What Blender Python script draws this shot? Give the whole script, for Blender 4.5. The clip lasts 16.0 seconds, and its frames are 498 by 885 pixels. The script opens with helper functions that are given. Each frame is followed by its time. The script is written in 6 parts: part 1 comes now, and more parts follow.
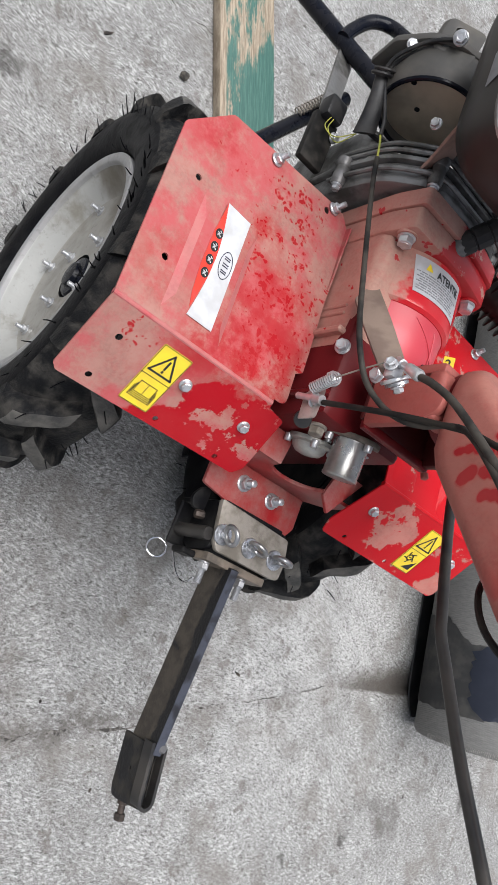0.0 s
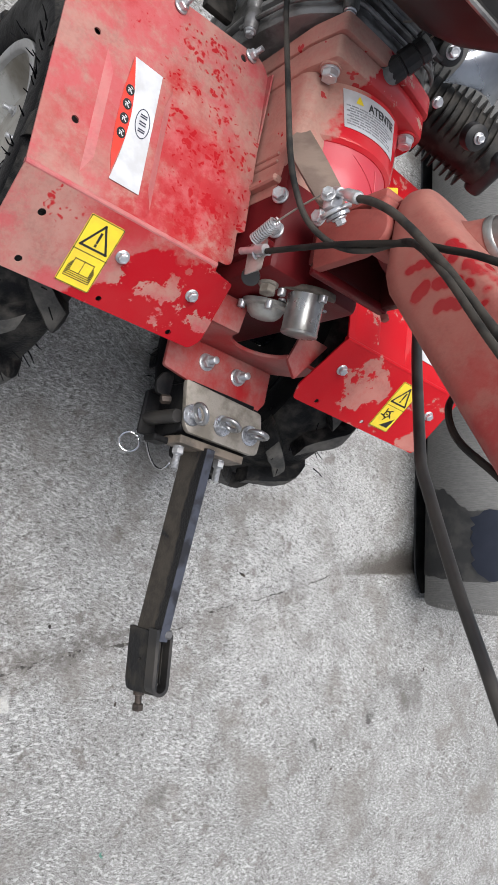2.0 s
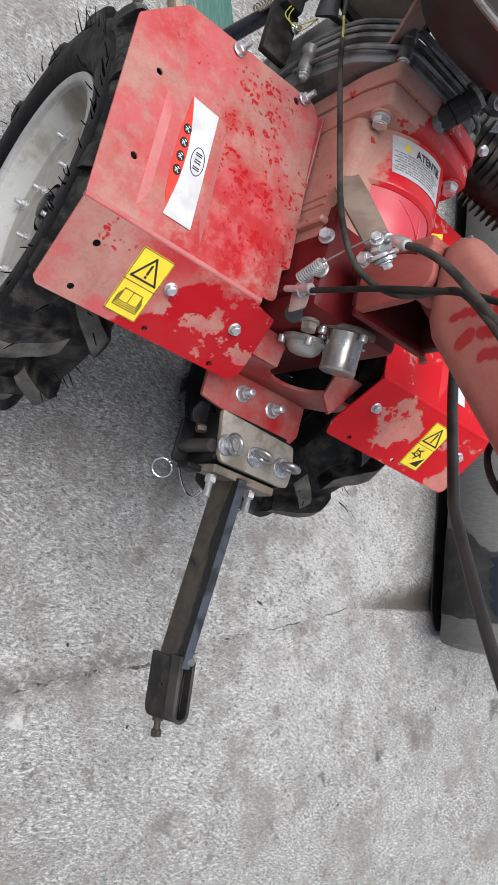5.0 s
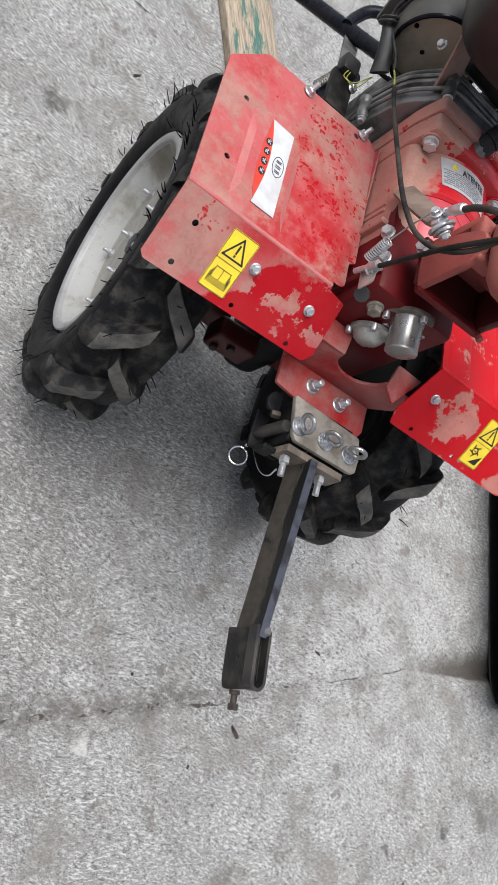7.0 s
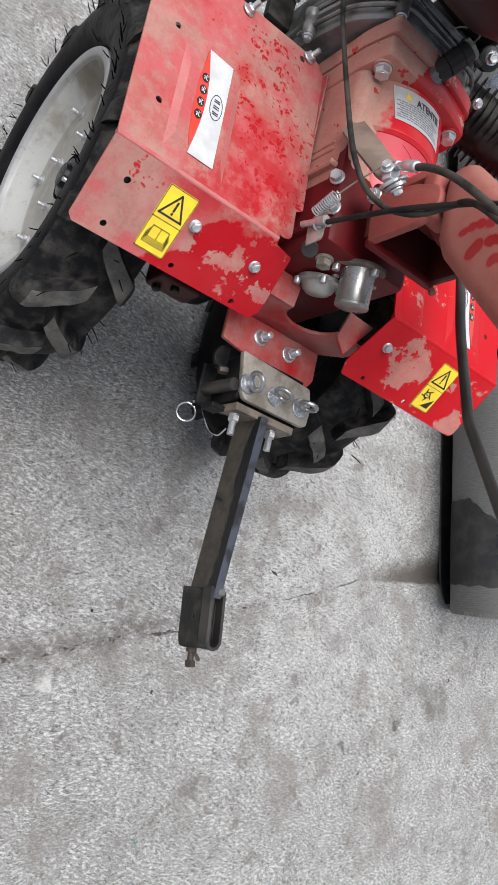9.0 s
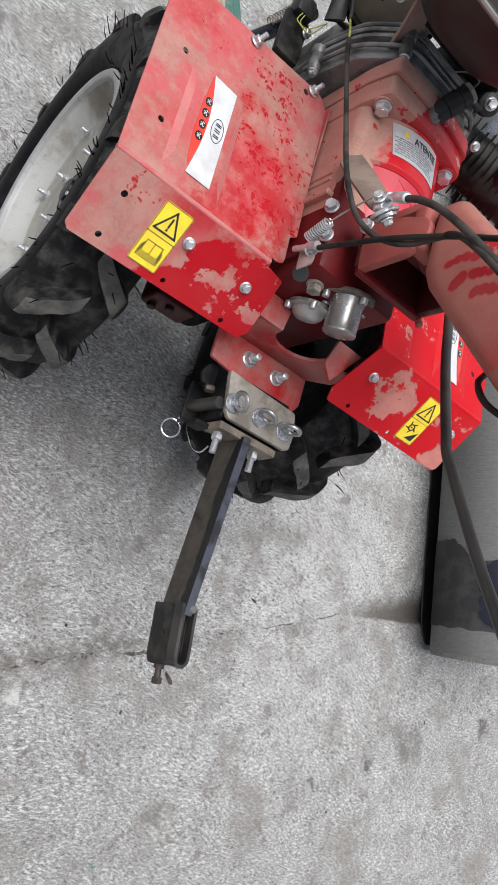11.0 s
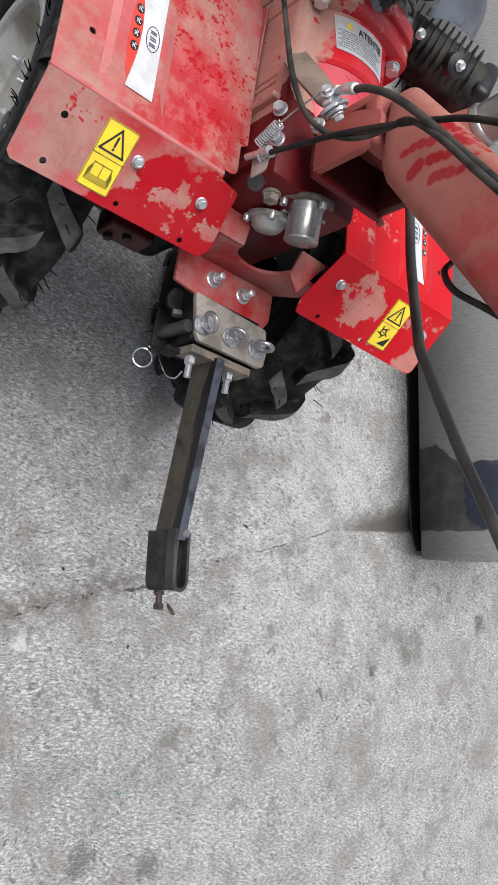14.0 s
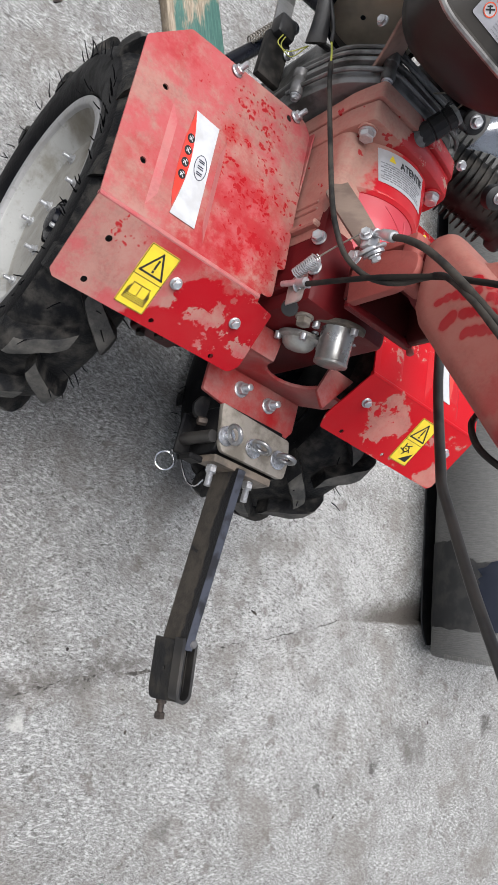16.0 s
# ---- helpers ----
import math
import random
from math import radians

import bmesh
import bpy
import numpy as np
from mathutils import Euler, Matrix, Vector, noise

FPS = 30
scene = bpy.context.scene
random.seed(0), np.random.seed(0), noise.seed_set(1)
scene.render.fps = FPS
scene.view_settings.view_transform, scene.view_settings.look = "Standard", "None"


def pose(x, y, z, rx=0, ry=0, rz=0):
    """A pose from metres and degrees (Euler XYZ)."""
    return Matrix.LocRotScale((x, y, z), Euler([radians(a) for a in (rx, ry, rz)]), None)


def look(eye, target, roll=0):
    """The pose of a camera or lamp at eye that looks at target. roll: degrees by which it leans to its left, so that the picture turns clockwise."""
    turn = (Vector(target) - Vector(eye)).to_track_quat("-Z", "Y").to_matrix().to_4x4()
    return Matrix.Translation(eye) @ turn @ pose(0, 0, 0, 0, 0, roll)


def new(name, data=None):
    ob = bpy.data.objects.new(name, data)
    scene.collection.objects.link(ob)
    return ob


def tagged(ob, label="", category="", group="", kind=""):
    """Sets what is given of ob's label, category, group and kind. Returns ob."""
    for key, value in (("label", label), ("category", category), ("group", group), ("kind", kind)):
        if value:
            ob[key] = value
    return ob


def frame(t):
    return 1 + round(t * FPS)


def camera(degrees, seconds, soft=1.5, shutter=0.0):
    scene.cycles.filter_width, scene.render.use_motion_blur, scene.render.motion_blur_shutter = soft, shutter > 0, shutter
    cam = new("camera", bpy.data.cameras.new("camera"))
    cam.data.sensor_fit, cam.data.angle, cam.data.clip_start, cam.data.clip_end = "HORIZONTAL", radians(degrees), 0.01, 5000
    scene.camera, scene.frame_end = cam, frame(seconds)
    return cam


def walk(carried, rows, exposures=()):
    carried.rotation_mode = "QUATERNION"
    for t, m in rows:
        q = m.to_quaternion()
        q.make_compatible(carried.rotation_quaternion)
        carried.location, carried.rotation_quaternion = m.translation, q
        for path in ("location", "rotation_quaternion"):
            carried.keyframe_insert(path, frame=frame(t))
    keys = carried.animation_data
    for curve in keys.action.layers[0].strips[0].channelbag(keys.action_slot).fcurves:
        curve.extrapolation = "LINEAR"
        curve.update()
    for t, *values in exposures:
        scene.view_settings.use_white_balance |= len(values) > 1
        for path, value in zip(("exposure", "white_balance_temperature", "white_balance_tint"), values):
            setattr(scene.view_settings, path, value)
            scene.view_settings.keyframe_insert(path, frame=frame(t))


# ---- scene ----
cam = camera(36.4, 16.0)
METRES, EYE, TILT, LEAN, TURN = 1.1, 1.3, -60.0, 0.0, 0.0
PATH = [
    (0, (-0.572, -0.259, 1.277), (0.549, 0.331, -0.271), 89.0),
    (0.5, (-0.546, -0.271, 1.288), (0.561, 0.381, -0.245), 83.5),
    (1, (-0.507, -0.292, 1.275), (0.602, 0.287, -0.285), 83.0),
    (1.5, (-0.495, -0.326, 1.291), (0.706, 0.17, -0.23), 84.3),
    (2, (-0.512, -0.314, 1.276), (0.694, 0.125, -0.257), 85.7),
    (2.5, (-0.533, -0.296, 1.281), (0.649, 0.251, -0.236), 85.4),
    (3, (-0.525, -0.301, 1.287), (0.666, 0.231, -0.228), 86.8),
    (3.5, (-0.529, -0.308, 1.289), (0.668, 0.222, -0.222), 85.4),
    (4, (-0.538, -0.309, 1.28), (0.638, 0.224, -0.247), 86.0),
    (4.2, (-0.538, -0.306, 1.268), (0.627, 0.199, -0.277), 87.7),
    (6.3, (-0.525, -0.407, 1.289), (0.62, 0.121, -0.263), 81.2),
    (6.5, (-0.52, -0.455, 1.292), (0.587, 0.136, -0.266), 78.5),
    (7, (-0.536, -0.537, 1.279), (0.402, 0.279, -0.287), 72.1),
    (7.5, (-0.528, -0.548, 1.292), (0.349, 0.336, -0.273), 71.7),
    (8, (-0.486, -0.548, 1.3), (0.542, 0.152, -0.266), 76.5),
    (8.5, (-0.515, -0.488, 1.296), (0.683, 0.022, -0.222), 81.3),
    (9, (-0.555, -0.43, 1.28), (0.594, 0.118, -0.263), 82.4),
    (9.2, (-0.558, -0.412, 1.276), (0.592, 0.12, -0.271), 83.9),
    (11.3, (-0.535, -0.463, 1.306), (0.578, 0.211, -0.212), 81.5),
    (11.5, (-0.542, -0.483, 1.321), (0.562, 0.271, -0.166), 78.6),
    (12, (-0.559, -0.51, 1.319), (0.535, 0.277, -0.158), 79.8),
    (12.5, (-0.564, -0.499, 1.314), (0.473, 0.308, -0.194), 78.6),
    (13, (-0.55, -0.497, 1.314), (0.522, 0.278, -0.186), 79.0),
    (13.5, (-0.518, -0.495, 1.313), (0.622, 0.153, -0.197), 78.6),
    (14, (-0.527, -0.465, 1.293), (0.69, 0.026, -0.216), 82.4),
    (14.5, (-0.542, -0.425, 1.293), (0.717, 0.028, -0.193), 84.8),
    (15, (-0.553, -0.399, 1.296), (0.681, 0.141, -0.183), 83.8),
    (15.5, (-0.564, -0.386, 1.297), (0.615, 0.23, -0.197), 83.8),
    (16, (-0.556, -0.388, 1.298), (0.588, 0.213, -0.229), 82.4),
]
walk(cam, [(t, look(eye, target, roll)) for t, eye, target, roll in PATH])

# ---- world and light ----
world = bpy.data.worlds.new("sky_world")
scene.world = world
world.use_nodes = True
_wt = world.node_tree
_sky = _wt.nodes.new("ShaderNodeTexSky")
_sky.sky_type = "NISHITA"
_sky.sun_disc = False
_sky.sun_elevation, _sky.sun_rotation = radians(75), radians(-70)
_sky.dust_density, _sky.air_density = 3.0, 1.0
_hs = _wt.nodes.new("ShaderNodeHueSaturation")  # an overcast sky is nearly white
_hs.inputs["Saturation"].default_value = 0.48
_wt.links.new(_sky.outputs[0], _hs.inputs["Color"])
_wt.links.new(_hs.outputs[0], _wt.nodes["Background"].inputs[0])
_wt.nodes["Background"].inputs[1].default_value = 0.085
sun = new("sun", bpy.data.lights.new("sun", "SUN"))
sun.data.energy, sun.data.angle, sun.data.color = 3.0, radians(52), (0.985, 0.99, 1.0)
sun.matrix_world = look((-0.75, 0.25, 3.0), (0, 0, 0))
scene.view_settings.exposure = 0.76

# ---- materials ----


def nodes_of(name, rough=0.6, metal=0.0):
    m = bpy.data.materials.new(name)
    m.use_nodes = True
    nt = m.node_tree
    b = nt.nodes["Principled BSDF"]
    b.inputs["Roughness"].default_value = rough
    b.inputs["Metallic"].default_value = metal
    return m, nt, b


def coords(nt, obj=False):
    if obj:
        return nt.nodes.new("ShaderNodeTexCoord").outputs["Object"]
    return nt.nodes.new("ShaderNodeNewGeometry").outputs["Position"]


def noise_tex(nt, co, scale, detail=4.0, rough=0.55, stretch=None, rot=None):
    if stretch or rot:
        mp = nt.nodes.new("ShaderNodeMapping")
        if stretch:
            mp.inputs["Scale"].default_value = stretch
        if rot:
            mp.inputs["Rotation"].default_value = rot
        nt.links.new(co, mp.inputs["Vector"])
        co = mp.outputs[0]
    n = nt.nodes.new("ShaderNodeTexNoise")
    n.inputs["Scale"].default_value = scale
    n.inputs["Detail"].default_value = detail
    n.inputs["Roughness"].default_value = rough
    nt.links.new(co, n.inputs["Vector"])
    return n.outputs["Fac"]


def ramp(nt, fac, lo, hi, a=0.0, b=1.0):
    r = nt.nodes.new("ShaderNodeMapRange")
    r.interpolation_type = "SMOOTHSTEP"
    r.inputs["From Min"].default_value, r.inputs["From Max"].default_value = lo, hi
    r.inputs["To Min"].default_value, r.inputs["To Max"].default_value = a, b
    nt.links.new(fac, r.inputs["Value"])
    return r.outputs[0]


def mix(nt, fac, a, b):
    x = nt.nodes.new("ShaderNodeMix")
    x.data_type = "RGBA"
    for sock, v in ((x.inputs["A"], a), (x.inputs["B"], b)):
        if isinstance(v, tuple):
            sock.default_value = (*v, 1.0)
        else:
            nt.links.new(v, sock)
    if isinstance(fac, (int, float)):
        x.inputs["Factor"].default_value = fac
    else:
        nt.links.new(fac, x.inputs["Factor"])
    return x.outputs["Result"]


def arith(nt, op, a, b):
    x = nt.nodes.new("ShaderNodeMath")
    x.operation = op
    for sock, v in zip(x.inputs, (a, b)):
        if isinstance(v, (int, float)):
            sock.default_value = v
        else:
            nt.links.new(v, sock)
    return x.outputs[0]


def bump(nt, bsdf, height, dist, strength=1.0):
    u = nt.nodes.new("ShaderNodeBump")
    u.inputs["Strength"].default_value = strength
    u.inputs["Distance"].default_value = dist
    nt.links.new(height, u.inputs["Height"])
    nt.links.new(u.outputs[0], bsdf.inputs["Normal"])


def simple(name, col, col2, scale=60.0, rough=0.5, metal=0.0, lo=0.4, hi=0.65, bump_d=0.0, rough2=None, obj=False, spec=0.5):
    """Two colours mixed by noise, with a fine relief."""
    m, nt, b = nodes_of(name, rough, metal)
    b.inputs["Specular IOR Level"].default_value = spec
    co = coords(nt, obj)
    n = noise_tex(nt, co, scale)
    f = ramp(nt, n, lo, hi)
    nt.links.new(mix(nt, f, col, col2), b.inputs["Base Color"])
    if rough2 is not None:
        nt.links.new(ramp(nt, n, lo, hi, rough, rough2), b.inputs["Roughness"])
    if bump_d:
        bump(nt, b, noise_tex(nt, co, scale * 6, 3), bump_d)
    return m


def near(nt, co, c, r0, r1, wobble=0.012, scale=40.0):
    """1 within r0 of a place, 0 beyond r1, with a ragged edge."""
    wn = nt.nodes.new("ShaderNodeTexNoise")
    wn.inputs["Scale"].default_value = scale
    wn.inputs["Detail"].default_value = 4.0
    nt.links.new(co, wn.inputs["Vector"])
    wv = nt.nodes.new("ShaderNodeVectorMath")
    wv.operation = "MULTIPLY_ADD"
    wv.inputs[1].default_value = (wobble, wobble, wobble)
    nt.links.new(wn.outputs["Color"], wv.inputs[0])
    nt.links.new(co, wv.inputs[2])
    dv = nt.nodes.new("ShaderNodeVectorMath")
    dv.operation = "DISTANCE"
    nt.links.new(wv.outputs[0], dv.inputs[0])
    dv.inputs[1].default_value = tuple(x + wobble / 2 for x in c)
    return ramp(nt, dv.outputs["Value"], r0, r1, 1.0, 0.0)


def red_paint(name, dust_lo, dust_hi, clean=(0.375, 0.007, 0.014), dust=(0.47, 0.19, 0.15), drops=(), washed=(), wiped=(), dusty=(), bleed=(), pink=None, isles=(0.572, 0.60), chips=False, spec=0.32, film=0.12, shift=0.0, gloss=0.26, scale=9.0):
    """Red enamel under field dust. drops: places where water spots cleaned it; washed: places where most of it has run off; wiped: finger marks; dusty: places with more; bleed: places where the red shows through; pink: a second, thinner dust tone; isles: how much dust stays in washed places."""
    m, nt, b = nodes_of(name, 0.3)
    b.inputs["Specular IOR Level"].default_value = spec
    co = coords(nt)
    mp = nt.nodes.new("ShaderNodeMapping")
    mp.inputs["Location"].default_value = (shift, shift * 0.7, 0)
    nt.links.new(co, mp.inputs["Vector"])
    blot = noise_tex(nt, mp.outputs[0], scale, 8, 0.72)
    run = noise_tex(nt, mp.outputs[0], scale * 2.2, 6, 0.7, stretch=(1.0, 0.35, 0.35), rot=(0, 0, radians(14)))
    soft = ramp(nt, arith(nt, "ADD", arith(nt, "MULTIPLY", blot, 0.68), arith(nt, "MULTIPLY", run, 0.32)), dust_lo, dust_hi)
    isle = noise_tex(nt, mp.outputs[0], 24.0, 7, 0.68)
    for c, r in dusty:
        isle = arith(nt, "ADD", isle, arith(nt, "MULTIPLY", near(nt, co, c, 0.0, r, 0.03, 14.0), 0.22))
    isle = ramp(nt, isle, *((0.605, 0.63) if washed == "all" else isles))
    mask = soft
    if washed == "all":
        mask = isle
    else:
        for c, r in washed:
            w = near(nt, co, c, r * 0.85, r * 0.97, 0.06, 42.0)
            mask = arith(nt, "ADD", arith(nt, "MULTIPLY", mask, arith(nt, "SUBTRACT", 1.0, w)), arith(nt, "MULTIPLY", isle, w))
    for c, r, k in bleed:
        f = arith(nt, "MULTIPLY", near(nt, co, c, r * 0.25, r, 0.07, 16.0), ramp(nt, noise_tex(nt, co, 34, 6, 0.7), 0.36, 0.58, 0.15, 1.0))
        mask = arith(nt, "MULTIPLY", mask, arith(nt, "SUBTRACT", 1.0, arith(nt, "MULTIPLY", f, k)))
    if drops:
        v = nt.nodes.new("ShaderNodeTexVoronoi")
        v.inputs["Scale"].default_value = 118.0
        wob = nt.nodes.new("ShaderNodeTexNoise")
        wob.inputs["Scale"].default_value = 70.0
        nt.links.new(co, wob.inputs["Vector"])
        add = nt.nodes.new("ShaderNodeVectorMath")
        add.operation = "MULTIPLY_ADD"
        add.inputs[1].default_value = (0.026, 0.026, 0.026)
        nt.links.new(wob.outputs["Color"], add.inputs[0])
        nt.links.new(co, add.inputs[2])
        nt.links.new(add.outputs[0], v.inputs["Vector"])
        where = None
        for c, r in drops:
            f = near(nt, co, c, r * 0.3, r, 0.05, 12.0)
            where = f if where is None else arith(nt, "MAXIMUM", where, f)
        where = arith(nt, "MULTIPLY", where, ramp(nt, noise_tex(nt, co, 20, 3), 0.38, 0.54))
        lim = arith(nt, "MULTIPLY", where, arith(nt, "ADD", 0.16, arith(nt, "MULTIPLY", noise_tex(nt, co, 60, 4), 0.62)))
        drop = ramp(nt, arith(nt, "SUBTRACT", v.outputs["Distance"], lim), -0.20, 0.05, 0.10, 1.0)
        mask = arith(nt, "MULTIPLY", mask, drop)
    for c, r in wiped:
        mask = arith(nt, "MULTIPLY", mask, arith(nt, "SUBTRACT", 1.0, near(nt, co, c, r * 0.75, r * 1.2)))
    mask = arith(nt, "MULTIPLY", mask, ramp(nt, noise_tex(nt, co, 75, 7, 0.75), 0.34, 0.54, 0.80, 1.0))
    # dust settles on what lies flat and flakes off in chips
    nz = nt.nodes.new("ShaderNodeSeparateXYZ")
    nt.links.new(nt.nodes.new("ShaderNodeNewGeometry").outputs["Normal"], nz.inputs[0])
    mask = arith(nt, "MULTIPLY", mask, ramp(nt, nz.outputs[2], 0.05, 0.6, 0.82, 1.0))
    if chips:
        mask = arith(nt, "MULTIPLY", mask, ramp(nt, noise_tex(nt, mp.outputs[0], 38, 3, 0.6), 0.315, 0.33, 0.1, 1.0))
    fine = noise_tex(nt, co, 260, 3)
    d2 = mix(nt, ramp(nt, fine, 0.35, 0.7), dust, tuple(c * 0.85 for c in dust))
    blotch = mix(nt, ramp(nt, noise_tex(nt, co, 28, 4), 0.35, 0.7), d2, tuple(min(1, c * 1.12) for c in dust))
    if pink:
        blotch = mix(nt, ramp(nt, noise_tex(nt, mp.outputs[0], 9, 7, 0.7), 0.43, 0.58, 0.0, 0.95), blotch, pink)
    thin = ramp(nt, noise_tex(nt, co, 18, 4), 0.3, 0.75, 0.0, film)
    under = mix(nt, thin, clean, dust)
    nt.links.new(mix(nt, arith(nt, "MULTIPLY", mask, 0.93), under, blotch), b.inputs["Base Color"])
    nt.links.new(ramp(nt, mask, 0.0, 1.0, gloss, 0.62), b.inputs["Roughness"])
    bump(nt, b, noise_tex(nt, co, 420, 2), 0.0004, 0.3)
    return m


def concrete():
    m, nt, b = nodes_of("brushed_concrete", 0.9)
    b.inputs["Specular IOR Level"].default_value = 0.25
    co = coords(nt)
    # strokes of the brush, grit between them, open pores
    wa = nt.nodes.new("ShaderNodeTexNoise")
    wa.inputs["Scale"].default_value = 3.0
    nt.links.new(co, wa.inputs["Vector"])
    wm = nt.nodes.new("ShaderNodeVectorMath")
    wm.operation = "MULTIPLY_ADD"
    wm.inputs[1].default_value = (0.10, 0.10, 0.0)
    nt.links.new(wa.outputs["Color"], wm.inputs[0])
    nt.links.new(co, wm.inputs[2])
    warped = wm.outputs[0]
    stroke = noise_tex(nt, warped, 150, 4, 0.72, stretch=(0.62, 1.5, 1.0), rot=(0, 0, radians(38)))
    cross = noise_tex(nt, warped, 132, 4, 0.72, stretch=(0.70, 1.5, 1.0), rot=(0, 0, radians(62)))
    grit = noise_tex(nt, co, 430, 2, 0.6)
    cloud = noise_tex(nt, co, 2.2, 5, 0.6)
    mott = noise_tex(nt, co, 11, 7, 0.72)
    c = mix(nt, ramp(nt, cloud, 0.32, 0.68), (0.285, 0.280, 0.270), (0.358, 0.353, 0.343))
    # a paler stretch between the machine and the roll
    c = mix(nt, arith(nt, "MULTIPLY", near(nt, co, (0.72, -0.10, 0.0), 0.10, 0.50, 0.25, 5.0), 0.55), c, (0.52, 0.513, 0.50))
    # broad stretch behind the wheel: shade and brown dirt put into the colour
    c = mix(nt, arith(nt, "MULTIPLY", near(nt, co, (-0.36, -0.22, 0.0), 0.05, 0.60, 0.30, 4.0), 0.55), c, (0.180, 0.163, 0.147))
    # a second, darker grey patch further back
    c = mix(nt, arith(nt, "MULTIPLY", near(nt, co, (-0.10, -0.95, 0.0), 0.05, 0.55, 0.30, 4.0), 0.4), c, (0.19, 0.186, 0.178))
    c = mix(nt, ramp(nt, mott, 0.42, 0.64, 0.0, 0.50), c, (0.180, 0.172, 0.163))
    c = mix(nt, ramp(nt, grit, 0.52, 0.62, 0.0, 0.75), c, (0.13, 0.126, 0.120))
    c = mix(nt, ramp(nt, grit, 0.46, 0.36, 0.0, 0.30), c, (0.58, 0.575, 0.565))
    c = mix(nt, ramp(nt, cross, 0.535, 0.63, 0.0, 0.85), c, (0.092, 0.087, 0.081))
    c = mix(nt, arith(nt, "MULTIPLY", ramp(nt, stroke, 0.50, 0.60, 0.0, 0.88), ramp(nt, mott, 0.35, 0.6, 1.0, 0.5)), c, (0.61, 0.605, 0.595))
    # centimetre-wide dark flecks and paler rubbed patches
    fleck = noise_tex(nt, warped, 62, 6, 0.72)
    c = mix(nt, ramp(nt, fleck, 0.575, 0.65, 0.0, 0.75), c, (0.105, 0.098, 0.091))
    c = mix(nt, ramp(nt, fleck, 0.43, 0.34, 0.0, 0.55), c, (0.52, 0.515, 0.505))
    # sparse dark pores, thicker in some places
    v = nt.nodes.new("ShaderNodeTexVoronoi")
    v.inputs["Scale"].default_value = 78.0
    nt.links.new(co, v.inputs["Vector"])
    sparse = ramp(nt, noise_tex(nt, co, 6.0, 4, 0.65), 0.40, 0.64, 0.0, 0.25)
    pore = ramp(nt, arith(nt, "SUBTRACT", v.outputs["Distance"], sparse), -0.06, 0.05, 0.38, 0.0)
    c = mix(nt, pore, c, (0.085, 0.078, 0.070))
    # dull brown scuffs
    scuff = noise_tex(nt, co, 17, 6, 0.65)
    c = mix(nt, ramp(nt, scuff, 0.585, 0.66, 0.0, 0.6), c, (0.150, 0.132, 0.118))
    stain = noise_tex(nt, co, 5.5, 4, 0.6)
    c = mix(nt, ramp(nt, stain, 0.50, 0.68, 0.0, 0.50), c, (0.215, 0.195, 0.174))
    # oil spots and a rusty wash along the joint
    for sx, sy, r, dark, k in SPOTS:
        f = near(nt, co, (sx, sy, 0.0), r * 0.4, r * 0.85, 0.06, 34.0)
        f = arith(nt, "MULTIPLY", f, ramp(nt, noise_tex(nt, co, 60, 5, 0.7), 0.34, 0.52, 0.35, 1.0))
        c = mix(nt, arith(nt, "MULTIPLY", f, k), c, dark)
    # dark brown wedge in the groove, widening towards the roll
    sx = nt.nodes.new("ShaderNodeSeparateXYZ")
    nt.links.new(co, sx.inputs[0])
    rx, ry = arith(nt, "SUBTRACT", sx.outputs[0], 0.808), arith(nt, "ADD", sx.outputs[1], 0.185)
    along = arith(nt, "ADD", arith(nt, "MULTIPLY", rx, 0.982), arith(nt, "MULTIPLY", ry, 0.19))
    away = arith(nt, "SUBTRACT", arith(nt, "MULTIPLY", ry, 0.982), arith(nt, "MULTIPLY", rx, 0.19))
    lower = ramp(nt, arith(nt, "ADD", away, arith(nt, "MULTIPLY", arith(nt, "SUBTRACT", noise_tex(nt, co, 40, 4, 0.6), 0.5), 0.012)), -0.004, 0.004)
    away = arith(nt, "ADD", away, arith(nt, "MULTIPLY", arith(nt, "SUBTRACT", noise_tex(nt, co, 26, 5, 0.65), 0.5), 0.05))
    top = arith(nt, "SUBTRACT", away, arith(nt, "MULTIPLY", along, 0.20))
    wedge_mask = arith(nt, "MULTIPLY", arith(nt, "MULTIPLY", lower, ramp(nt, top, -0.015, 0.040, 1.0, 0.0)), arith(nt, "MULTIPLY", ramp(nt, along, -0.06, 0.20, 0.0, 0.93), ramp(nt, along, 0.45, 0.80, 1.0, 0.0)))
    c = mix(nt, wedge_mask, c, WEDGE)
    # mottled dirt band along the older part of the joint
    jd = arith(nt, "SUBTRACT", arith(nt, "MULTIPLY", arith(nt, "ADD", sx.outputs[1], 0.71), 0.9437), arith(nt, "MULTIPLY", arith(nt, "ADD", sx.outputs[0], 0.60), 0.3319))
    jd = arith(nt, "ABSOLUTE", arith(nt, "ADD", jd, arith(nt, "MULTIPLY", arith(nt, "SUBTRACT", noise_tex(nt, co, 12, 5, 0.65), 0.5), 0.09)), 0.0)
    band = arith(nt, "MULTIPLY", ramp(nt, jd, 0.003, 0.034, 0.68, 0.0), ramp(nt, noise_tex(nt, co, 38, 5, 0.7), 0.38, 0.56, 0.1, 1.0))
    c = mix(nt, arith(nt, "MULTIPLY", band, ramp(nt, sx.outputs[0], 0.20, 0.55, 1.0, 0.25)), c, (0.115, 0.102, 0.092))
    nt.links.new(c, b.inputs["Base Color"])
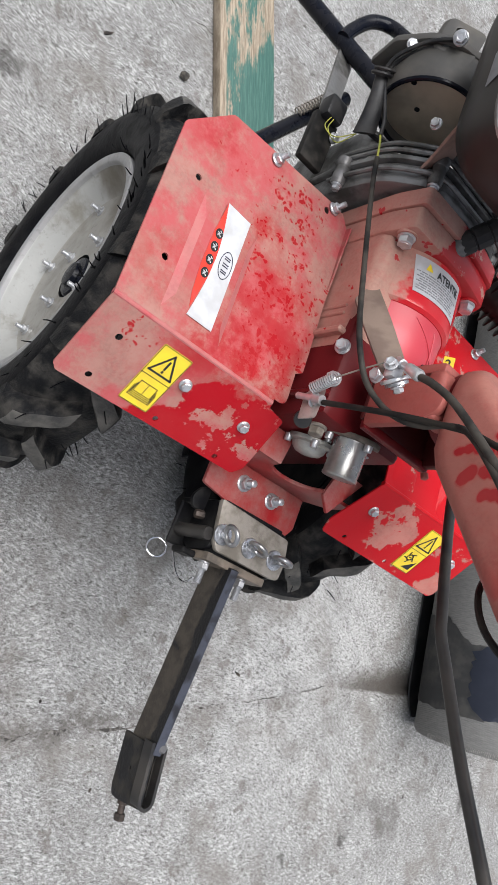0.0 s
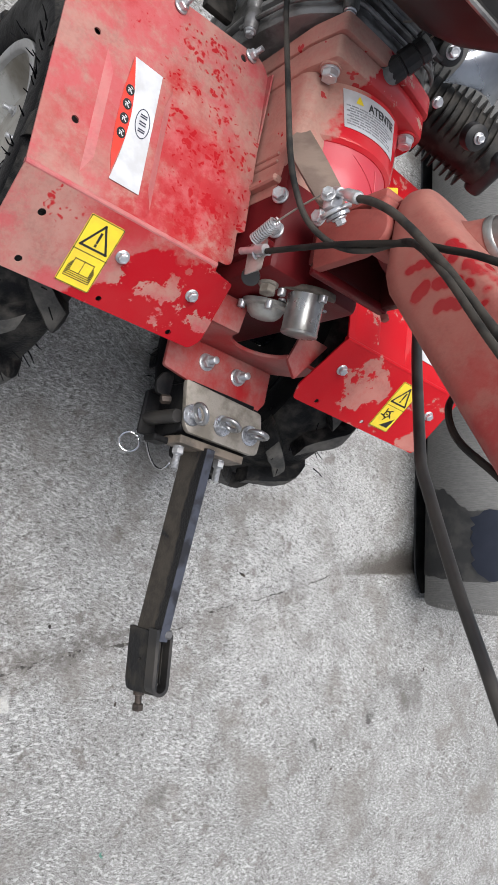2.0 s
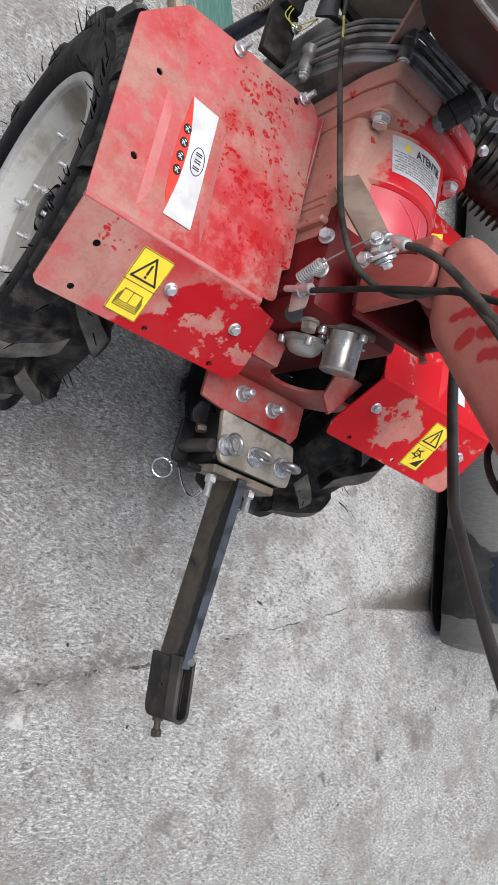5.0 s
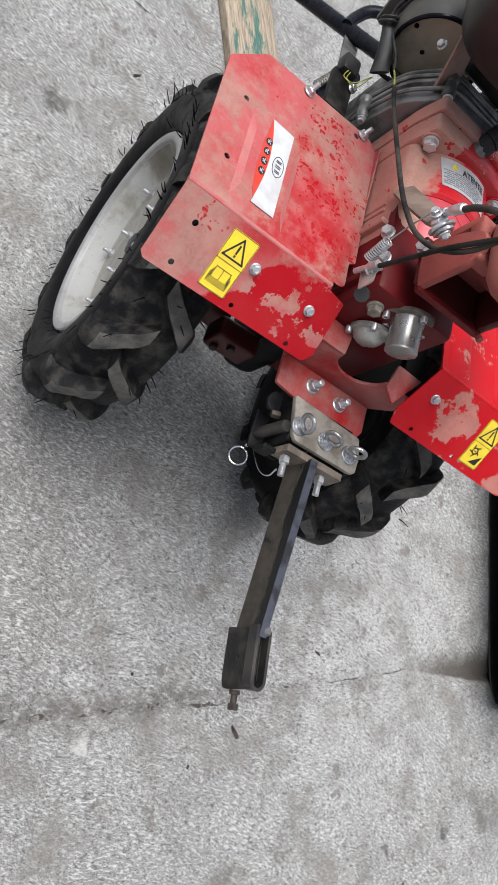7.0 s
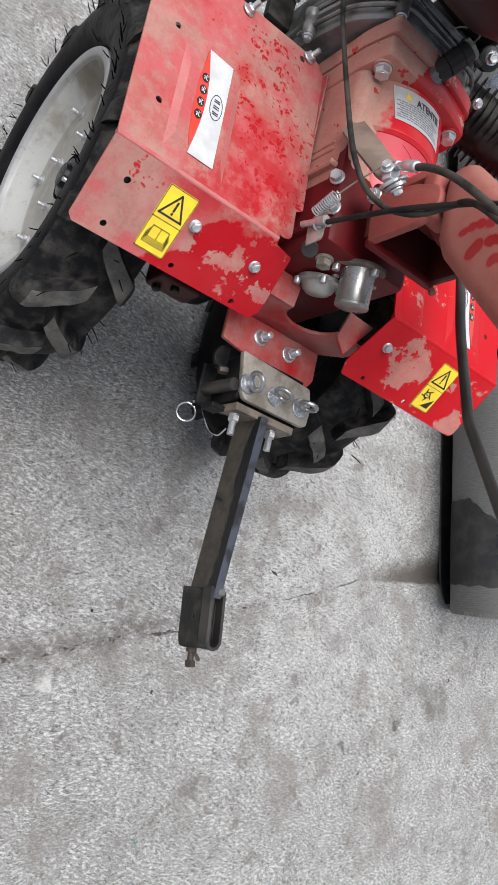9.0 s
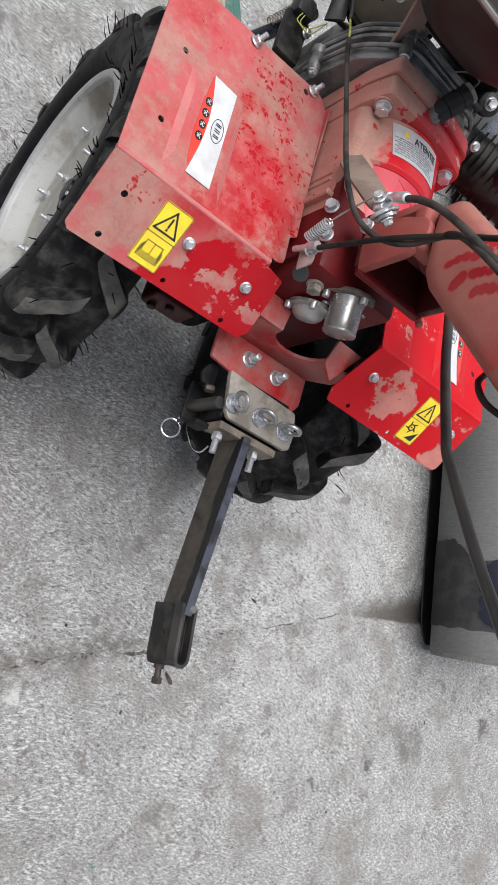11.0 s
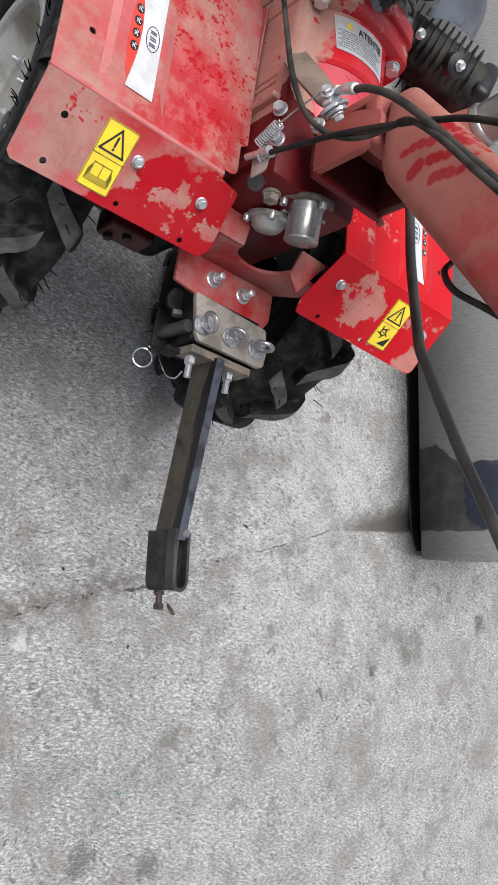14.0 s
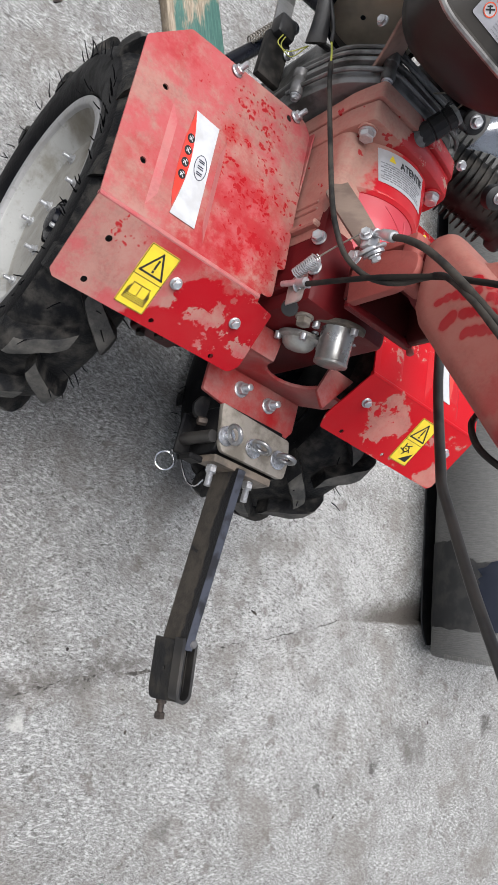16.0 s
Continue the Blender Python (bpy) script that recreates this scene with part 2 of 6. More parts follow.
    h = arith(nt, "ADD", arith(nt, "MULTIPLY", stroke, 1.3), arith(nt, "SUBTRACT", arith(nt, "MULTIPLY", grit, -0.8), arith(nt, "MULTIPLY", cross, 0.9)))
    bump(nt, b, h, 0.0042, 1.0)
    return m


OIL, RUST, PALE, GREEN, SMUT, WEDGE = (0.06, 0.055, 0.050), (0.20, 0.175, 0.150), (0.60, 0.59, 0.56), (0.05, 0.21, 0.15), (0.13, 0.121, 0.112), (0.092, 0.080, 0.069)
SPOTS = [(-0.421, 0.57, 0.045, OIL, 0.7), (1.031, -0.497, 0.032, OIL, 0.75), (1.489, -0.324, 0.04, OIL, 0.7), (0.85, -0.57, 0.02, OIL, 0.6), (0.288, -0.90, 0.045, OIL, 0.6), (0.44, -0.91, 0.04, OIL, 0.55),
         (0.446, -0.685, 0.035, OIL, 0.4), (0.078, -0.536, 0.022, PALE, 0.7), (0.34, -0.79, 0.009, GREEN, 0.9), (0.30, -0.80, 0.006, GREEN, 0.9)]
SPOTS += [(1.178, -0.431, 0.085, SMUT, 0.55), (1.12, -0.40, 0.04, SMUT, 0.55), (0.17, -0.445, 0.05, SMUT, 0.4), (0.03, -0.50, 0.05, SMUT, 0.45), (-0.10, -0.535, 0.05, SMUT, 0.4), (-0.25, -0.585, 0.05, SMUT, 0.4)]
SPOTS += [(0.08, -0.48, 0.06, RUST, 0.3), (0.72, -0.04, 0.05, RUST, 0.2), (0.83, -0.19, 0.05, RUST, 0.3)]

# finger strokes wiped along the arm's side: start, bend, end
STROKES = [((-0.049, 0.002, 0.864), (-0.049, 0.006, 0.883), (-0.047, 0.002, 0.908)), ((-0.049, -0.026, 0.875), (-0.049, -0.022, 0.880), (-0.049, -0.018, 0.884)), ((-0.049, -0.039, 0.903), (-0.049, -0.036, 0.917), (-0.045, -0.046, 0.944)),
           ((-0.049, -0.018, 0.897), (-0.048, -0.017, 0.915), (-0.044, -0.033, 0.943)), ((-0.047, 0.018, 0.904), (-0.043, 0.006, 0.920), (-0.038, -0.009, 0.936)), ((-0.047, -0.007, 0.925), (-0.043, -0.016, 0.936), (-0.038, -0.028, 0.948))]
FINGERS = []
for _a, _b, _c in STROKES:
    for _k in range(5):
        _t = _k / 4
        FINGERS.append((tuple((1 - _t) ** 2 * p + 2 * _t * (1 - _t) * q + _t * _t * r for p, q, r in zip(_a, _b, _c)), 0.0068))
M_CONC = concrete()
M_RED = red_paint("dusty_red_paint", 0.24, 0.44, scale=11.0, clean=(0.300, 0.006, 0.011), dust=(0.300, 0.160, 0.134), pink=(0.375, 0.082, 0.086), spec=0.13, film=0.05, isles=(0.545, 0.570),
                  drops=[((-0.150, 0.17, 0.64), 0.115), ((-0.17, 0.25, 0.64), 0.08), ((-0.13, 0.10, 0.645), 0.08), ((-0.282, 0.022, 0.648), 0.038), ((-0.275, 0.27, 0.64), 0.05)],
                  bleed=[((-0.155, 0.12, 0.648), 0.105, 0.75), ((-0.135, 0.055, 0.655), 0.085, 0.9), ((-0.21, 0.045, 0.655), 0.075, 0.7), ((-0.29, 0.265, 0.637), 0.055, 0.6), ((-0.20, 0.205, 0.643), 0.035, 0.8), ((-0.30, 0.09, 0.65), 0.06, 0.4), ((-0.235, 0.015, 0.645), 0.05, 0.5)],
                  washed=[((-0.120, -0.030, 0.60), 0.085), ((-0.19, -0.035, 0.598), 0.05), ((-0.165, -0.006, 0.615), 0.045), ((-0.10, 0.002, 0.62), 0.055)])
# pinker, paler red: the highlight on flanks and fold put into colour
M_RED_HILITE = red_paint("red_paint_with_pale_highlight", 0.30, 0.55, scale=30.0, clean=(0.38, 0.050, 0.062), dust=(0.345, 0.120, 0.112), shift=8.0, gloss=0.3)
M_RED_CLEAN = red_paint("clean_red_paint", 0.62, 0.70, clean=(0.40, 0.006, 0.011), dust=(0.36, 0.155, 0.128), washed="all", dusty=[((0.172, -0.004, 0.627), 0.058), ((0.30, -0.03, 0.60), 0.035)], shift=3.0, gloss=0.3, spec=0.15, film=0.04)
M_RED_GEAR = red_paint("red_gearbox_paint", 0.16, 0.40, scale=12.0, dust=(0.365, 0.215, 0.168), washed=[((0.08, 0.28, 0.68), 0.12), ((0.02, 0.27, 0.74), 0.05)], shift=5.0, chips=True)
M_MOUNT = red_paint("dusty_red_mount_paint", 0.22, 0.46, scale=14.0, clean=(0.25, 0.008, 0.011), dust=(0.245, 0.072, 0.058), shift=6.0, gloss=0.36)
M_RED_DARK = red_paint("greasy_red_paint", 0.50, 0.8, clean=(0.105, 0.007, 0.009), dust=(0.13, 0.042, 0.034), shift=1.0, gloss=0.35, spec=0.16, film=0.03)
# under the fenders and inside the mount, shade is put into this red
M_GREASE_SHADE = red_paint("oily_red_paint_darkened_as_shade", 0.6, 0.9, clean=(0.055, 0.006, 0.006), dust=(0.06, 0.03, 0.024), shift=1.0, gloss=0.4)
M_ZINC = simple("zinc_plated_steel", (0.58, 0.58, 0.59), (0.42, 0.42, 0.43), 45, 0.30, 0.75, rough2=0.42)
M_STEEL = simple("worn_bare_steel", (0.28, 0.25, 0.215), (0.17, 0.148, 0.12), 45, 0.5, 0.35, rough2=0.7, bump_d=0.0005)


def rim_paint(name, paint, dust, stains):
    """Cream wheel paint with dust and brown, ragged mud stains at some places."""
    m, nt, b = nodes_of(name, 0.45)
    co = coords(nt)
    c = mix(nt, ramp(nt, noise_tex(nt, co, 11, 6, 0.65), 0.48, 0.70), paint, dust)
    c = mix(nt, ramp(nt, noise_tex(nt, co, 70, 4, 0.7), 0.56, 0.70, 0.0, 0.35), c, tuple(0.5 * v for v in dust))
    for p, r in stains:
        c = mix(nt, arith(nt, "MULTIPLY", near(nt, co, p, r * 0.3, r, 0.05, 22.0), 0.8), c, (0.105, 0.088, 0.062))
    nt.links.new(c, b.inputs["Base Color"])
    nt.links.new(ramp(nt, noise_tex(nt, co, 30, 4), 0.35, 0.65, 0.38, 0.62), b.inputs["Roughness"])
    bump(nt, b, noise_tex(nt, co, 45, 4), 0.0012, 0.6)
    return m


def bar_steel():
    m, nt, b = nodes_of("rusty_bar_with_oily_edge", 0.6, 0.1)
    b.inputs["Specular IOR Level"].default_value = 0.35
    co = coords(nt, True)
    sx = nt.nodes.new("ShaderNodeSeparateXYZ")
    nt.links.new(co, sx.inputs[0])
    rust = mix(nt, ramp(nt, noise_tex(nt, co, 60, 5, 0.65), 0.35, 0.65), (0.064, 0.054, 0.043), (0.040, 0.034, 0.028))
    oil = arith(nt, "ADD", sx.outputs[2], arith(nt, "MULTIPLY", noise_tex(nt, co, 55, 6, 0.7, stretch=(1.0, 0.5, 1.0)), 0.042))
    spots = ramp(nt, noise_tex(nt, co, 46, 4, 0.6), 0.64, 0.69)
    f = arith(nt, "MAXIMUM", ramp(nt, oil, 0.029, 0.034), spots)
    nt.links.new(mix(nt, f, rust, (0.008, 0.008, 0.009)), b.inputs["Base Color"])
    nt.links.new(ramp(nt, f, 0.0, 1.0, 0.7, 0.35), b.inputs["Roughness"])
    bump(nt, b, noise_tex(nt, co, 300, 3), 0.0006)
    return m


M_BAR = bar_steel()
M_CLEVIS = simple("black_scuffed_steel", (0.012, 0.012, 0.013), (0.040, 0.036, 0.031), 38, 0.5, 0.1, lo=0.42, hi=0.62, spec=0.3, rough2=0.75, bump_d=0.0006)
# also blackens the rims' inner side and the chain case, as painted shade
M_HITCHBLACK = simple("black_greasy_plate_and_shade", (0.006, 0.006, 0.007), (0.020, 0.019, 0.018), 25, 0.4, 0.0, spec=0.10, rough2=0.65, bump_d=0.0004)
M_BAREDGE = simple("sheared_blue_steel", (0.050, 0.054, 0.072), (0.012, 0.012, 0.016), 40, 0.5, 0.2, rough2=0.65)
M_BLACK = simple("black_painted_steel", (0.004, 0.005, 0.009), (0.010, 0.010, 0.013), 30, 0.2, 0.0, rough2=0.34, spec=0.14)
M_BROWN = simple("brown_rusty_plate", (0.17, 0.135, 0.105), (0.085, 0.07, 0.056), 40, 0.5, 0.1, rough2=0.75, bump_d=0.0005)
M_RUBBER = simple("dusty_tread_rubber", (0.006, 0.0062, 0.007), (0.050, 0.046, 0.041), 44, 0.55, 0.0, lo=0.40, hi=0.74, rough2=0.9, spec=0.15, bump_d=0.0012)
M_LUGFACE = simple("worn_dusty_lug_faces", (0.032, 0.031, 0.030), (0.100, 0.093, 0.082), 46, 0.8, 0.0, lo=0.3, hi=0.7, rough2=0.9, bump_d=0.001)
M_SIDEWALL = simple("tyre_sidewall_rubber", (0.003, 0.003, 0.004), (0.012, 0.012, 0.012), 30, 0.45, 0.0, lo=0.45, hi=0.75, spec=0.10, rough2=0.7, bump_d=0.0006)
M_RIM = rim_paint("cream_painted_rim", (0.335, 0.332, 0.315), (0.20, 0.186, 0.155), [((-0.262, 0.325, 0.345), 0.05), ((-0.258, 0.345, 0.305), 0.045)])
# lip greyer than the barrel: its crease shading put into the colour
M_RIMLIP = rim_paint("rim_lip_greyed_as_crease_shade", (0.275, 0.272, 0.27), (0.22, 0.212, 0.20), [])
# disc darker than the barrel: dust, and the recess's shade in the colour
M_RIMDISC = rim_paint("dusty_cream_disc_with_recess_shade", (0.275, 0.262, 0.235), (0.18, 0.165, 0.138), [((-0.245, 0.30, 0.33), 0.05)])
M_ALU = simple("cast_aluminium", (0.175, 0.172, 0.168), (0.070, 0.067, 0.062), 26, 0.34, 0.45, rough2=0.60, bump_d=0.0008)
M_SHROUD = simple("dusty_dark_shroud", (0.065, 0.061, 0.056), (0.155, 0.138, 0.116), 12, 0.5, 0.1, lo=0.40, hi=0.70, rough2=0.75)
M_PLASTIC = simple("black_plastic", (0.010, 0.010, 0.011), (0.028, 0.026, 0.025), 40, 0.42, 0.0, rough2=0.6, spec=0.3)
M_TANK = simple("dark_grey_tank_paint", (0.013, 0.0125, 0.012), (0.040, 0.036, 0.032), 9, 0.40, 0.0, rough2=0.55, spec=0.2)
M_CHROME = simple("bright_steel", (0.60, 0.60, 0.62), (0.48, 0.48, 0.50), 60, 0.10, 1.0, rough2=0.2)
# broad noise between two tones stands in for reflections in the steel
M_GUARD = simple("polished_guard_steel", (0.66, 0.67, 0.70), (0.40, 0.405, 0.43), 11, 0.24, 1.0, lo=0.36, hi=0.64, rough2=0.36)
M_CABLE = simple("black_cable_sheath", (0.005, 0.005, 0.005), (0.021, 0.017, 0.014), 30, 0.55, 0.0, rough2=0.7, spec=0.2)
M_CABLE_DUST = simple("dusty_grey_cable_sheath", (0.046, 0.040, 0.034), (0.010, 0.010, 0.010), 28, 0.6, 0.0, rough2=0.75, spec=0.2)
M_LEVER = simple("dusty_tan_lever_steel", (0.20, 0.145, 0.115), (0.14, 0.098, 0.078), 25, 0.6, 0.1, rough2=0.8, bump_d=0.0004)
M_YEL = simple("yellow_label", (0.70, 0.52, 0.03), (0.62, 0.45, 0.035), 60, 0.35)
M_INK = simple("black_label_ink", (0.012, 0.012, 0.012), (0.02, 0.02, 0.02), 60, 0.4)
M_WHITE = simple("white_label", (0.47, 0.475, 0.49), (0.40, 0.395, 0.40), 40, 0.35)
M_LRED = simple("red_label_print", (0.55, 0.04, 0.025), (0.48, 0.05, 0.04), 60, 0.35)
M_LGREY = simple("grey_label", (0.30, 0.30, 0.32), (0.25, 0.25, 0.26), 60, 0.35)
M_BLUEINK = simple("navy_label_ink", (0.018, 0.020, 0.040), (0.03, 0.032, 0.05), 60, 0.4)
M_WIRE = simple("yellow_green_wire", (0.36, 0.35, 0.06), (0.20, 0.22, 0.04), 60, 0.45)
M_MUD = simple("dried_dark_mud", (0.035, 0.031, 0.027), (0.085, 0.075, 0.062), 120, 0.95, 0.0, bump_d=0.003)
M_DIRT = simple("packed_floor_dirt", (0.045, 0.041, 0.037), (0.19, 0.178, 0.164), 130, 0.95, 0.0, bump_d=0.001)
M_NAVY = simple("navy_smooth_fabric", (0.022, 0.028, 0.048), (0.032, 0.038, 0.060), 30, 0.7, 0.0, rough2=0.8)
M_THREAD = simple("pale_thread", (0.27, 0.26, 0.24), (0.14, 0.135, 0.125), 90, 0.8)
M_GRIT = simple("dark_grit", (0.05, 0.045, 0.04), (0.16, 0.145, 0.13), 200, 0.9)
M_CASTING = simple("pale_grey_casting", (0.42, 0.41, 0.385), (0.30, 0.285, 0.26), 40, 0.40, 0.6, rough2=0.6, bump_d=0.0004)
M_CAP = simple("satin_grey_metal_cap", (0.36, 0.355, 0.345), (0.22, 0.213, 0.20), 22, 0.27, 0.75, rough2=0.40)
M_DISH = simple("tan_dusty_metal", (0.58, 0.48, 0.36), (0.32, 0.27, 0.205), 9, 0.6, 0.1, rough2=0.8)
M_FIN = simple("dark_fin_metal", (0.010, 0.0095, 0.009), (0.038, 0.034, 0.030), 40, 0.5, 0.1, rough2=0.7, spec=0.15)
M_STRUT = simple("brown_dusty_strut", (0.27, 0.175, 0.14), (0.17, 0.115, 0.09), 25, 0.6)
M_RIMEDGE = simple("worn_pale_rim_edge", (0.30, 0.29, 0.275), (0.13, 0.125, 0.12), 35, 0.35, 0.7, rough2=0.5)
M_LRED2 = simple("orange_red_label_print", (0.72, 0.10, 0.04), (0.65, 0.10, 0.05), 60, 0.35)
M_INK_SOFT = simple("faded_small_print", (0.16, 0.16, 0.17), (0.30, 0.30, 0.31), 900, 0.4)
M_LOOP = simple("worn_grey_strap", (0.17, 0.165, 0.165), (0.10, 0.095, 0.09), 40, 0.42, 0.6, rough2=0.6)
M_RUST = simple("rusty_oily_steel", (0.055, 0.040, 0.032), (0.025, 0.021, 0.019), 60, 0.6, 0.4, rough2=0.8, bump_d=0.0004)
M_ROD = simple("dark_worn_rod", (0.022, 0.021, 0.021), (0.050, 0.045, 0.040), 14, 0.36, 0.2, rough2=0.5)
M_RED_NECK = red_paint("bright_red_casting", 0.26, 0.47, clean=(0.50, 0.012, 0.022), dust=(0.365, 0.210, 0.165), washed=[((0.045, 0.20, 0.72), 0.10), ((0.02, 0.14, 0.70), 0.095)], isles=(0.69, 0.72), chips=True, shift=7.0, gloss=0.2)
# the pink in this red stands in for sky sheen on the domed end
M_NECK_END = red_paint("red_casting_with_pink_sky_sheen", 0.9, 0.99, clean=(0.47, 0.040, 0.058), dust=(0.42, 0.12, 0.12), shift=9.0, gloss=0.38, spec=0.5)
# bleed darkens the arm's near end: shade there, put into the colour
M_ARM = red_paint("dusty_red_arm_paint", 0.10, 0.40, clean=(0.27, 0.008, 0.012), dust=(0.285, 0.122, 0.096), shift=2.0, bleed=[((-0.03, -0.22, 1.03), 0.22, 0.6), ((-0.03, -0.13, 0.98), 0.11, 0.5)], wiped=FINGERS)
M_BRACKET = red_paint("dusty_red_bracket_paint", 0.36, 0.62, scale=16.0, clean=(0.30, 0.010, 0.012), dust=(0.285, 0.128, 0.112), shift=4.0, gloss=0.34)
M_WASHER = simple("bright_zinc_washer", (0.56, 0.57, 0.60), (0.22, 0.22, 0.225), 75, 0.26, 0.8, rough2=0.5)
M_EYE = simple("grey_zinc_eye", (0.36, 0.36, 0.37), (0.26, 0.255, 0.25), 60, 0.28, 0.85, rough2=0.42)
M_CHARCOAL = simple("charcoal_roll_side", (0.062, 0.062, 0.064), (0.105, 0.102, 0.098), 24, 0.8, 0.0, rough2=0.9)
M_GREYKNOB = simple("grey_handle_plastic", (0.22, 0.225, 0.22), (0.16, 0.16, 0.155), 30, 0.55, rough2=0.7)

# ---- mesh helpers ----
WORLD = {}


def to_mesh(name, bm, smooth=None):
    me = bpy.data.meshes.new(name)
    bmesh.ops.recalc_face_normals(bm, faces=bm.faces)
    bm.to_mesh(me)
    bm.free()
    if smooth is not None:
        for p in me.polygons:
            p.use_smooth = True
        me.set_sharp_from_angle(angle=radians(smooth))
    return me


def part(name, bm, material, parent=None, label="", smooth=35, m=None):
    """One mesh object under a thing or a part. Verts are in the world unless a pose m is given."""
    if isinstance(bm, bpy.types.Mesh):
        me = bm
    else:
        if m is None:
            vs = [v.co for v in bm.verts]
            lo = Vector([min(c[i] for c in vs) for i in range(3)])
            hi = Vector([max(c[i] for c in vs) for i in range(3)])
            c = (lo + hi) / 2
            bmesh.ops.translate(bm, verts=bm.verts, vec=-c)
            m = Matrix.Translation(c)
        me = to_mesh(name, bm, smooth)
    if material and not me.materials:
        me.materials.append(material)
    ob = new(name, me)
    WORLD[ob.name] = m.copy()
    if parent is not None:
        ob.parent = parent
        ob.matrix_basis = WORLD[parent.name].inverted() @ m
    else:
        ob.matrix_basis = m
    if label:
        tagged(ob, label)
    return ob


def root(name, loc, label, category, group=""):
    ob = new(name)
    ob.empty_display_size = 0.1
    ob.location = loc
    WORLD[ob.name] = Matrix.Translation(loc)
    return tagged(ob, label, category, group)


def frame_z(d, hint=(0, 0, 1)):
    """Rotation whose z axis is d."""
    z = Vector(d).normalized()
    h = Vector(hint)
    if abs(h.normalized().dot(z)) > 0.98:
        h = Vector((0, 1, 0)) if abs(z.y) < 0.9 else Vector((1, 0, 0))
    x = h.cross(z).normalized()
    y = z.cross(x)
    return Matrix((x, y, z)).transposed().to_4x4()


def place(p, d=(0, 0, 1), spin=0.0, hint=(0, 0, 1)):
    return Matrix.Translation(p) @ frame_z(d, hint) @ Matrix.Rotation(radians(spin), 4, "Z")


def join(bm, other, m=None):
    if m is not None:
        bmesh.ops.transform(other, matrix=m, verts=other.verts)
    me = bpy.data.meshes.new("tmp")
    other.to_mesh(me)
    other.free()
    bm.from_mesh(me)
    bpy.data.meshes.remove(me)
    return bm


def box(size, centre=(0, 0, 0), bev=0.0, seg=2, m=None):
    bm = bmesh.new()
    bmesh.ops.create_cube(bm, size=1.0)
    bmesh.ops.scale(bm, vec=size, verts=bm.verts)
    if bev:
        bmesh.ops.bevel(bm, geom=bm.edges, offset=bev, segments=seg, affect="EDGES", profile=0.5)
    bmesh.ops.translate(bm, verts=bm.verts, vec=centre)
    if m is not None:
        bmesh.ops.transform(bm, matrix=m, verts=bm.verts)
    return bm


def lathe(profile, seg=32, m=None, cap=True):
    """Turns (r, z) points about z."""
    bm = bmesh.new()
    rings = []
    for r, z in profile:
        rings.append([bm.verts.new((r * math.cos(a), r * math.sin(a), z)) for a in [2 * math.pi * i / seg for i in range(seg)]])
    for a, b in zip(rings, rings[1:]):
        for i in range(seg):
            bm.faces.new((a[i], a[(i + 1) % seg], b[(i + 1) % seg], b[i]))
    if cap:
        bm.faces.new(rings[0][::-1])
        bm.faces.new(rings[-1])
    if m is not None:
        bmesh.ops.transform(bm, matrix=m, verts=bm.verts)
    return bm


def curve_points(pts, n=8):
    """Catmull-Rom through the points."""
    P = [Vector(p) for p in pts]
    P = [2 * P[0] - P[1]] + P + [2 * P[-1] - P[-2]]
    out = []
    for i in range(1, len(P) - 2):
        a, b, c, d = P[i - 1:i + 3]
        for k in range(n):
            t = k / n
            out.append(0.5 * ((2 * b) + (c - a) * t + (2 * a - 5 * b + 4 * c - d) * t * t + (3 * b - a - 3 * c + d) * t ** 3))
    out.append(P[-2])
    return out


def tube(pts, r, seg=10, smooth_n=8, m=None, close=False):
    P = curve_points(pts, smooth_n) if smooth_n else [Vector(p) for p in pts]
    rs = r if isinstance(r, (list, tuple)) else [r] * len(P)
    if len(rs) != len(P):
        rs = [rs[0] + (rs[-1] - rs[0]) * i / (len(P) - 1) for i in range(len(P))]
    bm = bmesh.new()
    rings, up = [], None
    for i, p in enumerate(P):
        t = (P[min(i + 1, len(P) - 1)] - P[max(i - 1, 0)]).normalized()
        if up is None:
            up = Vector((0.13, 0.31, 0.94))
        up = (up - t * up.dot(t)).normalized()
        s = t.cross(up)
        rings.append([bm.verts.new(p + (up * math.cos(a) + s * math.sin(a)) * rs[i]) for a in [2 * math.pi * k / seg for k in range(seg)]])
    for a, b in zip(rings, rings[1:]):
        for k in range(seg):
            bm.faces.new((a[k], a[(k + 1) % seg], b[(k + 1) % seg], b[k]))
    bm.faces.new(rings[0][::-1])
    bm.faces.new(rings[-1])
    if m is not None:
        bmesh.ops.transform(bm, matrix=m, verts=bm.verts)
    return bm


def ring_mesh(R, r, m=None, seg=28, sec=8):
    bm = bmesh.new()
    rows = []
    for i in range(seg):
        a = 2 * math.pi * i / seg
        rows.append([bm.verts.new(((R + r * math.cos(b)) * math.cos(a), (R + r * math.cos(b)) * math.sin(a), r * math.sin(b))) for b in [2 * math.pi * k / sec for k in range(sec)]])
    for i in range(seg):
        a, b = rows[i], rows[(i + 1) % seg]
        for k in range(sec):
            bm.faces.new((a[k], b[k], b[(k + 1) % sec], a[(k + 1) % sec]))
    if m is not None:
        bmesh.ops.transform(bm, matrix=m, verts=bm.verts)
    return bm


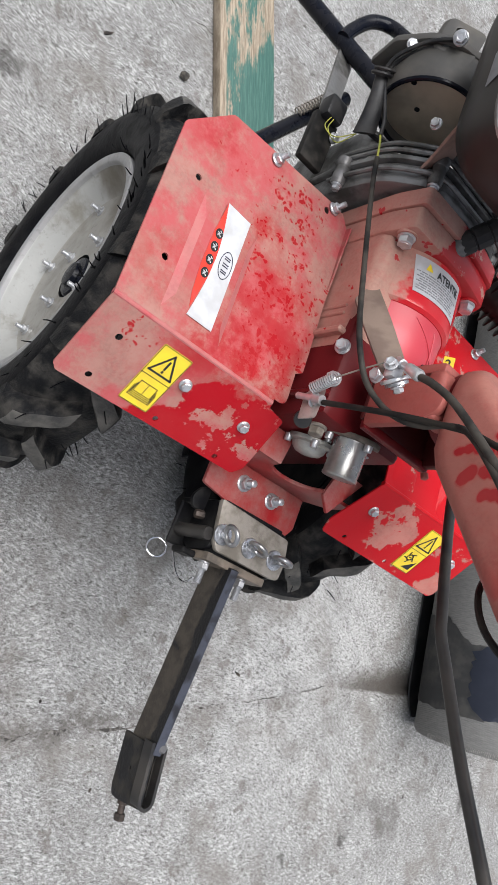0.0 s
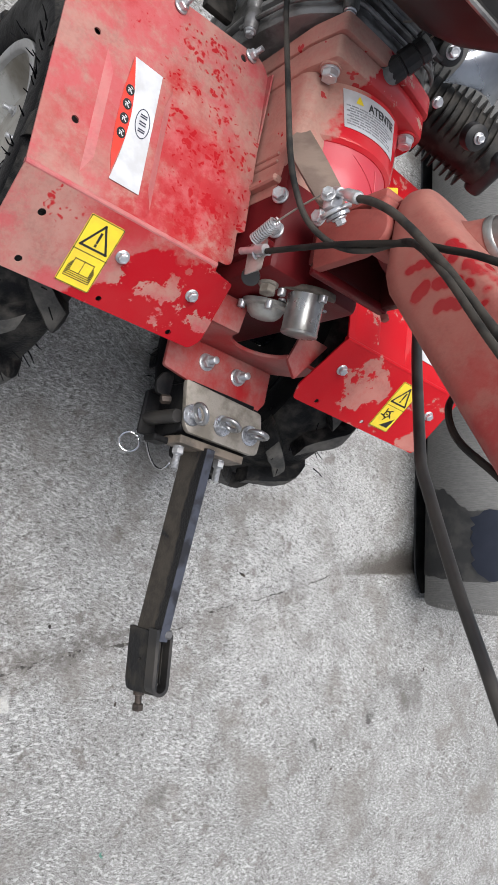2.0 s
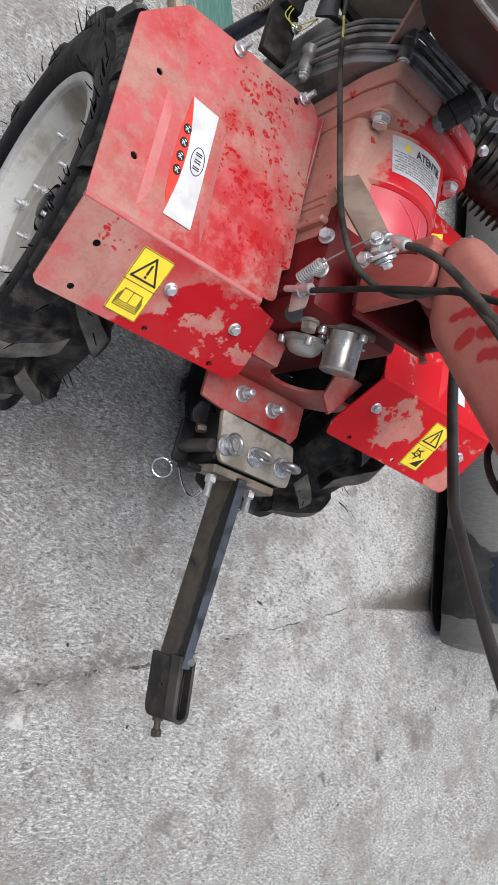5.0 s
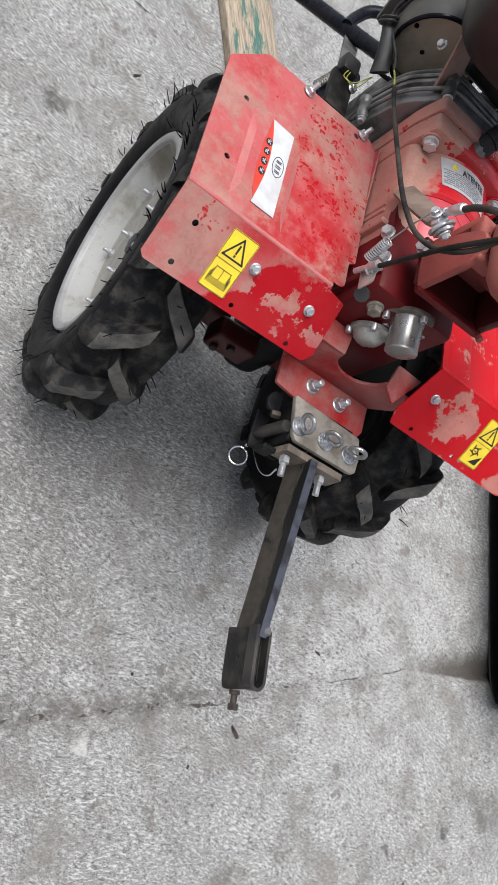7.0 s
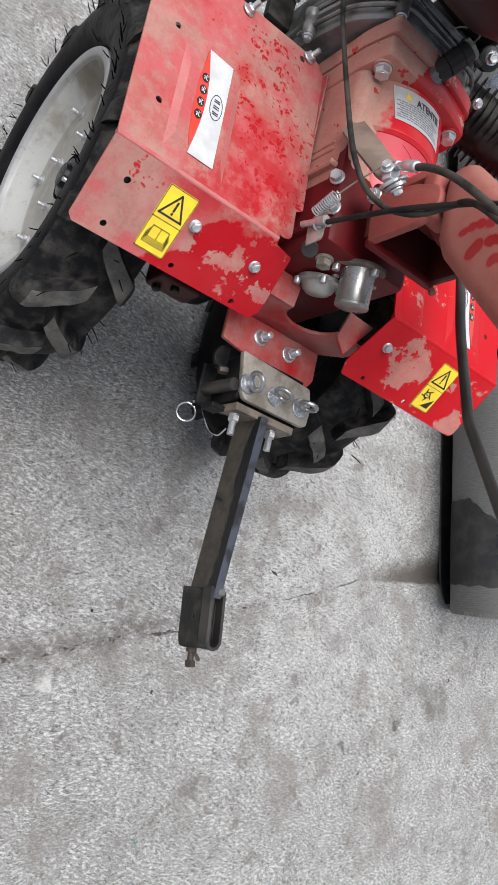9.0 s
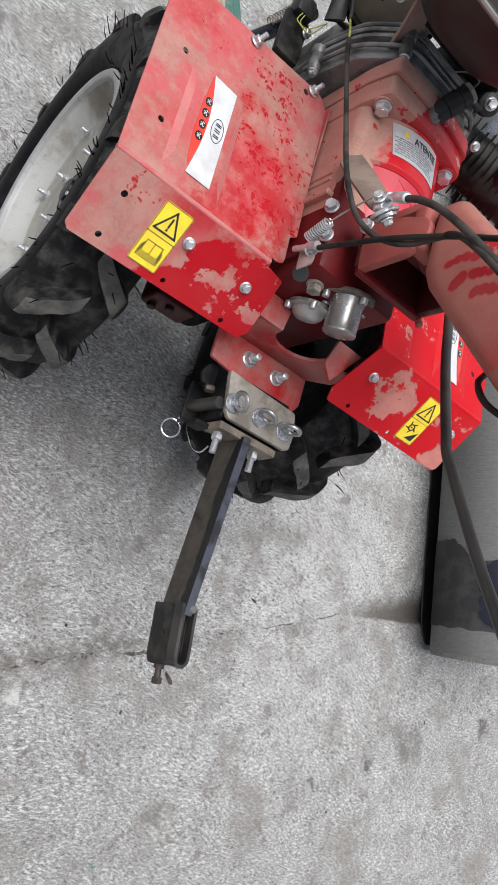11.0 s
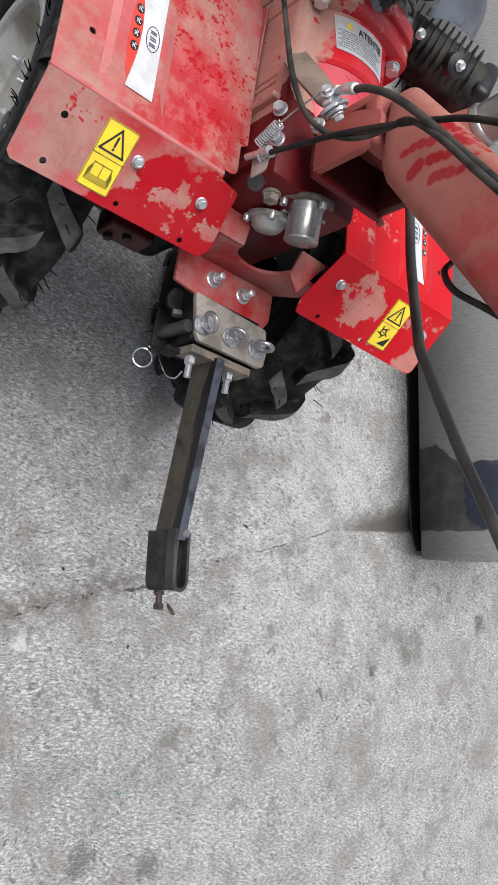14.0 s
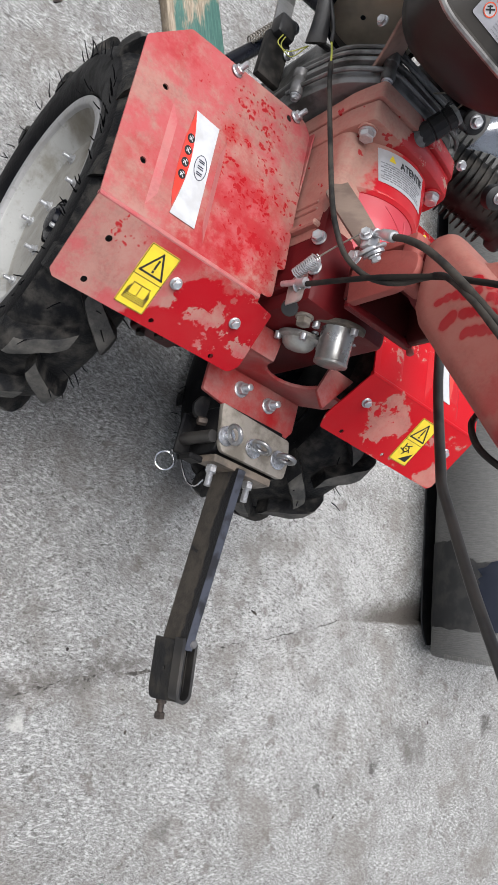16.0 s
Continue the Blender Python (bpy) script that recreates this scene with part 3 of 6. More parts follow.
def rounded(poly, radii, seg=4):
    """Rounds a polygon's corners. radii: one number or one a corner."""
    n = len(poly)
    rs = radii if isinstance(radii, (list, tuple)) else [radii] * n
    out = []
    for i in range(n):
        p, a, b = Vector(poly[i]), Vector(poly[i - 1]), Vector(poly[(i + 1) % n])
        r = rs[i]
        if r <= 0:
            out.append(tuple(p))
            continue
        u, v = (a - p).normalized(), (b - p).normalized()
        r = min(r, (a - p).length * 0.49, (b - p).length * 0.49)
        p0, p1 = p + u * r, p + v * r
        for k in range(seg + 1):
            t = k / seg
            out.append(tuple((1 - t) ** 2 * p0 + 2 * t * (1 - t) * p + t * t * p1))
    return out


def plate(outline, holes=(), thick=0.003, f=None, bev=0.0):
    """A flat sheet with holes in (u, v), thickened along -w, laid out by f(u, v, w)."""
    bm = bmesh.new()
    loops = [[bm.verts.new((u, v, 0)) for u, v in outline]]
    for (u, v, r) in holes:
        loops.append([bm.verts.new((u + r * math.cos(a), v + r * math.sin(a), 0)) for a in [2 * math.pi * k / 12 for k in range(12)]])
    edges = []
    for lp in loops:
        for i in range(len(lp)):
            edges.append(bm.edges.new((lp[i], lp[(i + 1) % len(lp)])))
    if len(loops) == 1:
        bm.faces.new(loops[0])
    else:
        bmesh.ops.triangle_fill(bm, use_beauty=True, edges=edges)
    bmesh.ops.recalc_face_normals(bm, faces=bm.faces)
    if bm.faces and sum(fc.normal.z for fc in bm.faces) < 0:
        bmesh.ops.reverse_faces(bm, faces=bm.faces)
    ret = bmesh.ops.extrude_face_region(bm, geom=list(bm.faces))
    vs = [g for g in ret["geom"] if isinstance(g, bmesh.types.BMVert)]
    bmesh.ops.translate(bm, verts=vs, vec=(0, 0, -thick))
    if bev:
        be = [e for e in bm.edges if len(e.link_faces) == 2 and abs(e.link_faces[0].normal.dot(e.link_faces[1].normal)) < 0.3 and abs((e.verts[0].co - e.verts[1].co).z) < 1e-6]
        bmesh.ops.recalc_face_normals(bm, faces=bm.faces)
        bmesh.ops.bevel(bm, geom=be, offset=bev, segments=2, affect="EDGES", profile=0.5)
    if f:
        for v in bm.verts:
            v.co = f(*v.co)
    return bm


# ---- shared small hardware ----


def hexprism(across, h, z0=0.0, cham=0.12):
    R = across / math.sqrt(3)
    return lathe([(R * 0.9, z0), (R, z0 + h * cham), (R, z0 + h * (1 - cham)), (R * 0.86, z0 + h)], 6)


def bolt_mesh(name, across=0.013, head=0.006, washer=0.018, stud=0.0, stud_r=0.0035):
    """A flanged hex head, or a nut with the stud's end standing out of it; z is outwards."""
    bm = lathe([(washer / 2, 0), (washer / 2, 0.0012), (washer / 2 * 0.86, 0.0022)], 20)
    join(bm, hexprism(across, head, 0.0018))
    if stud:
        prof = [(stud_r, 0.0)]
        for i in range(int(stud / 0.0016)):
            z = head + 0.001 + i * 0.0016
            prof += [(stud_r, z), (stud_r * 1.12, z + 0.0008)]
        join(bm, lathe(prof + [(stud_r, head + stud * 0.96), (stud_r * 0.7, head + stud)], 12))
    else:
        join(bm, lathe([(across * 0.36, head + 0.0016), (across * 0.34, head + 0.0022), (across * 0.2, head + 0.0017)], 16))
    me = to_mesh(name, bm, 30)
    me.materials.append(M_ZINC)
    return me


ME_BOLT_S = bolt_mesh("small_bolt", 0.0095, 0.005, 0.0145)
ME_BOLT_M = bolt_mesh("medium_bolt", 0.0125, 0.007, 0.0185)
ME_BOLT_L = bolt_mesh("large_bolt", 0.0165, 0.009, 0.0215)
ME_NUT_S = bolt_mesh("small_nut", 0.011, 0.006, 0.017, 0.012, 0.0032)
ME_NUT_M = bolt_mesh("medium_nut", 0.0145, 0.008, 0.022, 0.014, 0.0042)
ME_STUD = bolt_mesh("hex_bolt", 0.013, 0.008, 0.0135, 0.02, 0.0042)


def bolt(parent, me, p, d=(0, 0, 1), spin=0.0, name="bolt", label=""):
    return part(name, me, None, parent, label, m=place(p, d, spin))


# ---- ground ----
SEAM = [(-1.4, -0.95), (-0.6, -0.70), (0.032, -0.501), (0.158, -0.446), (0.337, -0.395), (0.489, -0.317), (0.705, -0.233), (0.808, -0.185), (0.975, -0.158), (1.133, -0.122), (1.6, 0.05), (2.4, 0.3)]
CRACK = [(-1.2, 0.85), (-0.345, 0.942), (-0.269, 0.956), (-0.208, 0.938), (-0.135, 0.952), (0.034, 0.949), (0.105, 0.958), (0.147, 0.971), (0.6, 1.05), (1.6, 1.2)]


def line_distance(X, Y, line):
    d = np.full(X.shape, 9.0)
    side = np.zeros(X.shape)
    for (ax, ay), (bx, by) in zip(line, line[1:]):
        ux, uy = bx - ax, by - ay
        L = ux * ux + uy * uy
        t = np.clip(((X - ax) * ux + (Y - ay) * uy) / L, 0, 1)
        dx, dy = X - ax - t * ux, Y - ay - t * uy
        dd = np.hypot(dx, dy)
        s = np.sign(ux * dy - uy * dx)
        side = np.where(dd < d, s, side)
        d = np.minimum(d, dd)
    return d, side


def ground():
    xs = np.concatenate([[-400, -60, -12, -4], np.linspace(-1.3, 2.6, 330), [6, 14, 60, 400]])
    ys = np.concatenate([[-400, -60, -12, -4], np.linspace(-1.6, 1.7, 280), [5, 14, 60, 400]])
    X, Y = np.meshgrid(xs, ys)
    wob = np.vectorize(lambda a, b: noise.noise((a * 14, b * 14, 0.0)))(X, Y)
    wob2 = np.vectorize(lambda a, b: noise.noise((a * 4, b * 4, 3.0)))(X, Y)
    d, s = line_distance(X + wob * 0.012, Y + wob2 * 0.012, SEAM)
    Z = -0.003 * np.exp(-(d / 0.012) ** 2) + 0.004 * np.where(s > 0, np.exp(-(d / 0.05)), 0.0)
    # the joint opens into a ramped groove beside the roll
    grow = np.clip((X - 0.74) / 0.38, 0.0, 1.0) * np.clip((1.7 - X) / 0.4, 0.0, 1.0)
    Z += np.where(s > 0, -0.022 * grow * np.clip(1.0 - d / (0.02 + 0.10 * grow), 0.0, 1.0), 0.0)
    c, _ = line_distance(X + wob * 0.02, Y + wob2 * 0.02, CRACK)
    Z += -0.004 * np.exp(-(c / 0.008) ** 2)
    Z += wob * 0.0006 + wob2 * 0.001
    Z = np.where((np.abs(X) > 3.5) | (np.abs(Y) > 3.5), -0.001, Z)
    nx, ny = len(xs), len(ys)
    verts = np.stack([X.ravel(), Y.ravel(), Z.ravel()], 1)
    faces = [(j * nx + i, j * nx + i + 1, (j + 1) * nx + i + 1, (j + 1) * nx + i) for j in range(ny - 1) for i in range(nx - 1)]
    me = bpy.data.meshes.new("ground")
    me.from_pydata(verts.tolist(), [], faces)
    for p in me.polygons:
        p.use_smooth = True
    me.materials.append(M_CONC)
    return tagged(new("ground", me), "worn grey brushed concrete floor with oil spots and joint", "concrete floor", kind="structure")


def dirt_line(name, line, width, seed, label, gap=0.0):
    """A narrow, ragged and broken line of packed dirt in a joint or crack."""
    rnd = random.Random(seed)
    P = curve_points([(x, y, 0) for x, y in line], 60)
    bm = bmesh.new()
    prev = None
    for i, p in enumerate(P):
        t = (P[min(i + 1, len(P) - 1)] - P[max(i - 1, 0)]).normalized()
        n = Vector((-t.y, t.x, 0))
        off = noise.noise((p.x * 9, p.y * 9, seed)) * 0.006 + noise.noise((p.x * 60, p.y * 60, seed)) * 0.005
        k = noise.noise((p.x * 26, p.y * 26, seed + 5)) + noise.noise((p.x * 7, p.y * 7, seed + 9)) * 0.5
        w = width * max(0.0, 0.6 - gap + 1.4 * k) * rnd.uniform(0.5, 1.3)
        if w < width * 0.12:
            prev = None
            continue
        row = [bm.verts.new(p + n * (off + w) + Vector((0, 0, 0.0012))), bm.verts.new(p + n * off + Vector((0, 0, 0.0022))), bm.verts.new(p + n * (off - w) + Vector((0, 0, 0.0012)))]
        if prev:
            for q in range(2):
                bm.faces.new((prev[q], row[q], row[q + 1], prev[q + 1]))
        prev = row
    ob = part(name, bm, M_DIRT)
    return tagged(ob, label, "floor joint", kind="structure")


ground()
dirt_line("floor_joint", SEAM[1:6], 0.0026, 3, "dark dirt packed in the concrete joint", 0.5)
dirt_line("floor_joint", SEAM[5:8], 0.0017, 11, "thin broken dirt line in the concrete joint", 0.3)
dirt_line("floor_joint", SEAM[1:6], 0.0075, 23, "ragged dirty band along the concrete joint", 0.55)
dirt_line("floor_crack", CRACK, 0.0022, 7, "thin dark crack in the concrete floor", 0.1)

# ---- the tractor ----
TRACTOR = root("walking_tractor", (0, 0.18, 0), "dusty red two-wheel walking tractor with petrol engine on concrete floor", "walking tractor")
AX_Y, AX_Z = 0.18, 0.283


def tyre_mesh():
    half = [(0.1760, 0.022), (0.1780, 0.040), (0.1840, 0.052), (0.194, 0.0595), (0.208, 0.0640), (0.228, 0.0645), (0.244, 0.062), (0.254, 0.055), (0.260, 0.040), (0.263, 0.02)]
    prof = half + [(r, -w) for r, w in half[::-1]] + [half[0]]
    bm = lathe(prof, 72, cap=False)
    bmesh.ops.remove_doubles(bm, verts=bm.verts, dist=1e-5)
    for fc in bm.faces:
        c = fc.calc_center_median()
        fc.material_index = 1 if math.hypot(c.x, c.y) > 0.246 else 0
    me = to_mesh("tyre", bm, 50)
    me.materials.append(M_SIDEWALL)
    me.materials.append(M_RUBBER)
    return me


def lug_mesh(sgn, seed):
    """One worn tread bar, from the crown to the shoulder, swept back, with torn edges."""
    bm = bmesh.new()
    rows = []
    n = 12
    for i in range(n):
        t = i / (n - 1)
        w = -0.010 + t * 0.0745
        ang = -0.22 * t ** 0.85
        half = 0.056 + 0.014 * t
        k = max(0.0, (w - 0.040) / 0.0245)
        r0, r1 = 0.251 - 0.010 * k, 0.2865 - 0.027 * k ** 2
        wide = 1.0 if t < 0.93 else 0.86
        row = []
        for r, f in ((r0, 1.04), ((r0 + r1) / 2, 0.97), (r1 - 0.002, 0.92), (r1, 0.82), (r1 + 0.0008, 0.0), (r1, -0.82), (r1 - 0.002, -0.92), ((r0 + r1) / 2, -0.97), (r0, -1.04)):
            q = Vector((r * 34, f * 1.7 + seed * 5.0, w * 60))
            a = ang + half * f * wide + (0.006 * noise.noise(q) + 0.004 * noise.noise(q * 2.7)) * (1.0 if abs(f) > 0.3 else 0.3)
            r += 0.0018 * noise.noise(q * 1.6 + Vector((7, 0, 0))) if r > r0 else 0.0
            row.append(bm.verts.new((r * math.cos(a), r * math.sin(a), sgn * (w + 0.003 * noise.noise(q * 0.8) * t))))
        rows.append(row)
    m = len(rows[0])
    for a, b in zip(rows, rows[1:]):
        for k in range(m):
            bm.faces.new((a[k], a[(k + 1) % m], b[(k + 1) % m], b[k]))
    bm.faces.new(rows[0])
    bm.faces.new(rows[-1][::-1])
    bmesh.ops.recalc_face_normals(bm, faces=bm.faces)
    for fc in bm.faces:
        c = fc.calc_center_median()
        fc.material_index = 1 if fc.normal.dot(Vector((c.x, c.y, 0)).normalized()) > 0.75 else 0
    me = to_mesh("tread_lug", bm, 38)
    me.materials.append(M_RUBBER)
    me.materials.append(M_LUGFACE)
    return me


def rim_mesh():
    prof = [(0.1760, 0.030), (0.1800, 0.044), (0.1795, 0.0520), (0.1772, 0.0540), (0.1730, 0.0540), (0.1665, 0.0525), (0.1645, 0.0505), (0.1638, 0.0450), (0.1625, 0.0425), (0.1600, 0.0400), (0.1550, 0.0335), (0.1490, 0.0245), (0.1430, 0.0165), (0.1385, 0.0120), (0.1345, 0.0104), (0.110, 0.0100),
            (0.085, 0.0108), (0.060, 0.0120), (0.036, 0.0120), (0.036, 0.0040), (0.136, 0.0020), (0.150, 0.012), (0.160, 0.028), (0.166, 0.028), (0.1760, 0.030)]
    bm = lathe(prof, 72, cap=False)
    bmesh.ops.remove_doubles(bm, verts=bm.verts, dist=1e-5)
    # hammered, slightly uneven barrel
    for v in bm.verts:
        r = math.hypot(v.co.x, v.co.y)
        if 0.139 < r < 0.162:
            k = 1.0 + 0.006 * noise.noise((v.co.x * 34, v.co.y * 34, v.co.z * 30))
            v.co.x, v.co.y = v.co.x * k, v.co.y * k
    for fc in bm.faces:
        c = fc.calc_center_median()
        fc.material_index = 1 if math.hypot(c.x, c.y) < 0.1365 else 2 if math.hypot(c.x, c.y) > 0.1636 else 0
    # inner side of the rim in black: its deep shade put into colour
    back = lathe([(0.150, 0.004), (0.160, -0.04), (0.172, -0.052), (0.176, -0.046), (0.165, -0.030), (0.156, 0.006)], 64, cap=False)
    for fc in back.faces:
        fc.material_index = 3
    join(bm, back)
    for fc in bm.faces:
        c = fc.calc_center_median()
        if c.z < 0.009 and 0.03 < math.hypot(c.x, c.y) < 0.142:
            fc.material_index = 3
    me = to_mesh("wheel_rim", bm, 40)
    me.materials.append(M_RIM)
    me.materials.append(M_RIMDISC)
    me.materials.append(M_RIMLIP)
    me.materials.append(M_HITCHBLACK)
    return me


def whiskers(seed):
    """Moulding hairs left standing on the shoulders of a new tyre."""
    rnd = random.Random(seed)
    bm = bmesh.new()
    for i in range(150):
        a = rnd.uniform(0, 2 * math.pi)
        kind = rnd.random()
        if kind < 0.55:
            r, w = 0.236, 0.067
        elif kind < 0.7:
            r, w = 0.186, 0.056
        else:
            r, w = 0.284, rnd.uniform(-0.04, 0.05)
        if rnd.random() < 0.25:
            w = -w
        L = rnd.uniform(0.012, 0.026) if r > 0.2 else rnd.uniform(0.008, 0.018)
        er = Vector((math.cos(a), math.sin(a), 0))
        et = Vector((-math.sin(a), math.cos(a), 0))
        out = Vector((0, 0, 1 if w > 0 else -1))
        d = (er * (0.9 if r > 0.22 else 0.2) + out * rnd.uniform(0.3, 0.9) + et * rnd.uniform(-0.5, 0.5)).normalized()
        p = er * (r - 0.003) + Vector((0, 0, w))
        bend = et * rnd.uniform(-0.5, 0.5) + er * rnd.uniform(-0.3, 0.3)
        join(bm, tube([p, p + d * L * 0.5, p + d * L + bend * L * 0.35], [0.0011, 0.0006], 5, 3))
    me = to_mesh("tyre_fuzz", bm, 60)
    me.materials.append(M_SIDEWALL)
    return me


ME_TYRE, ME_RIM = tyre_mesh(), rim_mesh()
ME_LUG_A, ME_LUG_B = [lug_mesh(1, k) for k in range(4)], [lug_mesh(-1, k + 9) for k in range(4)]


def wheel(side, seed):
    # local z points outwards from the tractor, local x forward
    base = Matrix.Translation((side * 0.2445 + 0.0095, AX_Y + (0.006 if side < 0 else 0.0), AX_Z)) @ Matrix(((0, 0, side, 0), (1, 0, 0, 0), (0, side, 0, 0), (0, 0, 0, 1)))
    w = part("wheel", ME_RIM, None, TRACTOR, "cream painted steel wheel rim with bolted centre", m=base)
    part("tyre", ME_TYRE, None, w, "dusty black ribbed farm tyre with moulding hairs", m=base)
    n = 13
    for i in range(n):
        a = 360 / n * i + (-4.7 if side < 0 else 8)
        part("tread_lug", ME_LUG_A[i % 4], None, w, m=base @ Matrix.Rotation(radians(a), 4, "Z"))
        part("tread_lug", ME_LUG_B[(i + 1) % 4], None, w, m=base @ Matrix.Rotation(radians(a + 180 / n), 4, "Z"))
    tagged(part("tyre_fuzz", whiskers(seed), None, w, m=base), kind="stuff")
    off = Vector((0.005, 0.0, 0.0)) if side < 0 else Vector((0, 0, 0))
    for i in range(6):
        a = radians(60 * i + 12) if side < 0 else radians(60 * i - 12)
        m = base @ Matrix.Translation(off + Vector((0.122 * math.cos(a), side * -0.122 * math.sin(a), 0.0100)))
        part("wheel_bolt", ME_NUT_S, None, w, m=m)
    for i in range(4):
        a = radians(90 * i + 50)
        m = base @ Matrix.Translation(off + Vector((0.058 * math.cos(a), side * -0.058 * math.sin(a), 0.0118)))
        part("hub_nut", ME_NUT_S, None, w, m=m)
    hub = lathe([(0.035, -0.12), (0.035, 0.008), (0.030, 0.013), (0.020, 0.014), (0.018, 0.020), (0.012, 0.021)], 24)
    part("hub", hub, M_BLACK, w, "black greasy wheel hub", m=base)
    return w


wheel(-1, 5)
wheel(1, 9)

# fenders
BEND_Y, BEND_Z, TOP_SLOPE, REAR_ANG = 0.030, 0.6565, 0.085, radians(42.9)


def f_top(side):
    def f(u, v, w):
        return Vector((side * u, v, BEND_Z - TOP_SLOPE * (v - BEND_Y) + w))
    return f


def f_rear(side):
    def f(u, v, w):
        return Vector((side * u, BEND_Y - v * math.cos(REAR_ANG) - w * math.sin(REAR_ANG), BEND_Z - v * math.sin(REAR_ANG) + w * math.cos(REAR_ANG)))
    return f


N_REAR = (0, -math.sin(REAR_ANG), math.cos(REAR_ANG))
N_TOP = (0, TOP_SLOPE, 1)


def label_plate(name, outline, f, material, parent, lift, label="", thick=0.0004):
    return part(name, plate(outline, (), thick, lambda u, v, w: f(u, v, w + lift)), material, parent, label)


def strokes(f, lift, segs, width, thick=0.0003):
    """Printed lines as thin flat bars from (u0, v0) to (u1, v1)."""
    bm = bmesh.new()
    for u0, v0, u1, v1 in segs:
        a, b = Vector((u0, v0)), Vector((u1, v1))
        d = (b - a).normalized() * width / 2
        n = Vector((-d.y, d.x))
        o = [a - d + n, a - d - n, b + d - n, b + d + n]
        join(bm, plate([tuple(q) for q in o], (), thick, lambda u, v, w: f(u, v, w + lift)))
    return bm


def fender(side):
    top_out = rounded([(0.329, 0.030), (0.331, 0.244), (0.282, 0.297), (0.098, 0.307), (0.084, 0.288), (0.084, 0.085), (0.109, 0.070), (0.112, 0.030)], [0, 0.004, 0.004, 0.012, 0.008, 0.003, 0.002, 0])
    if side > 0:
        top_out = rounded([(0.329, 0.030), (0.331, 0.244), (0.282, 0.297), (0.098, 0.306), (0.090, 0.290), (0.094, 0.030)], [0, 0.004, 0.004, 0.008, 0.006, 0])
    bm = plate(top_out, [(0.294, 0.198, 0.0038), (0.295, 0.095, 0.0040), (0.123 if side < 0 else 0.135, 0.291, 0.0045)], 0.0022, f_top(side))
    rear_out = rounded([(0.329, 0.0), (0.112, 0.0), (0.110, 0.006), (0.084, 0.010), (0.076, 0.084), (0.084, 0.097), (0.323, 0.100), (0.329, 0.094)], [0, 0, 0, 0.003, 0.004, 0.004, 0.0015, 0.0015])
    if side > 0:
        rear_out = rounded([(0.329, 0.0), (0.094, 0.0), (0.077, 0.080), (0.083, 0.099), (0.323, 0.102), (0.329, 0.096)], [0, 0, 0.004, 0.004, 0.0015, 0.0015])
    holes = [(0.295, 0.0355, 0.0040), (0.293, 0.086, 0.0038), (0.204, 0.0887, 0.0032), (0.116, 0.090, 0.0034)] if side < 0 else [(0.118, 0.090, 0.0034), (0.205, 0.0900, 0.0032)]
    join(bm, plate(rear_out, holes, 0.0022, f_rear(side)))
    # pressed panels with sloping flanks: one under the brand label, a shallow one towards the inner edge
    ft = f_top(side)
    for ua, ub, va, vb, wide, high in ((0.280, 0.202, 0.036, 0.200, 0.0085, 0.0048), (0.150, 0.094 if side < 0 else 0.104, 0.036, 0.205, 0.006, 0.0020)):
        lo = rounded([(ua, va), (ua, vb), (ub, vb), (ub, va)], 0.012)
        hi = rounded([(ua - wide, va + 0.022), (ua - wide, vb - 0.030), (ub + wide, vb - 0.030), (ub + wide, va + 0.022)], 0.008)
        vl = [bm.verts.new(ft(u, v, 0.0001)) for u, v in lo]
        vh = [bm.verts.new(ft(u, v, high)) for u, v in hi]
        for i in range(len(lo)):
            bm.faces.new((vl[i], vl[(i + 1) % len(lo)], vh[(i + 1) % len(lo)], vh[i])).material_index = 1 if high > 0.003 and abs(lo[i][1] - lo[(i + 1) % len(lo)][1]) > 0.02 else 0
        bm.faces.new(vh)
    # rolled bend and a short skirt on the inner edge
    # on the left fender the fold also takes the painted highlight
    fold = tube([f_rear(side)(0.112 if side < 0 else 0.094, 0.0006, -0.0028), f_rear(side)(0.329, 0.0006, -0.0028)], 0.0032, 12, 0)
    for fc in fold.faces:
        fc.material_index = 1
    join(bm, fold)
    join(bm, box((0.0022, 0.20, 0.03), (-0.085 if side < 0 else 0.0955, 0.19, 0.628)))
    fd = part("fender", bm, M_RED if side < 0 else M_RED_CLEAN, TRACTOR, "dusty red sheet steel fender with warning labels" if side < 0 else "cleaner bright red sheet steel fender with warning labels", smooth=20)
    fd.data.materials.append(M_RED_HILITE if side < 0 else M_RED_CLEAN)
    fr = f_rear(side)
    for u, v in ((0.206, 0.038), (0.1175, 0.041)) if side < 0 else ((0.1175, 0.038), (0.298, 0.040)):
        bolt(fd, ME_BOLT_S, fr(u, v, 0.0), N_REAR, 20)
    for u, v in ((0.213, 0.292), (0.114, 0.300)):
        bolt(fd, ME_NUT_S, ft(u, v, 0.0), (0.15 * -side, 0.25, 1), 0, "nut")
    # yellow warning label
    u0, u1, v0, v1 = 0.2175, 0.2545, 0.013, 0.0885
    lab = rounded([(u0, v0), (u1, v0), (u1, v1), (u0, v1)], 0.002, 2)
    label_plate("warning_label", lab, fr, M_YEL, fd, 0.0007, "yellow warning label with black pictograms")
    um, vm = (u0 + u1) / 2, (v0 + v1) / 2
    segs = [(u0 + .0008, v0 + .0008, u1 - .0008, v0 + .0008), (u1 - .0008, v0 + .0008, u1 - .0008, v1 - .0008), (u1 - .0008, v1 - .0008, u0 + .0008, v1 - .0008), (u0 + .0008, v1 - .0008, u0 + .0008, v0 + .0008), (u0, vm, u1, vm)]
    part("label_print", strokes(fr, 0.0011, segs, 0.0006), M_INK, fd)
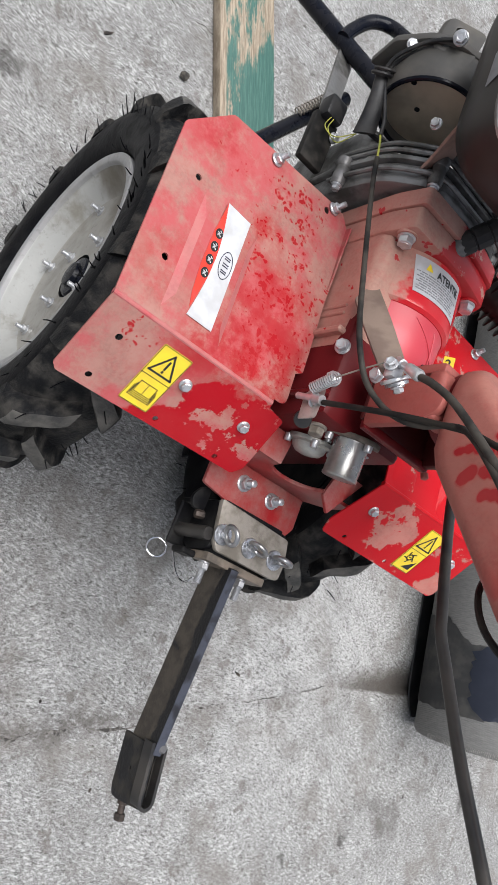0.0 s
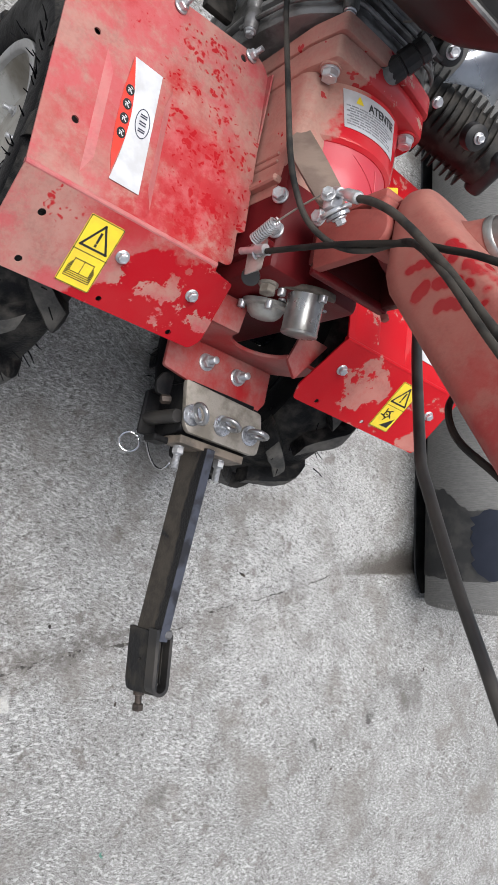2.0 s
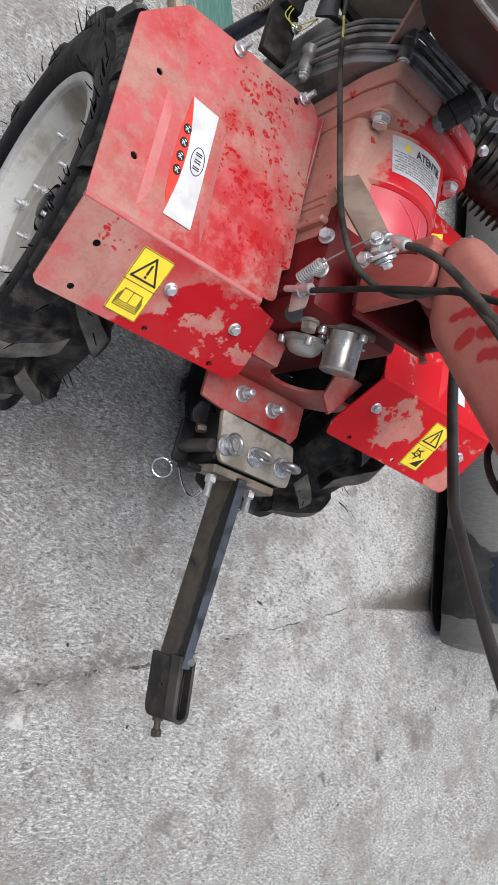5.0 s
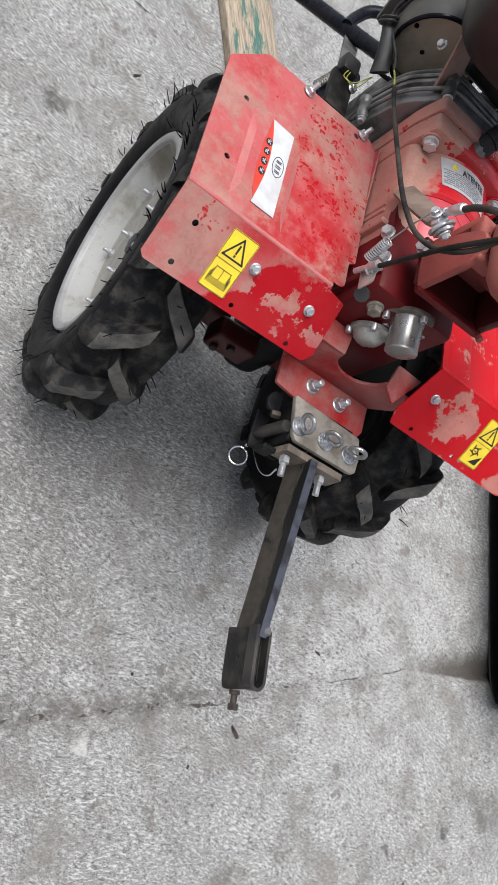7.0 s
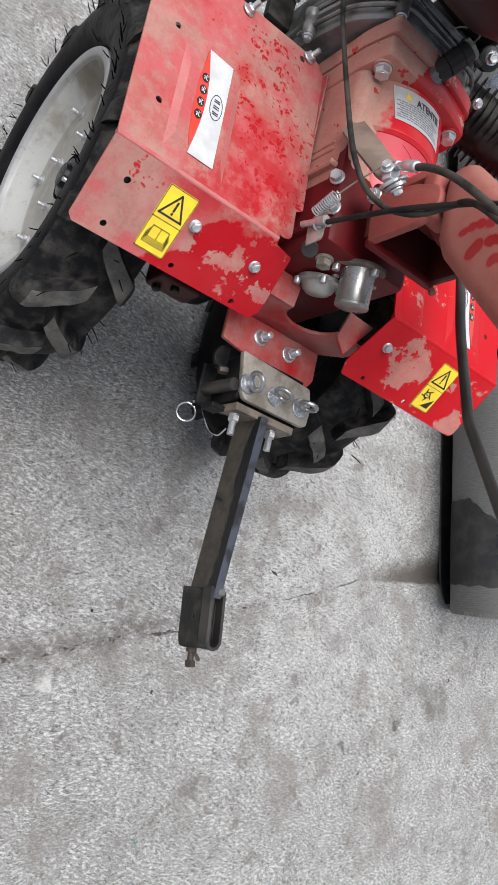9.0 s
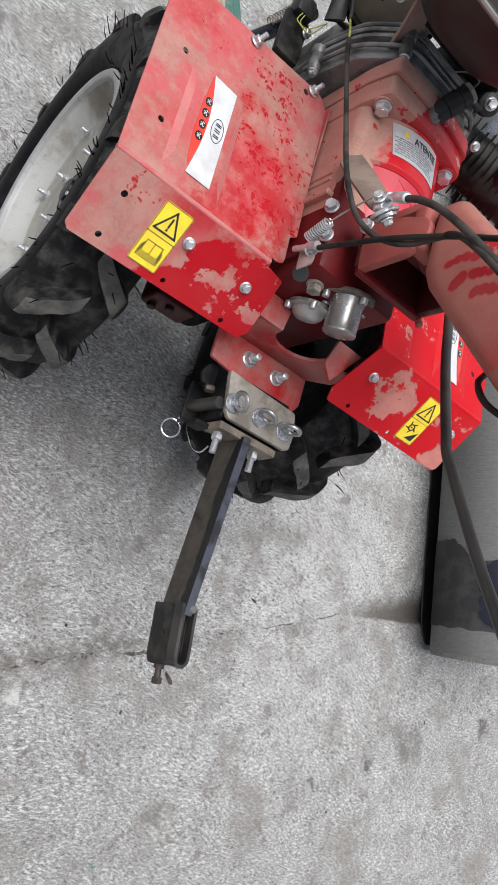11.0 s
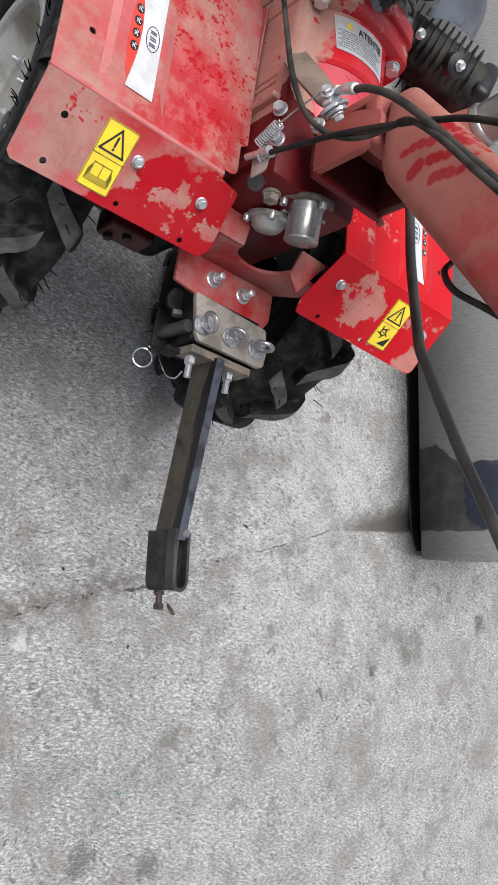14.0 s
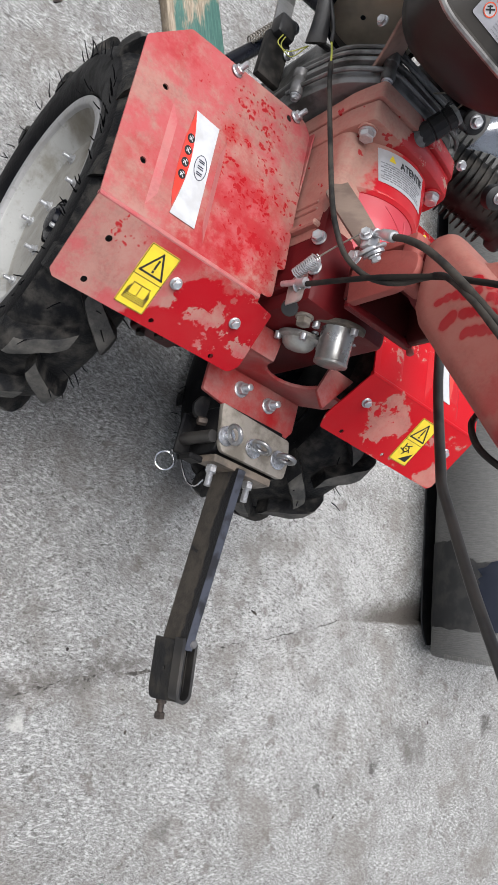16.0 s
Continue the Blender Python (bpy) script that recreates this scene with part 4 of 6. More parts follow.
    tri = [(um, v0 + 0.006), (u0 + 0.0045, vm - 0.006), (u1 - 0.0045, vm - 0.006)]
    segs = [(*tri[0], *tri[1]), (*tri[1], *tri[2]), (*tri[2], *tri[0])]
    bmp = strokes(fr, 0.0011, segs, 0.0022)
    join(bmp, strokes(fr, 0.0011, [(um, v0 + 0.0145, um, vm - 0.014), (um, vm - 0.0105, um, vm - 0.0100)], 0.0024))
    part("label_print", bmp, M_INK, fd)
    if side < 0:
        # open book: two straight pages with the stacked edges of the block
        vb = vm + 0.0085
        segs = [(um, vb, um, vb + 0.0145), (um - 0.0105, vb + 0.0005, um + 0.0105, vb + 0.0005), (um - 0.0105, vb + 0.0145, um + 0.0105, vb + 0.0145), (um - 0.0105, vb, um - 0.0105, vb + 0.0145), (um + 0.0105, vb, um + 0.0105, vb + 0.0145)]
        for k in range(1, 4):
            o, e = 0.0021 * k, 0.0011 * k
            segs += [(um - 0.0105 - e, vb + 0.0020 + o, um - 0.0105 - e, vb + 0.0145 + o), (um + 0.0105 + e, vb + 0.0020 + o, um + 0.0105 + e, vb + 0.0145 + o), (um - 0.0105 - e, vb + 0.0145 + o, um + 0.0105 + e, vb + 0.0145 + o)]
        part("label_print", strokes(fr, 0.0011, segs, 0.0007), M_INK, fd)
    else:
        # a bladed machine wheel over a wedge
        cx, cy = um - 0.004, vm + 0.0135
        turn = [2 * math.pi * i / 10 for i in range(11)]
        segs = [(cx + 0.0048 * math.cos(a), cy + 0.0048 * math.sin(a), cx + 0.0048 * math.cos(b), cy + 0.0048 * math.sin(b)) for a, b in zip(turn, turn[1:])]
        segs += [(cx + 0.0055 * math.cos(a), cy + 0.0055 * math.sin(a), cx + 0.0092 * math.cos(a + 0.35), cy + 0.0092 * math.sin(a + 0.35)) for a in turn[:10:2]]
        segs += [(cx - 0.001, cy, cx + 0.001, cy)]
        part("label_print", strokes(fr, 0.0011, segs, 0.0019), M_INK, fd)
        label_plate("label_print", [(u1 - 0.004, v1 - 0.022), (u1 - 0.021, v1 - 0.006), (u1 - 0.006, v1 - 0.006)], fr, M_INK, fd, 0.0011)
    # brand label: plain shapes only
    a, b = (0.2195, 0.2530)
    y0, y1 = 0.054, 0.195
    hour = [(a, y0), (a, y1 - 0.002)]
    for k in range(11):
        t = k / 10
        vv = y1 - (y1 - y0) * t
        hour.append((a + 0.0335 - 0.0085 * math.sin(math.pi * t), vv))
    label_plate("brand_label", hour, lambda u, v, w: ft(u, v, w + 0.0048), M_WHITE, fd, 0.0006, "white and red brand label with plain oval mark")
    red_strip = [(a + 0.0335, y1)]
    for k in range(11):
        t = k / 10
        vv = y1 - (y1 - y0) * 0.94 * t
        red_strip.append((a + 0.0335 - 0.0085 * math.sin(math.pi * t), vv))
    red_strip += [(a + 0.0370, y0 + 0.025), (a + 0.0390, y0 + 0.060), (a + 0.0380, y0 + 0.10)]
    label_plate("brand_label_flame", red_strip, lambda u, v, w: ft(u, v, w + 0.0048), M_LRED, fd, 0.0008)
    fe = lambda u, v, w: ft(u, v, w + 0.0048)
    cx, cy = a + 0.0115, (y0 + y1) / 2 + 0.004
    segs = []
    for i in range(20):
        a0, a1 = 2 * math.pi * i / 20, 2 * math.pi * (i + 1) / 20
        segs.append((cx + 0.0080 * math.cos(a0), cy + 0.0165 * math.sin(a0), cx + 0.0080 * math.cos(a1), cy + 0.0165 * math.sin(a1)))
    bmp = strokes(fe, 0.0012, segs, 0.0008)
    join(bmp, strokes(fe, 0.0012, [(cx - 0.0032, cy + o, cx + 0.0032, cy + o) for o in (-0.0095, -0.0070, -0.0015, 0.0015, 0.0070, 0.0095)], 0.0013))
    part("label_print", bmp, M_BLUEINK, fd)
    for k in range(4):
        vv = y0 + 0.052 + 0.0165 * k
        uu = a + 0.0315
        disc = [(uu + 0.0048 * math.cos(t), vv + 0.0060 * math.sin(t)) for t in [2 * math.pi * i / 16 for i in range(16)]]
        label_plate("label_disc", disc, fe, M_INK, fd, 0.0012)
        segs = [(uu - 0.0018, vv - 0.0030, uu + 0.0004, vv - 0.0006), (uu - 0.0004, vv + 0.0004, uu + 0.0022, vv + 0.0010), (uu + 0.0016, vv - 0.0026, uu + 0.0018, vv - 0.0012), (uu - 0.0020, vv + 0.0022, uu - 0.0004, vv + 0.0032)]
        part("label_print", strokes(fe, 0.0017, segs, 0.0011), M_WHITE, fd)
    return fd


fender(-1)
fender(1)

# ---- gearbox and handlebar column ----


def text_mesh(words, size, bold=0.0):
    """Flat letters in the built-in font as a bmesh, lower left at the origin."""
    cu = bpy.data.curves.new("words", "FONT")
    cu.body, cu.size, cu.offset = words, size, bold
    ob = bpy.data.objects.new("words", cu)
    scene.collection.objects.link(ob)
    me = bpy.data.meshes.new_from_object(ob.evaluated_get(bpy.context.evaluated_depsgraph_get()))
    bpy.data.objects.remove(ob)
    bm = bmesh.new()
    bm.from_mesh(me)
    bpy.data.meshes.remove(me)
    return bm


NECK = Vector((0.008, 0.0, 0.649))
NECK_R = 0.084


def on_neck(u, v, w):
    """u: arc length from the crest, positive towards +x; v: along y; w: outwards."""
    a = math.pi / 2 - (u - 0.022 + (0.266 - v) * 0.20) / NECK_R
    r = NECK_R + w
    return Vector((NECK.x + r * math.cos(a), v, NECK.z + r * math.sin(a)))


def arc_plate(u0, u1, v0, v1, lift, thick=0.0004, n=18, skew=0.0):
    bm = bmesh.new()
    rows = []
    for k in range(n + 1):
        u = u0 + (u1 - u0) * k / n
        o = skew * (k / n)
        rows.append([bm.verts.new(on_neck(u, v + o, w)) for v, w in ((v0, lift), (v1, lift), (v1, lift - thick), (v0, lift - thick))])
    for a, b in zip(rows, rows[1:]):
        for j in range(4):
            bm.faces.new((a[j], a[(j + 1) % 4], b[(j + 1) % 4], b[j]))
    bm.faces.new(rows[0][::-1])
    bm.faces.new(rows[-1])
    return bm


def loft(sections):
    """Skin between rows of points, capped."""
    bm = bmesh.new()
    rows = [[bm.verts.new(p) for p in s] for s in sections]
    n = len(rows[0])
    for a, b in zip(rows, rows[1:]):
        for j in range(n):
            bm.faces.new((a[j], a[(j + 1) % n], b[(j + 1) % n], b[j]))
    bm.faces.new(rows[0][::-1])
    bm.faces.new(rows[-1])
    return bm


def gearbox():
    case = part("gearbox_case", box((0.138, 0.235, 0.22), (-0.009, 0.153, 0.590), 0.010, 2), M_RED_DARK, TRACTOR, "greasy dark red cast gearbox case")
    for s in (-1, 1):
        part("axle_case", lathe([(0.04, 0.0), (0.036, 0.05), (0.028, 0.07), (0.028, 0.13)], 28, place((s * 0.06, AX_Y, AX_Z), (s, 0, 0))), M_GREASE_SHADE, TRACTOR)
    # chain case is black: the darkness under the machine put into colour
    part("chain_case", box((0.07, 0.12, 0.24), (0.025, 0.19, 0.33), 0.02, 2), M_HITCHBLACK, TRACTOR, "black lower gear case, shade under the machine in its colour")
    leg = part("fender_stay", box((0.075, 0.010, 0.060), (-0.172, 0.040, 0.590), 0.004, 2), M_GREASE_SHADE, TRACTOR, "dark red fender stay with bolts")
    for x in (-0.190, -0.160):
        part("stay_bolt", hexprism(0.012, 0.007, 0.0), M_RUST, leg, m=place((x, 0.0352, 0.574), (0, -1, 0.1), 10))
    fl0 = part("axle_flange", box((0.078, 0.040, 0.052), (-0.060, 0.095, 0.342), 0.008, 3), M_GREASE_SHADE, TRACTOR, "dark red axle flange with bolts, shade in its colour")
    for x, z in ((-0.084, 0.334), (-0.063, 0.354)):
        part("flange_bolt", hexprism(0.013, 0.008, 0.0), M_RUST, fl0, m=place((x, 0.075, z), (0, -1, 0.1), 10))
    # ribs and side bolts on the left wall
    for y, z0, z1 in ((0.140, 0.52, 0.690), (0.060, 0.52, 0.70)):
        part("case_rib", box((0.012, 0.008, z1 - z0), (-0.082, y, (z0 + z1) / 2), 0.002, 1), M_RED_GEAR if y > 0.1 else M_RED_DARK, case)
    secs = []
    for y, top, left in ((0.276, 0.708, -0.0795), (0.24, 0.708, -0.0795), (0.19, 0.706, -0.0795), (0.14, 0.700, -0.079), (0.124, 0.692, -0.0785)):
        secs.append([Vector((u, y, v)) for u, v in rounded([(left, 0.56), (0.04, 0.56), (0.04, top), (left + 0.009, top), (left, top - 0.012)], [0, 0, 0.004, 0.007, 0.007], 6)])
    part("case_shoulder", loft(secs), M_RED_GEAR, case, "dusty tan-red casting shoulder", smooth=70)
    for y in (0.176, 0.166):
        part("case_seam", box((0.004, 0.004, 0.115), (-0.0795, y, 0.622), 0.0012, 1), M_RED_GEAR, case)
    for y, z in ((0.118, 0.700), (0.076, 0.704)):
        bolt(case, ME_BOLT_M, (-0.079, y, z - 0.004), (-1, -0.1, 0.5))
    # output cover with cap, and the small round cover beside it
    ax = Vector((0.10, -1.0, -0.16)).normalized()
    m = place((-0.003, 0.044, 0.680), ax)
    fl = rounded([(-0.040, -0.012), (-0.018, 0.032), (0.018, 0.032), (0.040, -0.008), (0.022, -0.034), (-0.020, -0.034)], 0.016, 5)
    cov = part("output_cover", plate(fl, (), 0.006, lambda u, v, w: m @ Vector((u, v, w + 0.006)), 0.001), M_BROWN, case, "grey cast cover with bright cap")
    part("output_cap", lathe([(0.0222, 0.005), (0.0222, 0.0075), (0.0208, 0.010), (0.0206, 0.046), (0.0212, 0.0475), (0.0206, 0.0500), (0.0185, 0.0508), (0.004, 0.0502)], 40, m), M_CAP, cov, "bright grey cylindrical metal cap")
    for u, v in ((-0.030, -0.008), (0.0, 0.0275), (0.031, -0.004), (-0.012, -0.027)):
        part("socket_screw", lathe([(0.0048, 0), (0.0048, 0.007), (0.0042, 0.0078), (0.0024, 0.0078), (0.0024, 0.005)], 14), M_ZINC, cov, m=m @ Matrix.Translation((u, v, 0.006)))
    m2 = place((-0.016, 0.036, 0.626), ax)
    dome = part("round_cover", lathe([(0.028, 0.0), (0.028, 0.005), (0.022, 0.007), (0.020, 0.013), (0.015, 0.018), (0.008, 0.020)], 32, m2), M_CASTING, case, "grey domed cast cover")
    for k in range(4):
        a = radians(90 * k + 30)
        part("socket_screw", lathe([(0.0045, 0), (0.0045, 0.008), (0.0038, 0.009)], 14), M_ZINC, dome, m=m2 @ Matrix.Translation((0.0275 * math.cos(a), 0.0275 * math.sin(a), 0.003)))
    part("drain_plug", lathe([(0.011, 0), (0.011, 0.003), (0.0098, 0.004)], 20, place((-0.050, 0.036, 0.668), (0, -1, 0))), M_STEEL, case)
    part("drain_plug_head", hexprism(0.0165, 0.009, 0.0), M_STEEL, case, "brown oily plug head", m=place((-0.050, 0.0325, 0.668), (0, -1, 0), 10))
    # clutch housing: square flange, round neck
    fl = rounded([(-0.081, 0.555), (0.080, 0.555), (0.094, 0.565), (0.097, 0.698), (0.088, 0.729), (0.030, 0.742), (-0.076, 0.743), (-0.083, 0.700)], [0.008, 0.012, 0.012, 0.010, 0.010, 0.02, 0.007, 0.010])
    hs = part("clutch_housing", plate(fl, (), 0.030, lambda u, v, w: Vector((u, 0.272 - w, v)), 0.003), M_RED_GEAR, TRACTOR, "dusty red cast clutch housing with caution label")
    fl2 = [(u * 1.015, 0.645 + (v - 0.645) * 1.05) for u, v in fl]
    part("adapter_plate", plate(fl2, (), 0.024, lambda u, v, w: Vector((u, 0.3030 - w, v)), 0.002), M_RED_GEAR, hs)
    neck = lathe([(NECK_R, 0.0), (NECK_R, 0.012), (NECK_R, 0.068), (0.0828, 0.0725), (0.0795, 0.0755), (0.0788, 0.0762), (0.0740, 0.0764)], 64, place((NECK.x, 0.278, NECK.z), (0, -1, 0)))
    dome = lathe([(0.0775, 0.0740), (0.0775, 0.0770), (0.0768, 0.0790), (0.0755, 0.100), (0.071, 0.126), (0.060, 0.147), (0.04, 0.158), (0.012, 0.162)], 64, place((NECK.x, 0.278, NECK.z), (0, -1, 0)))
    part("housing_neck", neck, M_RED_NECK, hs, "clean bright red round cast neck", smooth=30)
    part("neck_dome", dome, M_NECK_END, hs, "rounded red end of the neck, pink sky sheen in its colour", smooth=30)
    # casting lines and two small holes on the rounded end
    for a0, a1 in ((105, 42), (78, 66)):
        pts = []
        for k in range(9):
            t = k / 8
            a, y = radians(a0 + (a1 - a0) * t), 0.196 - 0.052 * t
            r = 0.0765 - 0.006 * t * t
            pts.append((NECK.x + r * math.cos(a), y, NECK.z + r * math.sin(a)))
        part("casting_line", tube(pts, 0.0009, 6, 0), M_NECK_END, hs)
    for a, y in ((64, 0.158), (76, 0.152)):
        c, r = radians(a), 0.0722
        part("neck_hole", lathe([(0.0026, 0.0), (0.0026, 0.0018)], 10, place((NECK.x + r * math.cos(c), y, NECK.z + r * math.sin(c)), (math.cos(c), -0.2, math.sin(c)))), M_BLACK, hs)
    for x, z in ((-0.066, 0.7215), (0.071, 0.7165)):
        part("bolt_boss", lathe([(0.013, -0.01), (0.0125, 0.003)], 20, place((x, 0.272, z), (0, -1, 0.05))), M_RED_GEAR, hs)
        bolt(hs, ME_BOLT_L, (x, 0.269, z), (0, -1, 0.05), 10)
    # caution label round the neck
    part("caution_label", arc_plate(-0.0295, 0.050, 0.220, 0.266, 0.0010), M_WHITE, hs, "white caution label with small black print")
    tri_s = [(-0.0150, 0.2520), (-0.0050, 0.2520), (-0.0100, 0.2620)]
    bm = bmesh.new()
    lift = 0.0014
    bm.faces.new([bm.verts.new(on_neck(u, v, lift)) for u, v in tri_s])
    part("label_triangle", bm, M_YEL, hs)
    words = text_mesh("ATENTIE", 0.0128, 0.00045)
    wide = max(v.co.x for v in words.verts)
    for v in words.verts:
        v.co = on_neck(0.0015 + v.co.x * 0.043 / wide, 0.2495 + v.co.y, 0.0014)
    part("label_words", words, M_INK, hs, "bold black heading")
    rnd = random.Random(3)
    for k in range(8):
        v = 0.2470 - 0.0031 * k
        u0 = -0.0265 if k % 2 == 0 or k > 5 else -0.0225
        bm, u, end = bmesh.new(), u0, 0.036 + rnd.uniform(-0.014, 0.010)
        while u < end:
            w = rnd.choice((0.0025, 0.005, 0.008, 0.011))
            join(bm, arc_plate(u, min(u + w, end), v - 0.0007, v + 0.0007, 0.0014, 0.0003, 4))
            u += w + 0.0014
        part("label_line", bm, M_INK_SOFT, hs)
    # mount for the handlebar arm, hollow behind
    side = rounded([(0.034, 0.737), (0.034, 0.806), (0.048, 0.832), (0.072, 0.830), (0.087, 0.792), (0.094, 0.742), (0.100, 0.726)], [0.003, 0.008, 0.012, 0.014, 0.012, 0.01, 0.004], 5)
    mt = part("arm_mount", plate(side, (), 0.011, lambda u, v, w: Vector((-0.053 - w, u, v)), 0.0025), M_MOUNT, TRACTOR, "dusty red cast arm mount, hollow behind")
    # wall and floor of the hollow are coloured dark for its shade
    part("mount_wall", box((0.012, 0.060, 0.070), (0.056, 0.064, 0.765), 0.004, 2), M_GREASE_SHADE, mt)
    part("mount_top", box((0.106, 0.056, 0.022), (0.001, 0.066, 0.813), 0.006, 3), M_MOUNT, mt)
    part("mount_floor", box((0.112, 0.070, 0.010), (0.003, 0.076, 0.734), 0.003, 2), M_GREASE_SHADE, mt)
    part("mount_back", box((0.104, 0.012, 0.100), (0.003, 0.098, 0.770), 0.004, 2), M_MOUNT, mt)
    bm = plate(rounded([(-0.052, 0.7400), (0.062, 0.7425), (0.064, 0.736), (0.058, 0.732), (-0.050, 0.730)], 0.003, 3), (), 0.010, lambda u, v, w: Vector((u, 0.031 - w, v)), 0.002)
    part("mount_lip", bm, M_RED_DARK, mt)
    part("lip_notch", lathe([(0.0045, 0.0), (0.0045, 0.006), (0.003, 0.007)], 12, place((0.058, 0.029, 0.742), (0.2, -1, 0.3))), M_MOUNT, mt)
    bolt(mt, ME_BOLT_M, (-0.054, 0.092, 0.737), (-1, -0.25, 0.25), 12)
    return case, hs, mt


CASE, HOUSING, MOUNT = gearbox()

# ---- arm ----


def arm():
    secs = []
    ys = [0.1118, 0.110, 0.106, 0.099, 0.089, 0.076, 0.060, 0.045, 0.025, 0.01, -0.01, -0.05, -0.10, -0.16, -0.22, -0.285]
    for y in ys:
        w = 0.05 if y < 0.062 else math.sqrt(max(0.0, 0.05 ** 2 - (y - 0.062) ** 2))
        w = max(w, 0.006)
        zb = 0.826 if y > 0.0 else 0.826 - 0.775 * y
        zt = min(0.862 + 0.80 * (0.090 - y), 0.842 + 3.2 * max(0.0, 0.112 - y))
        zt = max(zt, zb + 0.012)
        r = min(0.022, w * 0.7, (zt - zb) * 0.45)
        secs.append([Vector((u, y, v)) for u, v in rounded([(-w, zb), (w, zb), (w, zt), (-w, zt)], r, 5)])
    a = part("handlebar_arm", loft(secs), M_ARM, TRACTOR, "dusty red handlebar arm with wiped finger marks", smooth=50)
    part("arm_post", lathe([(0.040, 0.0), (0.038, 0.04)], 28, place((0.0, 0.072, 0.800), (0, 0, 1))), M_RED_DARK, a)
    part("arm_boss", lathe([(0.032, 0.0), (0.025, 0.012), (0.0205, 0.034)], 28, place((0.008, 0.046, 0.874), (0.0, 0.12, 1))), M_ARM, a)
    part("clamp_sleeve", lathe([(0.0215, 0.0), (0.0220, 0.004), (0.0205, 0.007), (0.0195, 0.008), (0.0195, 0.09), (0.018, 0.092)], 32, place((0.008, 0.0500, 0.907), (0.0, 0.12, 1))), M_CAP, a, "bright steel clamp sleeve")
    bolt(a, ME_BOLT_S, (0.049, 0.060, 0.856), (0.9, 0.2, 0.4))
    kn = lathe([(0.004, 0.0), (0.011, 0.002), (0.0155, 0.009), (0.0165, 0.02), (0.0155, 0.06), (0.013, 0.10), (0.012, 0.14)], 28, place((-0.050, -0.210, 1.004), (0.02, -0.80, 0.52)))
    part("grip_lever", kn, M_GREYKNOB, a, "grey plastic lever end")
    return a


ARM = arm()
ROD = part("control_rod", tube([(0.150, 0.155, 0.700), (0.130, 0.06, 0.728), (0.118, -0.005, 0.747), (0.085, -0.115, 0.795), (0.079, -0.140, 0.806), (0.080, -0.165, 0.818), (0.081, -0.25, 0.862), (0.084, -0.335, 0.910), (0.090, -0.50, 1.0)], 0.0062, 16, 6), M_ROD, TRACTOR, "bent dark steel control rod")

# ---- lever, cables and linkage ----


def linkage():
    # flat selector lever
    lv = [(0.012, -0.017), (-0.028, 0.015), (0.060, 0.0155), (0.142, 0.0135), (0.164, 0.006), (0.166, -0.008), (0.150, -0.0145), (0.05, -0.0175)]
    o, d = Vector((-0.077, 0.190, 0.703)), Vector((-0.017, -0.140, 0.110)).normalized()
    side = Vector((0.64, 0.76, 0.10))
    side = (side - d * side.dot(d)).normalized()
    nrm = d.cross(side)
    if nrm.z < 0:
        nrm = -nrm
    lev = part("selector_lever", plate(rounded(lv, [0.004, 0.003, 0.02, 0.01, 0.008, 0.008, 0.01, 0.02], 4), (), 0.004, lambda u, v, w: o + d * u + side * v + nrm * w, 0.0006), M_LEVER, TRACTOR, "flat dusty tan steel selector lever")
    # clamp at the lever's end: fork, washers under a short bolt, rod and ferrule of the cable
    c = Vector((-0.096, 0.066, 0.800))
    part("cable_clamp", box((0.015, 0.018, 0.013), c, 0.003, 2), M_ZINC, lev, "zinc cable clamp block")
    ax = Vector((0.60, -0.72, 0.10)).normalized()
    part("clamp_washer", lathe([(0.0150, 0), (0.0155, 0.001), (0.0155, 0.003), (0.0145, 0.004)], 26, place(c + ax * 0.006, ax)), M_ZINC, lev)
    part("clamp_washer", lathe([(0.0118, 0), (0.0118, 0.0035)], 24, place(c + ax * 0.0105, ax)), M_WASHER, lev)
    bolt(lev, ME_BOLT_S, c + ax * 0.0145, ax, 8, "clamp_bolt")
    bolt(lev, ME_BOLT_S, c + Vector((-0.0085, 0.003, 0.002)), (-0.85, 0.1, 0.5), 8, "clamp_nut")
    e0, e1 = Vector((-0.096, 0.076, 0.804)), Vector((-0.1075, 0.050, 0.845))
    ea = (e1 - e0).normalized()
    part("cable_end", lathe([(0.0046, -0.006), (0.0050, -0.004), (0.0050, 0.008), (0.0036, 0.009), (0.0036, 0.022), (0.0058, 0.024), (0.0060, 0.048), (0.0046, 0.050)], 16, place(e0, ea)), M_ZINC, lev)
    # cables
    part("throttle_cable", tube([(-0.115, 0.361, 0.680), (-0.116, 0.32, 0.690), (-0.115, 0.248, 0.710), (-0.120, 0.180, 0.735), (-0.124, 0.118, 0.758), (-0.120, 0.081, 0.770), (-0.109, 0.050, 0.781), (-0.097, 0.028, 0.800), (-0.090, 0.015, 0.824), (-0.083, 0.012, 0.845), (-0.078, 0.014, 0.868), (-0.088, 0.0, 0.900), (-0.098, -0.042, 0.942), (-0.11, -0.10, 0.990), (-0.115, -0.15, 1.03), (-0.11, -0.24, 1.09)], 0.0031, 16, 10), M_CABLE_DUST, TRACTOR, "grey-black sheathed control cable")
    part("clutch_cable", tube([(-0.106, 0.050, 0.845), (-0.107, 0.041, 0.862), (-0.105, 0.024, 0.886), (-0.102, -0.005, 0.915), (-0.095, -0.040, 0.945), (-0.098, -0.10, 0.995), (-0.095, -0.16, 1.045), (-0.09, -0.25, 1.11)], 0.0037, 16, 10), M_CABLE_DUST, TRACTOR, "black sheathed control cable")
